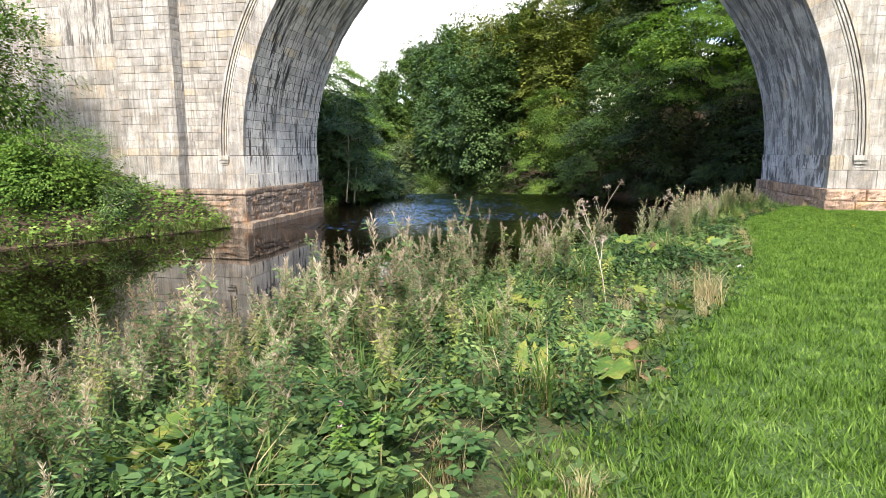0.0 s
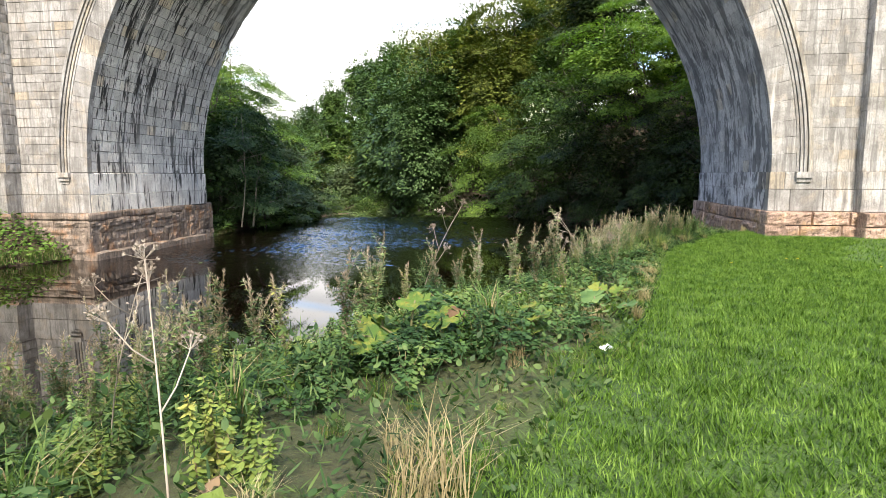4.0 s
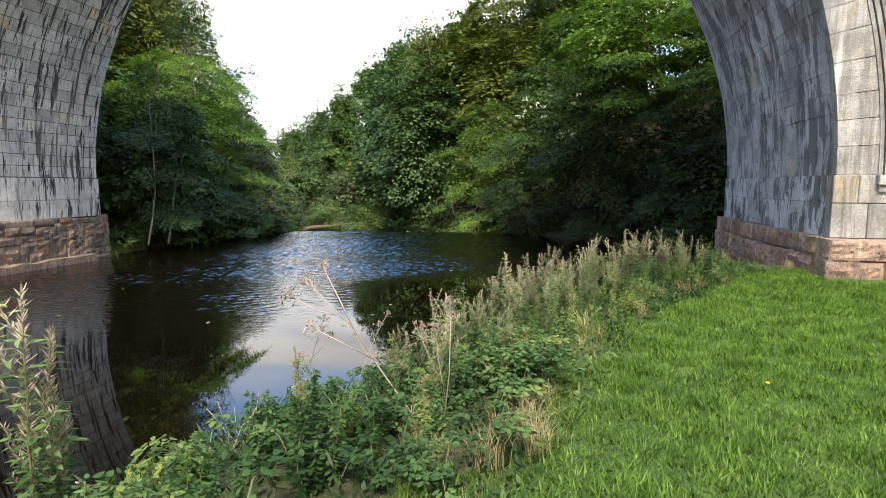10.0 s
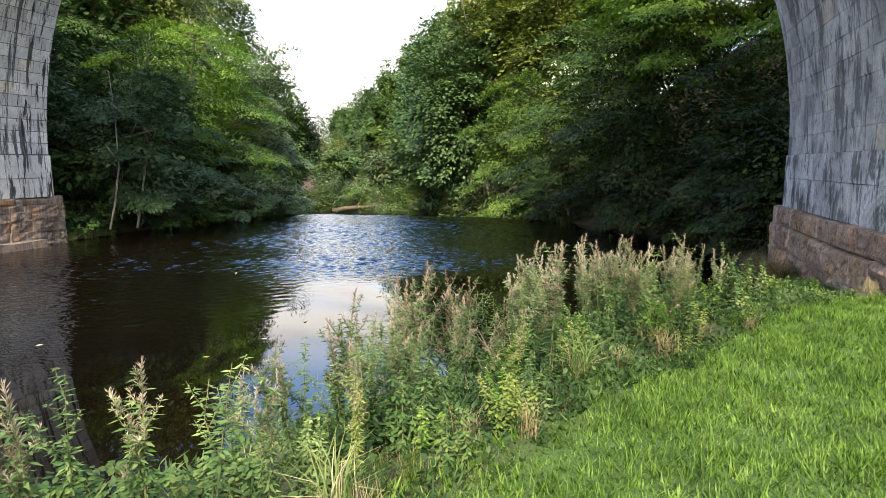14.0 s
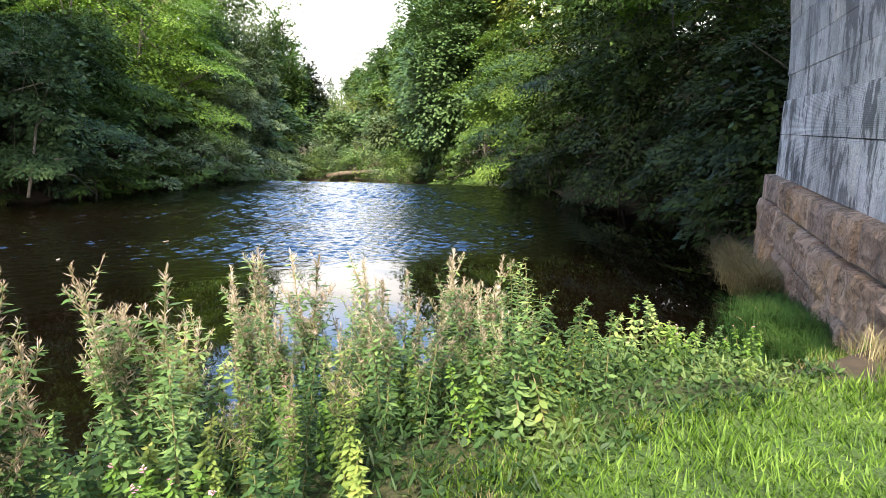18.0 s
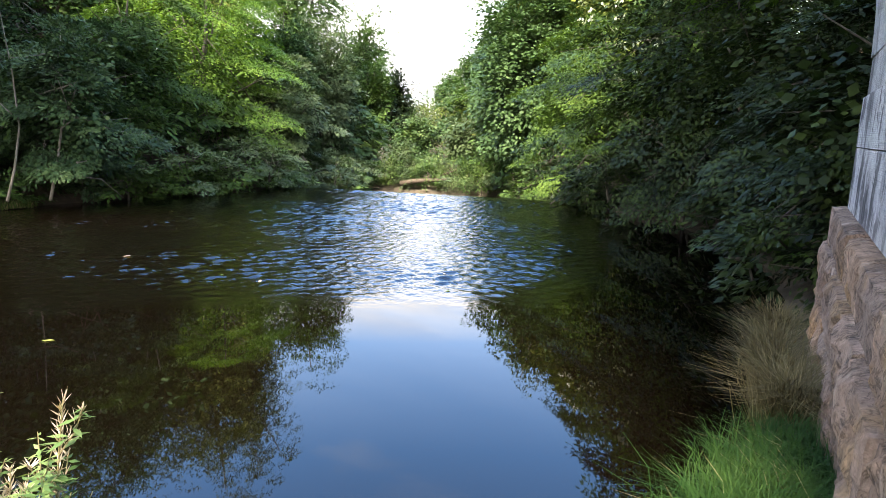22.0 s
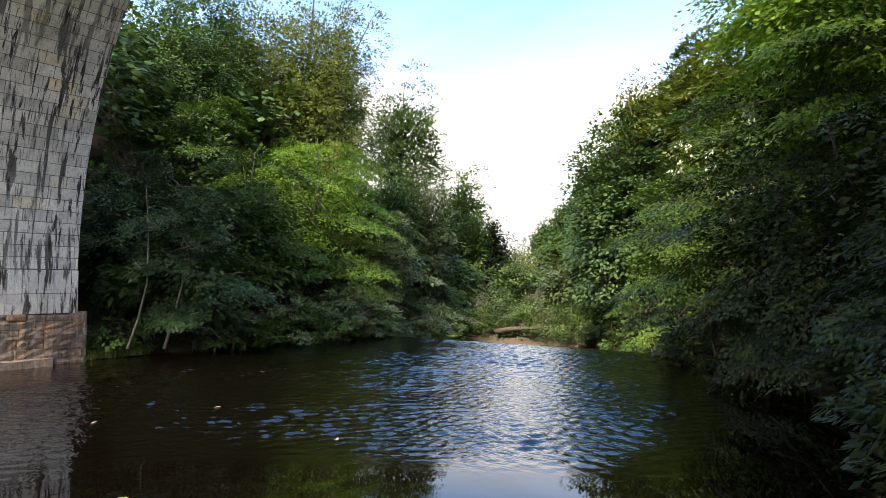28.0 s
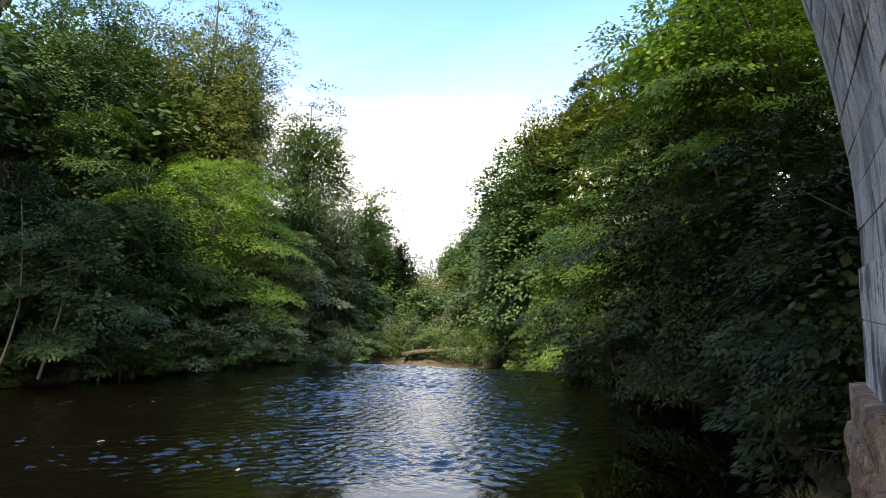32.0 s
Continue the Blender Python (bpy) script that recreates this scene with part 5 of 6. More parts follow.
for y in list(range(12, 60, 9)) + list(range(60, 128, 10)):
    for side in (-1, 1):
        for k in range(4):
            yy = y + spots.uniform(-2.5, 2.5)
            shore = float(along(SHORE_R if side > 0 else SHORE_L, yy))
            xx = shore + side * ((15 if yy < 42 else 3.5) + k * (7.0 if yy < 60 else 6.0) + spots.uniform(-2, 2))
            pick = spots.randrange(3)
            turn, vary = spots.uniform(0, 6.28), spots.uniform(0.85, 1.2)
            zz = float(ground_height(xx, yy)) - 0.3
            room = rise_at(xx, yy) - zz
            if room < 3.5 or (side > 0 and yy < 14):
                continue
            s = min(vary, room / native[pick] * 0.95)
            copy_thing(woods[pick], Matrix.Translation((xx, yy, zz)) @ Matrix.Rotation(turn, 4, "Z") @ Matrix.Diagonal((max(s, 0.65), max(s, 0.65), s, 1)))
for k in range(70):
    yy = 8.2 + k * 0.78
    for side in (-1, 1):
        if side > 0 and (k % 2 and yy < 20 or yy < 10.5):
            continue
        shore = float(along(SHORE_R if side > 0 else SHORE_L, yy))
        xx = shore + side * spots.uniform(0.3, 1.6 if yy < 22 else 4)
        s = spots.uniform(0.7, 1.2) * (1.0 if yy < 24 else 1.5)
        src = shrubs[spots.choice((0, 2) if side < 0 else (1, 1, 2) if yy > 22 else (1, 1))]
        copy_thing(src, Matrix.Translation((xx, yy, float(ground_height(xx, yy)) - 0.1)) @ Matrix.Rotation(spots.uniform(0, 6.28), 4, "Z") @ Matrix.Diagonal((s, s, s, 1)))
for k in range(16):
    yy = 12.5 + k * 0.55
    xx = float(along(SHORE_L, yy)) + spots.uniform(-0.1, 0.5)
    sz = spots.uniform(0.75, 1.1)
    copy_thing(shrubs[spots.choice((0, 2, 2))], Matrix.Translation((xx, yy, max(float(ground_height(xx, yy)), WATER) - 0.1)) @ Matrix.Rotation(spots.uniform(0, 6.28), 4, "Z") @ Matrix.Diagonal((sz, sz, sz, 1)))
for k in range(34):
    xx, yy = -22.6 - 8.5 * spots.random(), 10.0 + 15.0 * spots.random()
    sz = spots.uniform(1.3, 2.1)
    copy_thing(shrubs[spots.choice((1, 2, 2))], Matrix.Translation((xx, yy, float(ground_height(xx, yy)) - 0.15)) @ Matrix.Rotation(spots.uniform(0, 6.28), 4, "Z") @ Matrix.Diagonal((sz, sz, sz, 1)))
for k in range(22):
    yy = 15.5 + k * 0.62
    xx = float(along(SHORE_R, yy)) + spots.uniform(0.0, 1.4)
    sz = spots.uniform(0.9, 1.5)
    copy_thing(shrubs[1], Matrix.Translation((xx, yy, float(ground_height(xx, yy)) - 0.1)) @ Matrix.Rotation(spots.uniform(0, 6.28), 4, "Z") @ Matrix.Diagonal((sz, sz, sz, 1)))
for k in range(18):
    xx, yy = -9.5 + 4.0 * spots.random(), 29.0 + 8.0 * spots.random()
    sz = spots.uniform(1.2, 2.0)
    copy_thing(shrubs[spots.choice((1, 2, 2))], Matrix.Translation((xx, yy, float(ground_height(xx, yy)) - 0.15)) @ Matrix.Rotation(spots.uniform(0, 6.28), 4, "Z") @ Matrix.Diagonal((sz, sz, sz, 1)))
for k in range(22):
    cx, cy = -162 + k * 4.0 + spots.uniform(-1.5, 1.5), 182 + spots.uniform(-10, 10)
    conifer(cx, cy, 20.4 + spots.uniform(-2.2, 1.8) - float(ground_height(cx, cy)), 300 + k)
# ---- plants on the bank ----


def on_bank(y, s):
    """A place on the bank: s is 0 at the water and 1 at the mown edge."""
    a, b = float(along(SHORE_R, y)), float(along(LAWN, y))
    x = a + (b - a) * s
    return x, y, float(ground_height(x, y))


def stem_line(r, h, lean, n=5):
    a = r.uniform(0, 2 * np.pi)
    bend = np.array([math.cos(a), math.sin(a), 0]) * lean * h
    return [bend * (k / n) ** 1.6 + np.array([0, 0, h * k / n]) for k in range(n + 1)]


def at_line(pts, s):
    i = np.minimum((s * (len(pts) - 1)).astype(int), len(pts) - 2)
    f = (s * (len(pts) - 1) - i)[:, None]
    p = np.array(pts)
    return p[i] * (1 - f) + p[i + 1] * f


def whorl(r, pts, n, lo, hi, length, width, rise=0.2, sag=0.35, shape=leaves):
    """Narrow leaves round a stem."""
    s = np.sort(r.uniform(lo, hi, n))
    a = np.arange(n) * 2.4 + r.uniform(0, 0.6, n)
    p = at_line(pts, s)
    axis = unit(np.stack([np.cos(a), np.sin(a), rise - sag * r.random(n)], 1))
    L = length * (1.15 - 0.6 * (s - lo) / max(hi - lo, 0.01)) * r.uniform(0.7, 1.2, n)
    nrm = unit(np.tile([0, 0, 1.0], (n, 1)) + r.normal(size=(n, 3)) * 0.3)
    return shape(p, axis, nrm, L, L * width, 0.1)


def down_head(r, pts, n, lo, length):
    """The split pods and down at the top of a willowherb: fine strands standing off the stem."""
    s = r.uniform(lo, 1.0, n)
    p = at_line(pts, s)
    a = r.uniform(0, 2 * np.pi, n)
    spread = 1.0 - 0.55 * (s - lo) / (1 - lo)
    axis = unit(np.stack([np.cos(a) * spread, np.sin(a) * spread, 0.35 + 0.9 * r.random(n)], 1))
    L = length * r.uniform(0.5, 1.2, n) * (0.55 + 0.6 * spread)
    nrm = r.normal(size=(n, 3))
    return leaves(p, axis, nrm, L, np.full(n, 0.0048), 0.0)


TIP = {}


def willowherb(seed, h, leaf_mat, head=True):
    r = np.random.default_rng(seed)
    look_of = "yellowing" if leaf_mat is M_LEAF_WEED2 else "green"
    base = thing("willowherb", f"tall {look_of} willowherb with greyish downy seed head" if head else f"tall {look_of} leafy willowherb stem on the bank", "plant", "bank willowherbs")
    tubes, fol, down = [], [], []
    for k in range(3 if head else 2):
        hh = h * (1 - 0.14 * k)
        pts = [p + np.array([r.uniform(-0.07, 0.07) * (k > 0), r.uniform(-0.07, 0.07) * (k > 0), 0]) for p in stem_line(r, hh, 0.10)]
        TIP.setdefault(id(base), (pts[-1][0], pts[-1][1]))
        tubes.append(tube(pts, [0.006, 0.0055, 0.005, 0.004, 0.003, 0.002], 5))
        fol.append(whorl(r, pts, 92, 0.06, 0.80 if head else 0.98, 0.092, 0.24))
        for b in range(4):
            s0 = 0.55 + 0.10 * b
            o = at_line(pts, np.array([s0]))[0]
            a = r.uniform(0, 6.28)
            tip = o + np.array([math.cos(a) * 0.10, math.sin(a) * 0.10, 0.17]) * r.uniform(0.7, 1.3)
            tubes.append(tube([o, o * 0.4 + tip * 0.6 - [0, 0, 0.02], tip], [0.003, 0.0025, 0.0015], 4))
            side = [o * (1 - q / 4) + tip * q / 4 for q in range(5)]
            fol.append(whorl(r, side, 18, 0.05, 1.0, 0.075, 0.28))
            if head:
                down.append(down_head(r, side, 26, 0.20, 0.046))
        if head:
            down.append(down_head(r, pts, 150, 0.56, 0.052))
    child("stem", mesh_from("stem", *join_tubes(tubes), M_STEM), base)
    tagged(child("foliage", mesh_quads("foliage", np.concatenate(fol), leaf_mat), base), kind="stuff")
    if head:
        tagged(child("seed_head", mesh_quads("seed_head", np.concatenate(down), M_SEED), base, "pinkish-grey down"), kind="stuff")
    return base


def leafy_herb(seed, h, mat, petals=False):
    """Nettle and balsam clumps: upright stems with paired toothed leaves."""
    r = np.random.default_rng(seed)
    base = thing("balsam" if petals else "nettle", "leafy bright green balsam with a few pink flowers" if petals else "bushy green nettle clump on the bank", "plant", "bank herbs")
    tubes, fol, pet = [], [], []
    for k in range(5):
        o = np.array([r.uniform(-0.16, 0.16), r.uniform(-0.16, 0.16), 0])
        pts = [p + o for p in stem_line(r, h * r.uniform(0.7, 1.05), 0.18)]
        tubes.append(tube(pts, [0.006, 0.006, 0.005, 0.004, 0.003, 0.002], 5))
        fol.append(whorl(r, pts, 58, 0.10, 1.0, 0.080, 0.46, 0.15, 0.5, oval_leaves))
        fol.append(whorl(r, pts, 18, 0.80, 1.0, 0.04, 0.5, 0.7, 0.2, oval_leaves))
        if petals and k % 3 == 0:
            pet.append(whorl(r, pts, 5, 0.93, 1.0, 0.03, 0.8, 0.6, 0.2))
    tagged(child("stem", mesh_from("stem", *join_tubes(tubes), M_STEM), base), kind="stuff")
    tagged(child("foliage", mesh_quads("foliage", np.concatenate(fol), mat, 6), base), kind="stuff")
    if petals:
        tagged(child("blossom", mesh_quads("blossom", np.concatenate(pet), M_PETAL), base, "small pink flowers"), kind="stuff")
    return base


def round_leaf(r, size):
    """A big cupped leaf with a notch at its stalk and a wavy edge."""
    v, f = [(0, 0, -0.12 * size)], []
    n = 22
    for ring, q in ((1, 0.45), (2, 0.8), (3, 1.0)):
        for k in range(n + 1):
            a = math.radians(9 + 342 * k / n) - math.pi / 2
            rad = size * q * (1 + (0.08 * math.sin(k * 2.3 + size * 90) + 0.05 * math.cos(k * math.pi)) * (ring > 1))
            cup = -0.12 * size + 0.10 * size * q ** 2 + 0.11 * size * math.sin(k * 1.4 + size * 40) * (ring - 1) * 0.5 + 0.05 * size * math.cos(k * math.pi) * (ring > 1)
            v.append((rad * math.cos(a), rad * math.sin(a) + 0.1 * size, cup))
    for k in range(n):
        f.append((0, 1 + k, 2 + k))
        for ring in (0, 1):
            a = 1 + ring * (n + 1) + k
            f.append((a, a + n + 1, a + n + 2, a + 1))
    return v, f


def butterbur(seed, mat, withered=False):
    r = np.random.default_rng(seed)
    base = thing("butterbur", "withered brown butterbur with curled leaves" if withered else "butterbur with big round yellow-green leaves", "plant", "butterburs")
    for k in range(5):
        a = r.uniform(0, 6.28)
        h, d = r.uniform(0.16, 0.42), r.uniform(0.08, 0.34)
        tip = Vector((math.cos(a) * d, math.sin(a) * d, h))
        sv, sf = tube([(0, 0, 0), tip * 0.6 + Vector((0, 0, 0.05)), tip], [0.011, 0.009, 0.006], 6)
        stalk = child("stalk", mesh_from("stalk", sv, sf, M_STEM, True), base)
        lv, lf = round_leaf(r, r.uniform(0.10, 0.185) * (0.6 if withered else 1))
        turn = Matrix.Translation(tip) @ Euler((r.uniform(-0.5, 0.5), r.uniform(-0.5, 0.5), a)).to_matrix().to_4x4()
        if withered:
            lv = [(q[0] * 0.8, q[1] * 0.75, q[2] - 4.5 * (q[0] ** 2 + 0.5 * q[1] ** 2)) for q in lv]
        child("leaf", mesh_from("leaf", [turn @ Vector(q) for q in lv], lf, M_BROWNLEAF if withered else mat, True), stalk)
    return base


def bramble(seed):
    r = np.random.default_rng(seed)
    base = thing("bramble", "low dark green bramble with arching stems", "plant", "brambles")
    tubes, fol = [], []
    for k in range(7):
        a = r.uniform(0, 6.28)
        R, h = r.uniform(0.35, 0.75), r.uniform(0.25, 0.55)
        pts = [np.array([math.cos(a) * R * q, math.sin(a) * R * q, h * math.sin(q * 2.4)]) for q in np.linspace(0, 1, 7)]
        tubes.append(tube(pts, [0.005] * 4 + [0.004, 0.003, 0.002], 4))
        s = np.repeat(r.uniform(0.08, 1, 17), 3)
        n = len(s)
        az = np.repeat(r.uniform(0, 6.28, 17), 3) + np.tile([-0.9, 0, 0.9], 17)
        p = at_line(pts, s) + np.stack([np.cos(az), np.sin(az), np.full(n, 1.0)], 1) * 0.04
        axis = unit(np.stack([np.cos(az), np.sin(az), r.uniform(-0.4, 0.3, n)], 1))
        nrm = unit(np.tile([0, 0, 1.0], (n, 1)) + r.normal(size=(n, 3)) * 0.35)
        L = r.uniform(0.056, 0.100, n)
        fol.append(oval_leaves(p, axis, nrm, L, L * 0.66, 0.1))
    tagged(child("stem", mesh_from("stem", *join_tubes(tubes), M_STEM), base), kind="stuff")
    tagged(child("foliage", mesh_quads("foliage", np.concatenate(fol), M_BRAMBLE, 6), base), kind="stuff")
    return base


def blades(r, n, spread, h, w, arch):
    """Arching grass blades as two quads each."""
    o = np.concatenate([r.normal(size=(n, 2)) * spread, np.zeros((n, 1))], 1)
    a = r.uniform(0, 2 * np.pi, n)
    d = np.stack([np.cos(a), np.sin(a), np.zeros(n)], 1)
    side = np.stack([-np.sin(a), np.cos(a), np.zeros(n)], 1) * (w * 0.5)
    H = h * r.uniform(0.55, 1.1, n)[:, None]
    up = np.array([0, 0, 1.0])
    k = arch * r.uniform(0.5, 1.3, n)[:, None]
    m = o + up * H * 0.6 + d * H * 0.25 * k
    t = o + up * H * (1 - 0.25 * k) + d * H * 0.8 * k
    q1 = np.stack([o - side, o + side, m + side * 0.8, m - side * 0.8], 1)
    q2 = np.stack([m - side * 0.8, m + side * 0.8, t + side * 0.1, t - side * 0.1], 1)
    return np.concatenate([q1, q2], 1).reshape(-1, 3)


def grass_tuft(seed, h, n, mat, label, spread=0.07, w=0.007, arch=0.7, dry=0.33):
    r = np.random.default_rng(seed)
    base = thing("grass_tuft", label, "grass", "grass tufts")
    tagged(child("blade_sheaf", mesh_quads("blade_sheaf", blades(r, n, spread, h, w, arch), mat), base), kind="stuff")
    tagged(child("dry_sheaf", mesh_quads("dry_sheaf", blades(r, int(n * dry) + 3, spread, h * 0.9, w * 0.8, arch), M_STRAW), base, "dry straw blades"), kind="stuff")
    return base


def spoked_head(r, tip, d, parent, size=1.0):
    """A bare umbel: spokes that end in tufts of flat seeds."""
    rays, seeds = [], []
    for k in range(15):
        q = unit(d * 1.1 + r.normal(size=3) * 0.55)
        e = tip + q * r.uniform(0.05, 0.09) * size
        rays.append(tube([tip, e], [0.0018, 0.0012], 4))
        n = 9
        ax = unit(q + r.normal(size=(n, 3)) * 0.6)
        seeds.append(leaves(np.tile(e, (n, 1)), ax, r.normal(size=(n, 3)), np.full(n, 0.022), np.full(n, 0.008), 0))
    head = tagged(child("umbel", mesh_from("umbel", *join_tubes(rays), M_DEADSTEM), parent), kind="stuff")
    tagged(child("seed_tuft", mesh_quads("seed_tuft", np.concatenate(seeds), M_DEADSTEM), head), kind="stuff")


def hogweed(seed, stalk, shoots, width, at=(0, 0, 0)):
    """A dead hogweed: hollow stalk, side shoots, and a spoked head on each."""
    r = np.random.default_rng(seed)
    base = thing("dead_hogweed", "dry brown hogweed stalk with bare spoked heads", "plant", "dead hogweeds", at=at)
    child("stalk", mesh_from("stalk", *tube(stalk, [width * (1 - 0.5 * k / (len(stalk) - 1)) for k in range(len(stalk))], 7), M_DEADSTEM, True), base)
    TIP[id(base)] = (stalk[-1][0], stalk[-1][1])
    spoked_head(r, np.array(stalk[-1]), unit(np.array(stalk[-1]) - np.array(stalk[-2])), base)
    for line in shoots:
        child("side_shoot", mesh_from("side_shoot", *tube(line, [width * k for k in (0.75, 0.6, 0.45)], 6), M_DEADSTEM, True), base)
        spoked_head(r, np.array(line[-1]), unit(np.array(line[-1]) - np.array(line[-2])), base)
    return base


def umbel_stalk(seed, h):
    r = np.random.default_rng(seed)
    pts = stem_line(r, h, 0.38, 6)
    shoots = []
    for s in (0.45, 0.62, 0.78):
        o = at_line(pts, np.array([s]))[0]
        a = r.uniform(0, 6.28)
        tip = o + np.array([math.cos(a) * 0.2, math.sin(a) * 0.2, 0.22]) * r.uniform(0.7, 1.2)
        shoots.append([o, (o + tip) / 2 + np.array([0, 0, -0.03]), tip])
    return hogweed(seed, pts, shoots, 0.0065)


def dry_stalks(seed, h):
    """A clump of bleached grass stems with thin seed spikes, leaning apart."""
    r = np.random.default_rng(seed)
    base = thing("dry_stalks", "bleached dry grass stalks leaning over the water", "grass", "dry stalk clumps")
    for k in range(8):
        pts = [p + np.array([r.uniform(-0.08, 0.08), r.uniform(-0.08, 0.08), 0]) for p in stem_line(r, h * r.uniform(0.6, 1.0), 0.45, 4)]
        stalk = child("stalk", mesh_from("stalk", *tube(pts, [0.0048, 0.0044, 0.0040, 0.0034, 0.0022], 5), M_DEADSTEM, True), base)
        tagged(child("seed_spike", mesh_quads("seed_spike", whorl(r, pts, 26, 0.84, 1.0, 0.022, 0.3, 1.4, 0.3), M_DEADSTEM), stalk), kind="stuff")
    return base


def scatter(source, places, r):
    """The first place takes the plant itself, the others take copies."""
    for k, (x, y, z, s, *own) in enumerate(places):
        turn = r.uniform(0, 6.28)
        if own:
            # a plant whose tip stands over its place: upright, its foot set back by the lean
            tip = Matrix.Rotation(turn, 3, "Z") @ Vector((*TIP.get(id(source), (0, 0)), 0)) * s
            m = Matrix.Translation((x - tip.x, y - tip.y, z - 0.02)) @ Matrix.Rotation(turn, 4, "Z") @ Matrix.Diagonal((s, s, s, 1))
        else:
            m = Matrix.Translation((x, y, z - 0.02)) @ Euler((r.uniform(-0.1, 0.1), r.uniform(-0.1, 0.1), turn)).to_matrix().to_4x4() @ Matrix.Diagonal((s, s, s, 1))
        if k == 0:
            source.matrix_basis = m
        else:
            copy_thing(source, m)


pr = random.Random(3)
HERB = [willowherb(100, 1.30, M_LEAF_WEED), willowherb(101, 1.15, M_LEAF_WEED), willowherb(102, 1.30, M_LEAF_WEED2), willowherb(103, 1.05, M_LEAF_WEED), willowherb(104, 1.2, M_LEAF_WEED, False)]
NETTLE = [leafy_herb(110, 0.75, M_LEAF_WEED), leafy_herb(111, 0.65, M_LEAF_IVY, True), leafy_herb(112, 0.6, M_BRAMBLE), leafy_herb(113, 0.55, M_LEAF_WEED2)]
BUR = [butterbur(120, M_LEAF_BUR), butterbur(121, M_LEAF_WEED), butterbur(122, M_LEAF_BUR, True)]
BRAM = [bramble(130), bramble(131), bramble(132)]
TUFT = [grass_tuft(140, 0.66, 46, M_RUSH, "rank green grass tuft among the weeds", 0.06, 0.014, 0.9), grass_tuft(141, 0.5, 60, M_STRAW, "dry straw-coloured grass tuft at the lawn's edge"), grass_tuft(142, 0.42, 70, M_GRASS, "long green grass tuft at the lawn's edge", 0.09)]
DEAD = [umbel_stalk(150, 1.45), umbel_stalk(151, 1.2)]
DRY = [dry_stalks(160, 0.9), dry_stalks(161, 0.9)]

spotted = {id(o): [] for o in HERB + NETTLE + BUR + BRAM + TUFT + DEAD + DRY}


def put_plant(ob, y, s, scale):
    x, yy, z = on_bank(y, s)
    spotted[id(ob)].append((x, yy, z, scale))


def put_at(ob, x, y, scale):
    spotted[id(ob)].append((x, y, float(ground_height(x, y)), scale))


def strip(y0, y1, s0, s1, per_metre, choices, lo, hi):
    y = y0
    while y < y1:
        y += pr.expovariate(per_metre)
        if y < y1:
            put_plant(pr.choice(choices), y, pr.uniform(s0, s1), pr.uniform(lo, hi))


# the dense stand where the walk begins
strip(-22.0, -13.0, 0.08, 0.74, 25, HERB[:2] + HERB[3:4] + HERB[:2] + HERB[2:3] * 2, 0.72, 1.05)
strip(-22.0, -12.5, 0.40, 0.90, 9, NETTLE[:1] * 3 + NETTLE[1:], 0.6, 0.95)
strip(-22.0, -12.0, 0.50, 0.93, 10.0, BRAM * 4 + NETTLE[:1] + BUR[1:2], 0.6, 0.95)
strip(-20.6, -16.4, 0.30, 0.86, 9, HERB[:2] + HERB[2:4], 0.55, 0.85)
strip(-20.6, -16.0, 0.55, 0.98, 12, NETTLE[:1] * 2 + BRAM + TUFT[:1] * 2, 0.6, 0.95)
# low growth in the middle
strip(-13.0, -5.0, 0.30, 0.95, 13.0, BRAM * 3 + NETTLE[:1] + NETTLE[2:3] + BUR[:2], 0.6, 0.85)
strip(-13.0, -8.5, 0.10, 0.60, 6.0, NETTLE[:1] + BRAM, 0.6, 0.95)
strip(-12.8, -9.0, 0.40, 0.80, 1.6, HERB, 0.75, 1.0)
strip(-9.0, -4.0, 0.55, 0.95, 6.0, BRAM + NETTLE, 0.5, 0.8)
strip(-9.0, -5.0, 0.70, 0.90, 1.6, HERB[1:4], 0.55, 0.75)
strip(-6.5, -2.0, 0.50, 0.85, 5.0, HERB, 0.6, 0.85)
# the stand by the water before the pier
strip(-4.0, 0.2, 0.45, 0.85, 6.5, HERB, 0.65, 0.92)
strip(-4.5, 0.6, 0.50, 0.97, 9.0, NETTLE, 0.6, 0.95)
strip(-1.6, 0.6, 0.40, 0.9, 12.0, NETTLE[:2], 0.75, 1.05)
strip(0.3, 1.25, 0.30, 0.55, 7.0, NETTLE[:2], 0.40, 0.55)
# single plants that stand out
for ob, x, y, s in ((NETTLE[0], -1.69, 1.2, 0.62), (NETTLE[1], -1.35, 1.25, 0.55), (BUR[0], -9.95, -18.90, 1.25), (BUR[0], -10.1, -18.75, 0.8), (BUR[0], -8.15, -17.55, 1.15), (BUR[0], -8.0, -17.3, 1.0), (BUR[2], -7.75, -17.2, 0.7), (BUR[0], -8.34, -17.14, 0.9), (BUR[1], -7.78, -16.03, 0.8), (BUR[0], -7.49, -15.72, 0.9), (BUR[2], -7.6, -15.4, 0.8), (BUR[0], -8.62, -15.9, 0.9), (BUR[0], -7.47, -12.75, 1.5), (BUR[0], -7.7, -12.5, 1.3), (BUR[2], -7.0, -12.6, 1.4), (BUR[0], -6.58, -12.3, 1.0), (BUR[1], -5.87, -11.46, 1.2), (BUR[1], -5.75, -11.2, 1.1), (BUR[0], -5.51, -10.16, 0.9), (BUR[1], -5.28, -9.69, 0.9), (TUFT[1], -6.85, -15.0, 0.9), (TUFT[1], -6.95, -15.2, 0.8), (TUFT[1], -7.85, -16.6, 0.8), (TUFT[1], -5.46, -11.15, 0.5)):
    put_at(ob, x, y, s)


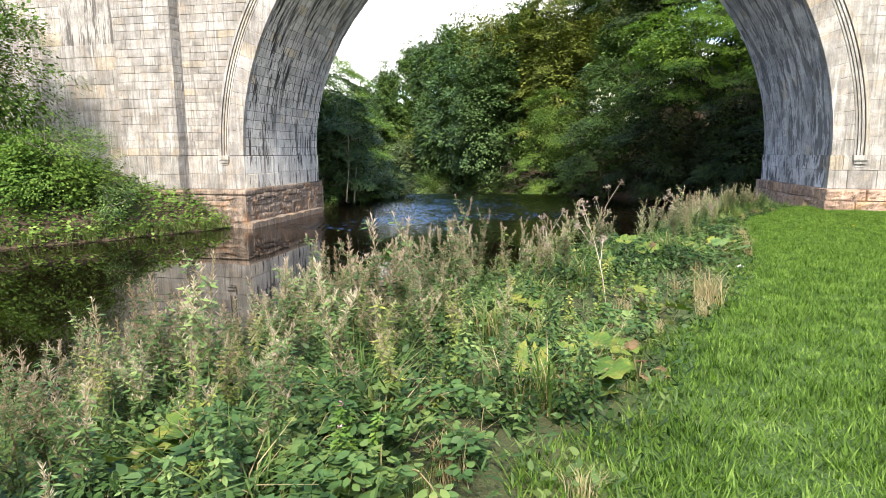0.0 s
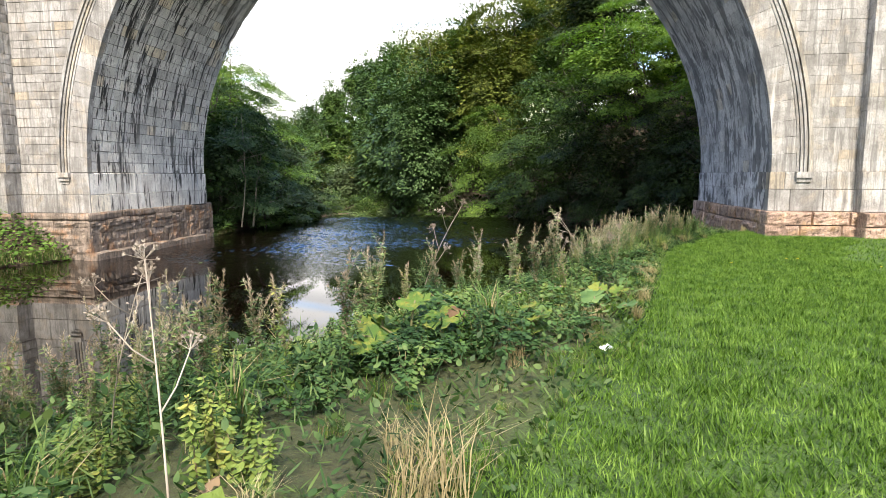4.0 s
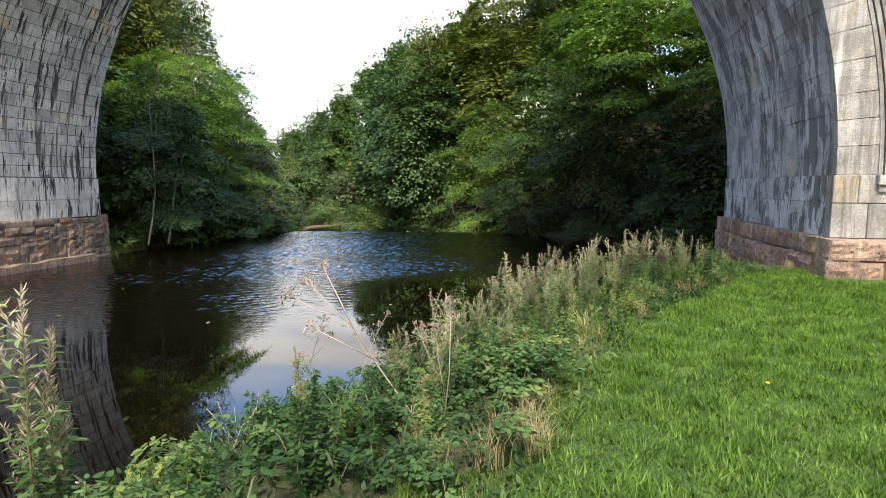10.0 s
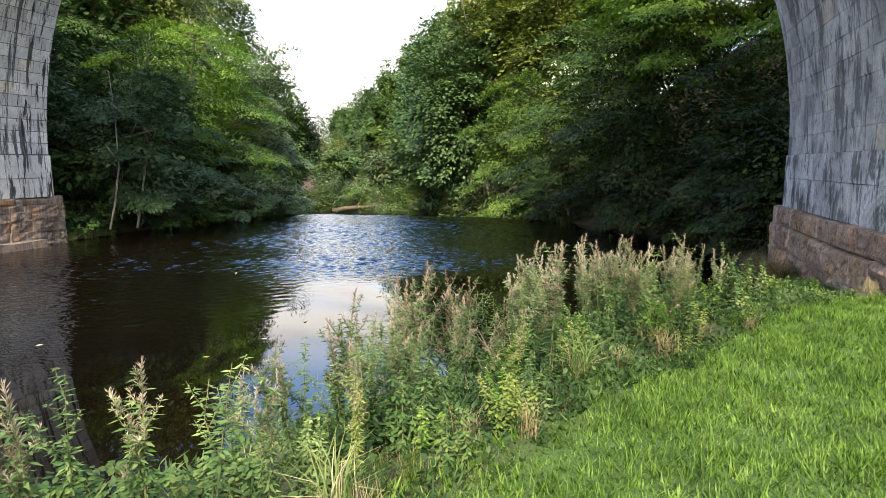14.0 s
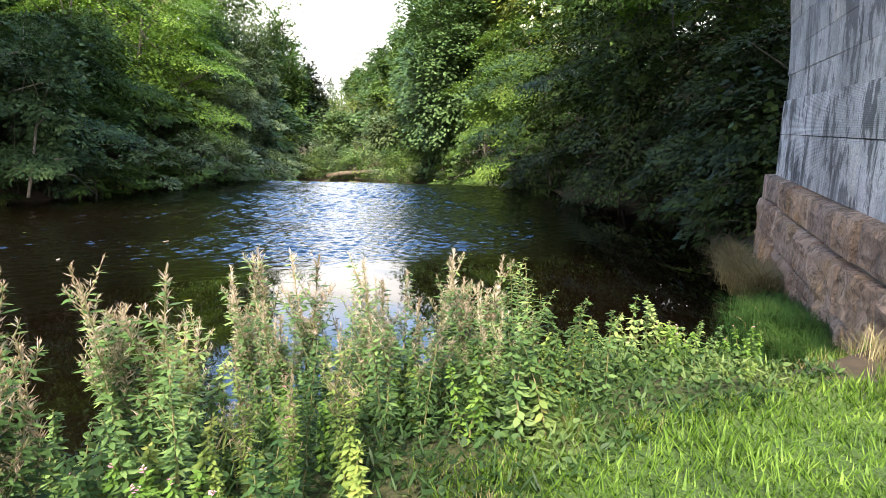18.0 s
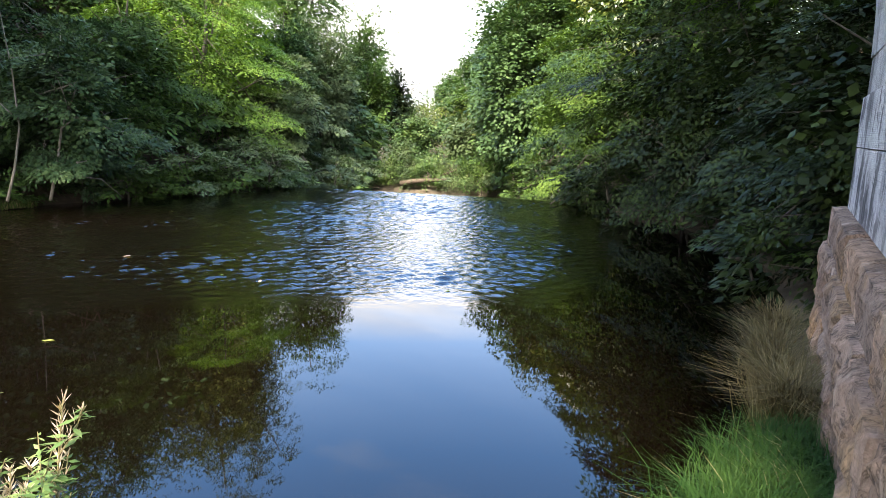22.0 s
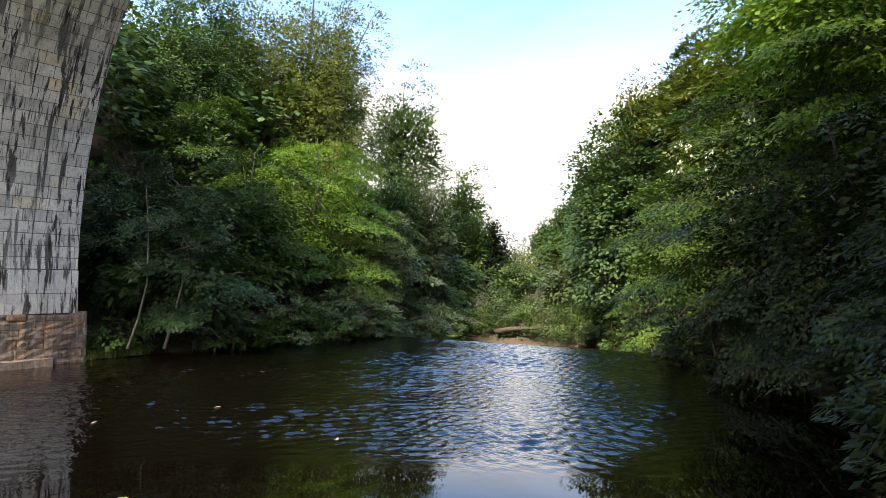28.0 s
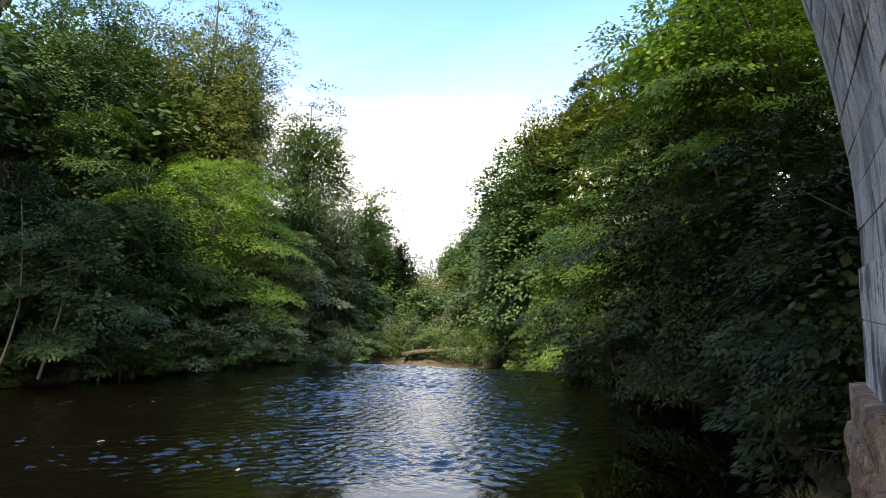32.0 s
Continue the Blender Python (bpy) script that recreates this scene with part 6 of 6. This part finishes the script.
def put_top(ob, height, x, y, top):
    """Set a plant so that its tip reaches a given height."""
    g = float(ground_height(x, y))
    spotted[id(ob)].append((x, y, g, (top - g) / height, True))


for ob, hh, x, y, top in ((DEAD[0], 1.45, -7.37, -10.05, 1.34), (DEAD[1], 1.2, -8.10, -14.97, 1.37), (DEAD[0], 1.45, -8.3, -14.7, 1.30), (DEAD[1], 1.2, -6.2, -7.0, 0.75), (DEAD[1], 1.2, -4.3, -2.7, 0.45), (DEAD[0], 1.45, -5.9, -6.5, 0.60), (NETTLE[1], 0.65, -5.51, -8.03, 0.50), (NETTLE[1], 0.65, -5.66, -7.95, 0.62), (NETTLE[1], 0.65, -5.34, -8.21, 0.38), (DRY[0], 0.9, -5.45, -5.65, 0.60), (DRY[1], 0.9, -5.60, -5.95, 0.58), (DRY[0], 0.9, -5.80, -6.4, 0.48), (DRY[1], 0.9, -4.15, -3.1, 0.35), (DRY[1], 0.9, -6.6, -7.6, 0.45)):
    put_top(ob, hh, x, y, top)
TALL = (1.30, 1.15, 1.30, 1.05, 1.2)
for pick, x, y, top in ((0, -4.66, -2.24, 0.76), (1, -4.75, -2.42, 0.72), (0, -4.83, -2.52, 0.72), (1, -4.66, -2.70, 0.72), (3, -4.95, -2.50, 0.64), (1, -5.05, -2.35, 0.58), (3, -5.22, -2.42, 0.50), (1, -5.43, -2.40, 0.44), (0, -4.55, -2.45, 0.66), (3, -4.60, -2.90, 0.62), (1, -4.89, -3.86, 0.57), (0, -4.03, 0.35, 0.68), (1, -3.94, 0.28, 0.60), (1, -3.74, 0.35, 0.58), (3, -3.62, 0.40, 0.50), (0, -4.18, 0.28, 0.54), (3, -4.36, 0.22, 0.48), (1, -3.36, 0.60, 0.48), (0, -3.14, 0.35, 0.57), (3, -3.28, 0.50, 0.46), (0, -5.50, -6.74, 0.88), (1, -5.40, -6.60, 0.76), (3, -5.62, -6.85, 0.66), (0, -6.15, -9.44, 1.37), (2, -6.20, -10.0, 1.17), (1, -6.68, -9.80, 1.06), (3, -6.37, -9.3, 1.10), (2, -6.75, -9.3, 0.95), (1, -7.4, -9.6, 0.72), (0, -8.06, -11.1, 1.20), (2, -7.78, -11.1, 1.10), (3, -8.3, -10.9, 0.92), (1, -5.27, -5.72, 0.63), (3, -4.63, -4.8, 0.40), (1, -5.1, -4.1, 0.55), (3, -5.5, -3.9, 0.42), (0, -4.7, -2.5, 0.64), (1, -4.87, -2.6, 0.60), (3, -4.87, -3.15, 0.45), (0, -4.44, -2.24, 0.70), (3, -4.6, -2.1, 0.62), (1, -4.02, -1.22, 0.79), (0, -4.1, -1.3, 0.68), (1, -3.67, -0.28, 0.55), (3, -3.5, -0.3, 0.57), (0, -3.19, -0.36, 0.63), (2, -3.02, -1.06, 0.82), (0, -3.60, -1.23, 0.96), (1, -3.45, -1.3, 0.84), (1, -3.23, -1.13, 0.87), (2, -2.60, -1.0, 0.92), (2, -2.68, -1.12, 0.80), (0, -2.30, -0.30, 0.74), (1, -2.52, 0.16, 0.59), (3, -2.1, 0.05, 0.66)):
    g = float(ground_height(x, y))
    spotted[id(HERB[pick])].append((x, y, g, (top - g) / TALL[pick], True))
for k in range(13):
    x = -3.3 + k * 0.19
    y = 0.33 + (x + 3.2) * 0.36
    for row in range(2):
        pick = pr.choice(((0, 0.75), (1, 0.65), (1, 0.65), (0, 0.75)))
        put_top(NETTLE[pick[0]], pick[1], x + pr.uniform(-0.1, 0.1), y - 0.38 * row + pr.uniform(-0.12, 0.12), pr.uniform(0.24, 0.44) - 0.10 * row)
for pick, hh, x, y, top in ((3, 1.05, -3.3, 0.35, 0.62), (0, 1.30, -3.0, 0.50, 0.60), (1, 1.15, -2.75, 0.60, 0.58), (3, 1.05, -2.55, 0.62, 0.55), (4, 1.2, -2.45, 0.85, 0.74), (1, 1.15, -2.9, 1.05, 0.52), (3, 1.05, -2.65, 1.09, 0.59), (1, 1.15, -2.59, 1.21, 0.47)):
    put_top(HERB[pick], hh, x, y, top)
put_top(NETTLE[0], 0.75, -1.62, 0.95, 0.52)
put_top(NETTLE[1], 0.65, -1.50, 0.90, 0.48)
put_top(NETTLE[0], 0.75, -1.75, 1.25, 0.33)
put_top(NETTLE[0], 0.75, -1.95, 1.2, 0.28)
put_top(NETTLE[0], 0.75, -2.55, 1.2, 0.36)
put_top(NETTLE[1], 0.65, -1.42, 1.35, 0.42)
put_top(NETTLE[1], 0.65, -1.15, 1.30, 0.26)
put_top(NETTLE[0], 0.75, -0.98, 1.25, 0.20)
strip(-22.0, 0.6, 0.76, 1.03, 6.0, TUFT[2:] * 4 + TUFT[1:2], 0.40, 0.75)
strip(-20.0, -6.0, 0.90, 1.02, 2.5, TUFT[1:] + TUFT[2:], 0.4, 0.65)
strip(-19.0, -12.0, 0.40, 0.88, 2.2, TUFT[:1] * 3 + TUFT[2:], 0.8, 1.1)
strip(-13.0, -9.0, 0.45, 0.85, 5.0, BRAM, 0.8, 1.05)
strip(-13.2, -8.3, 0.25, 0.86, 11.0, NETTLE[:1] * 2 + NETTLE[1:2] + NETTLE[3:], 0.65, 0.95)
strip(-22.0, 1.2, 0.25, 0.95, 4.0, TUFT[2:] * 3 + TUFT[:1], 0.6, 0.9)
for x, y in ((-0.55, 1.75), (-0.3, 1.7), (-0.62, 1.15), (-0.35, 0.95), (-0.75, 1.45), (-0.45, 1.5), (-0.9, 1.0), (-0.3, 1.3)):
    put_at(pr.choice(TUFT[1:]), x, y, pr.uniform(0.45, 0.7))
for ob in HERB + NETTLE + BUR + BRAM + TUFT + DEAD + DRY:
    scatter(ob, spotted[id(ob)], pr)

# the big forked hogweed that leans out over the water, and a lower one beside it
foot = (-5.40, -7.38, float(ground_height(-5.40, -7.38)) - 0.03)
rel = lambda *ps: [(x - foot[0], y - foot[1], z - foot[2]) for x, y, z in ps]
hogweed(152, rel(foot, (-5.49, -7.39, 0.17), (-5.66, -7.42, 0.42), (-5.85, -7.40, 0.68), (-5.94, -7.45, 0.79), (-6.07, -7.51, 0.95)), [rel((-5.85, -7.40, 0.68), (-5.95, -7.36, 0.84), (-6.07, -7.30, 1.01)), rel((-5.94, -7.45, 0.77), (-6.05, -7.50, 0.80), (-6.17, -7.55, 0.88)), rel((-5.70, -7.43, 0.49), (-5.88, -7.50, 0.60), (-6.02, -7.56, 0.69))], 0.0065, foot)
foot = (-5.22, -7.62, float(ground_height(-5.22, -7.62)) - 0.03)
hogweed(153, rel(foot, (-5.17, -7.64, 0.5), (-5.16, -7.66, 0.86)), [rel((-5.20, -7.63, 0.40), (-5.27, -7.68, 0.58), (-5.32, -7.71, 0.72)), rel((-5.20, -7.63, 0.36), (-5.24, -7.60, 0.54), (-5.26, -7.58, 0.68))], 0.0048, foot)
# sedge and soft grass at the foot of the pier
sedge = grass_tuft(145, 0.80, 620, M_SEDGE, "big drooping sedge tussock, half dry, beside the plinth", 0.11, 0.009, 1.0)
scatter(sedge, [(-0.40, 4.9, -0.68, 0.8), (-0.48, 5.6, -0.72, 0.95), (-0.55, 6.4, -0.8, 0.95), (-0.5, 7.2, -0.8, 0.9)], pr)
soft = grass_tuft(146, 0.36, 900, M_MOUND, "soft deep green grass mound beside the plinth", 0.15, 0.006, 1.1, 0.02)
scatter(soft, [(-0.40, 2.4, -0.48, 1.0), (-0.62, 2.6, -0.52, 1.0), (-0.76, 2.5, -0.62, 0.95), (-0.50, 2.9, -0.46, 1.05), (-0.34, 2.9, -0.46, 1.0), (-0.60, 3.2, -0.56, 1.0), (-0.40, 3.35, -0.5, 1.0), (-0.34, 3.8, -0.56, 0.95), (-0.5, 3.9, -0.66, 0.95), (-0.34, 4.3, -0.6, 0.9), (-0.3, 2.1, -0.42, 0.7)], pr)


def build_litter_layer():
    """Ground-hugging leaves that hide the soil of the bank."""
    r = np.random.default_rng(77)
    n = 96000
    y = np.where(r.random(n) < 0.72, r.uniform(-23, 2.2, n), r.uniform(-4, 2.2, n))
    s = r.uniform(0.02, 1.04, n)
    a, b = along(SHORE_R, y), along(LAWN, y)
    x = a + (b - a) * s
    clear = ~((x > -1.0) & (y > 1.0))
    x, y, s = x[clear], y[clear], s[clear]
    n = len(x)
    z = ground_height(x, y) + r.random(n) ** 1.5 * np.interp(y, (-13, -10), (0.5, 0.28)) * np.clip((1.08 - s) * 3, 0.15, 1)
    az = r.uniform(0, 2 * np.pi, n)
    axis = unit(np.stack([np.cos(az), np.sin(az), r.uniform(0.0, 1.6, n)], 1))
    nrm = unit(np.tile([0, 0, 1.0], (n, 1)) + r.normal(size=(n, 3)) * 0.6)
    L = r.uniform(0.028, 0.062, n) * np.interp(y, (-8, -3), (1.0, 0.8))
    narrow = r.random(n) < 0.55
    L = np.where(narrow, L * 1.9, L * 1.1)
    wide = np.where(narrow, r.uniform(0.07, 0.16, n), r.uniform(0.40, 0.70, n))
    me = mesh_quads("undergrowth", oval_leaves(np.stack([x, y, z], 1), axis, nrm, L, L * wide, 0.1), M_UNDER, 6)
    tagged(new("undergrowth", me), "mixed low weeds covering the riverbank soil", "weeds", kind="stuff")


build_litter_layer()


def build_far_bank_layer():
    """Weeds and trailing ivy over the bank in front of the wing wall."""
    r = np.random.default_rng(79)
    n = 16000
    y = r.uniform(-14, 0.0, n)
    x = along(SHORE_L, y) - r.random(n) ** 1.3 * 6.0
    z = ground_height(x, y) + r.random(n) ** 1.4 * 0.55
    az = r.uniform(0, 2 * np.pi, n)
    axis = unit(np.stack([np.cos(az), np.sin(az), r.uniform(-0.4, 0.6, n)], 1))
    nrm = unit(np.tile([0.2, -0.3, 1.0], (n, 1)) + r.normal(size=(n, 3)) * 0.5)
    L = r.uniform(0.08, 0.2, n)
    me = mesh_quads("bank_weeds", leaves(np.stack([x, y, z], 1), axis, nrm, L, L * r.uniform(0.3, 0.8, n), 0.1), M_LEAF_IVY)
    tagged(new("bank_weeds", me), "light green weeds covering the bank below the wall", "weeds", kind="stuff")


build_far_bank_layer()


def build_lawn():
    r = np.random.default_rng(78)
    out = []
    for n, width, h, w in ((250000, 3.8, 0.052, 0.0085), (70000, 9.0, 0.055, 0.017)):
        y = r.uniform(-23, 1.75, n)
        d = r.random(n) ** 0.9 * width
        x = along(LAWN, y) - 0.15 + d + 0.2 * np.sin(y * 3.1)
        keep = ~((y > -0.4) & (x > -0.25)) & (np.hypot((x - BARE[0]) / 0.55, (y - BARE[1]) / 0.4) > 0.9)
        x, y = x[keep], y[keep]
        m = len(x)
        clump = 0.6 + 0.9 * np.clip(np.sin(x * 5.3 + np.sin(y * 4.1) * 1.7) * np.sin(y * 6.7 + np.cos(x * 3.3)) * 0.5 + 0.5, 0, 1)
        H = h * clump * r.uniform(0.5, 1.5, m)
        a = r.uniform(0, 2 * np.pi, m)
        base = np.stack([x, y, ground_height(x, y) - 0.004], 1)
        side = np.stack([-np.sin(a), np.cos(a), np.zeros(m)], 1) * (w * 0.5)
        lean = r.uniform(0.3, 1.5, m)
        tip = base + np.stack([np.cos(a) * H * lean, np.sin(a) * H * lean, H], 1)
        out.append(np.stack([base - side, base + side, tip], 1).reshape(-1, 3))
    me = mesh_quads("lawn_grass", np.concatenate(out), M_GRASS, 3)
    tagged(new("lawn_grass", me), "short lush green mown lawn grass", "grass", kind="stuff")


build_lawn()
# left bank before the arch: ivy-clad thicket, overhanging elder, sedge by the water
T("bush", "dense light green thicket climbing the wing wall", (-26.5, -3.5), (-26.2, -3.6), 3.4, -0.8, 2.6, M_LEAF_IVY, 81, 420, 40, 0.10, 0.5, 30, group="left bank thicket", category="bush", flat=0.2)
T("bush", "tall dark green thicket with layered leaves by the wall", (-30.0, -3.0), (-28.8, -3.6), 9.8, -0.2, 3.2, M_LEAF_IVY, 82, 800, 44, 0.12, 0.7, 40, group="left bank thicket", category="bush", flat=0.1)
T("bush", "light green bush trailing over the water's edge", (-24.8, -2.4), (-24.6, -2.6), 1.2, -0.9, 1.6, M_LEAF_WEED, 83, 220, 36, 0.09, 0.45, 20, group="left bank thicket", category="bush", flat=0.2)
T("bush", "light green bush trailing over the water's edge", (-28.2, -8.0), (-27.6, -8.0), 2.0, -0.9, 2.0, M_LEAF_IVY, 84, 240, 36, 0.10, 0.5, 20, group="left bank thicket", category="bush", flat=0.2)
edge_grass = grass_tuft(147, 0.6, 160, M_RUSH, "coarse sedge hanging over the far water's edge", 0.16, 0.012, 1.0)
scatter(edge_grass, [(float(along(SHORE_L, -0.3 - k * 0.45)) - 0.15 - 0.2 * (k % 3), -0.55 - k * 0.42, WATER + 0.08, 0.9 + 0.1 * (k % 3)) for k in range(18)], pr)
scatter(copy_thing(edge_grass, Matrix.Identity(4)), [(-21.0 - 0.1 * (k % 2), 7.7 + 0.35 * k, WATER + 0.05, 0.8) for k in range(6)], pr)


# the islet below the weir: shingle, weeds, drift logs
def build_islet():
    v, f = [], []
    nx, ny = 26, 10
    for j in range(ny + 1):
        for i in range(nx + 1):
            u, w = i / nx * 2 - 1, j / ny * 2 - 1
            e = max(0.0, 1 - u * u - w * w)
            v.append((-31 + 10.0 * u + 1.5 * w, 46.9 + 3.6 * w + 1.5 * u, LOWER - 0.1 + 1.3 * e ** 0.6 + 0.12 * math.sin(i * 2.1 + j * 1.3)))
    for j in range(ny):
        for i in range(nx):
            a = j * (nx + 1) + i
            f.append((a, a + 1, a + nx + 2, a + nx + 1))
    return tagged(new("islet", mesh_from("islet", v, f, M_SHINGLE, True)), "low shingle islet overgrown with weeds", "ground", kind="structure")


build_islet()
scrub = []
for k in range(13):
    scrub.append(T("bush", "low pale weeds and willow sprouts on the islet", (-39.5 + k * 1.45, 43.4 + 0.24 * k), (-39.5 + k * 1.45, 43.4 + 0.24 * k), -1.3 + 0.45 * (k % 3), -3.7, 1.7, (M_LEAF_ASH, M_LEAF_WEED, M_RUSH)[k % 3], 190 + k, 90, 30, 0.16, 0.5, 14, group="islet scrub", category="bush", flat=0.3, limbs=3, trunk_r=0.03))
for k in range(30):
    u, w = spots.uniform(-0.92, 0.92), spots.uniform(-0.75, 0.1)
    e = max(0.0, 1 - u * u - w * w)
    sz = spots.uniform(0.38, 0.62)
    copy_thing(scrub[spots.randrange(13)], Matrix.Translation((-31 + 10.0 * u + 1.5 * w, 46.9 + 3.6 * w + 1.5 * u, LOWER - 0.2 + 1.3 * e ** 0.6)) @ Matrix.Rotation(spots.uniform(0, 6.28), 4, "Z") @ Matrix.Diagonal((sz, sz, sz * 0.9, 1)))
T("bush", "pale green willow scrub on the islet", (-33.0, 47.0), (-33.0, 47.0), 0.6, -3.3, 2.6, M_LEAF_ASH, 91, 200, 32, 0.20, 0.6, 22, group="islet scrub", category="bush", flat=0.25, limbs=6, trunk_r=0.05)
T("bush", "pale green willow scrub on the islet", (-29.0, 47.5), (-29.0, 47.5), 0.2, -3.3, 2.6, M_LEAF_WEED, 92, 200, 32, 0.20, 0.6, 22, group="islet scrub", category="bush", flat=0.25, limbs=6, trunk_r=0.05)
T("bush", "dark scrub at the end of the islet", (-25.2, 48.5), (-25.2, 48.5), 0.8, -3.3, 2.2, M_LEAF_BEECH, 93, 170, 32, 0.20, 0.6, 20, group="islet scrub", category="bush", flat=0.25, limbs=6, trunk_r=0.05)
T("bush", "rounded willow bush behind the islet", (-30.5, 56.0), (-30.5, 56.0), 4.6, -3.0, 3.2, M_LEAF_ASH, 94, 240, 32, 0.25, 0.8, 24, group="islet scrub", category="bush", flat=0.25, trunk_r=0.07)
T("bush", "rounded willow bush behind the islet", (-36.0, 55.0), (-36.0, 55.0), 4.0, -3.0, 3.4, M_LEAF_WEED, 95, 240, 32, 0.25, 0.8, 24, group="islet scrub", category="bush", flat=0.25, trunk_r=0.07)


def drift_log(label, a, b, w):
    ob = thing("drift_log", label, "log", "drift logs", at=a)
    d = Vector(b) - Vector(a)
    pts = [d * s + Vector((0, 0, 0.08 * math.sin(s * 5))) for s in (0, 0.3, 0.6, 0.85, 1.0)]
    child("log", mesh_from("log", *tube(pts, [w, w * 0.95, w * 0.8, w * 0.6, w * 0.35], 8), M_DEADWOOD, True), ob)
    child("branch_stub", mesh_from("branch_stub", *tube([d * 0.55, d * 0.55 + Vector((0.3, 0.1, 0.55))], [w * 0.4, w * 0.15], 6), M_DEADWOOD, True), ob)


drift_log("long dead log lying on the islet's shingle", (-30.5, 43.8, -3.0), (-26.2, 44.6, -2.4), 0.22)
drift_log("dead branch lying along the islet's edge", (-36.0, 43.2, -3.5), (-32.0, 43.0, -3.4), 0.14)
drift_log("bleached branch tilted out of the weeds", (-28.5, 45.5, -2.9), (-26.0, 46.0, -1.6), 0.13)

# small things in the grass
for k, (x, y) in enumerate(((-1.81, -5.48), (-1.6, -5.44), (-3.07, -6.41), (-0.8, -6.6), (0.3, -5.0))):
    d = thing("dandelion", "small yellow dandelion in the lawn", "flower", "lawn flowers", at=(x, y, float(ground_height(x, y))))
    child("stem", mesh_from("stem", *tube([(0, 0, 0), (0.004, 0, 0.045), (0.002, 0.003, 0.09)], [0.0025, 0.002, 0.002], 5), M_STEM), d)
    r = np.random.default_rng(400 + k)
    a = r.uniform(0, 6.28, 40)
    child("flower", mesh_quads("flower", leaves(np.tile([0.002, 0.003, 0.09], (40, 1)), unit(np.stack([np.cos(a), np.sin(a), r.uniform(0, 0.8, 40)], 1)), r.normal(size=(40, 3)), np.full(40, 0.019), np.full(40, 0.005), 0), M_YELLOWPETAL), d)


def blossom_on(centre, n, spread, seed):
    r = np.random.default_rng(seed)
    c = np.array(centre) + r.normal(size=(n, 3)) * spread
    ob = thing("blossom_spray", "pale whitish leaf sprays among the beech boughs", "leaves", "pale sprays", at=centre)
    me = mesh_quads("pale_leaf", spray_leaves(r, c - np.array(centre), unit(r.normal(size=(n, 3))), 9, 0.16, 0.10, 0.2, 0.3, 0.6), M_WHITEPETAL)
    tagged(child("pale_leaf", me, ob), kind="stuff")


blossom_on((-6.2, 20.0, 5.3), 12, 0.5, 501)
blossom_on((-4.8, 19.0, 4.2), 9, 0.5, 502)
blossom_on((-4.2, 18.6, 6.4), 8, 0.6, 503)

# a crumpled scrap of paper at the lawn's edge
def paper_scrap(x, y, size, seed):
    r = np.random.default_rng(seed)
    n = 7
    v = [((i / n - 0.5) * size, (j / n - 0.5) * size * 0.7, 0.012 + 0.022 * abs(math.sin(i * 1.9 + seed) * math.cos(j * 1.3)) + 0.006 * r.random()) for j in range(n + 1) for i in range(n + 1)]
    f = [(j * (n + 1) + i, j * (n + 1) + i + 1, (j + 1) * (n + 1) + i + 1, (j + 1) * (n + 1) + i) for j in range(n) for i in range(n)]
    ob = tagged(new("paper_scrap", mesh_from("paper_scrap", v, f, M_PAPER)), "crumpled white paper scrap in the lawn grass", "litter")
    ob.location = (x, y, float(ground_height(x, y)) + 0.02)
    ob.rotation_euler = (0.1, -0.08, 0.7)


paper_scrap(-5.92, -12.52, 0.10, 3)

# leaves afloat on the pool
fr = random.Random(44)
for k in range(22):
    x, y = fr.uniform(-18, -2.5), fr.uniform(-1.5, 14)
    if x > float(along(SHORE_R, y)) - 0.6:
        continue
    s = fr.uniform(0.04, 0.07)
    lv = [(-s, 0, 0), (-0.3 * s, 0.45 * s, 0.006), (0.5 * s, 0.35 * s, 0.004), (s, 0, 0.012), (0.5 * s, -0.35 * s, 0.004), (-0.3 * s, -0.45 * s, 0.006)]
    me = mesh_from("fallen_leaf", lv + [(a, b, c - 0.003) for a, b, c in lv], [(5, 4, 3, 2, 1, 0), (6, 7, 8, 9, 10, 11)] + [(i, (i + 1) % 6, 6 + (i + 1) % 6, 6 + i) for i in range(6)], M_LEAF_WEED2 if k % 3 else M_SEED)
    ob = tagged(new("fallen_leaf", me), "small yellow fallen leaf afloat on the pool", "leaf", "floating leaves")
    ob.location = (x, y, WATER + 0.004)
    ob.rotation_euler = (0, 0, fr.uniform(0, 6.28))
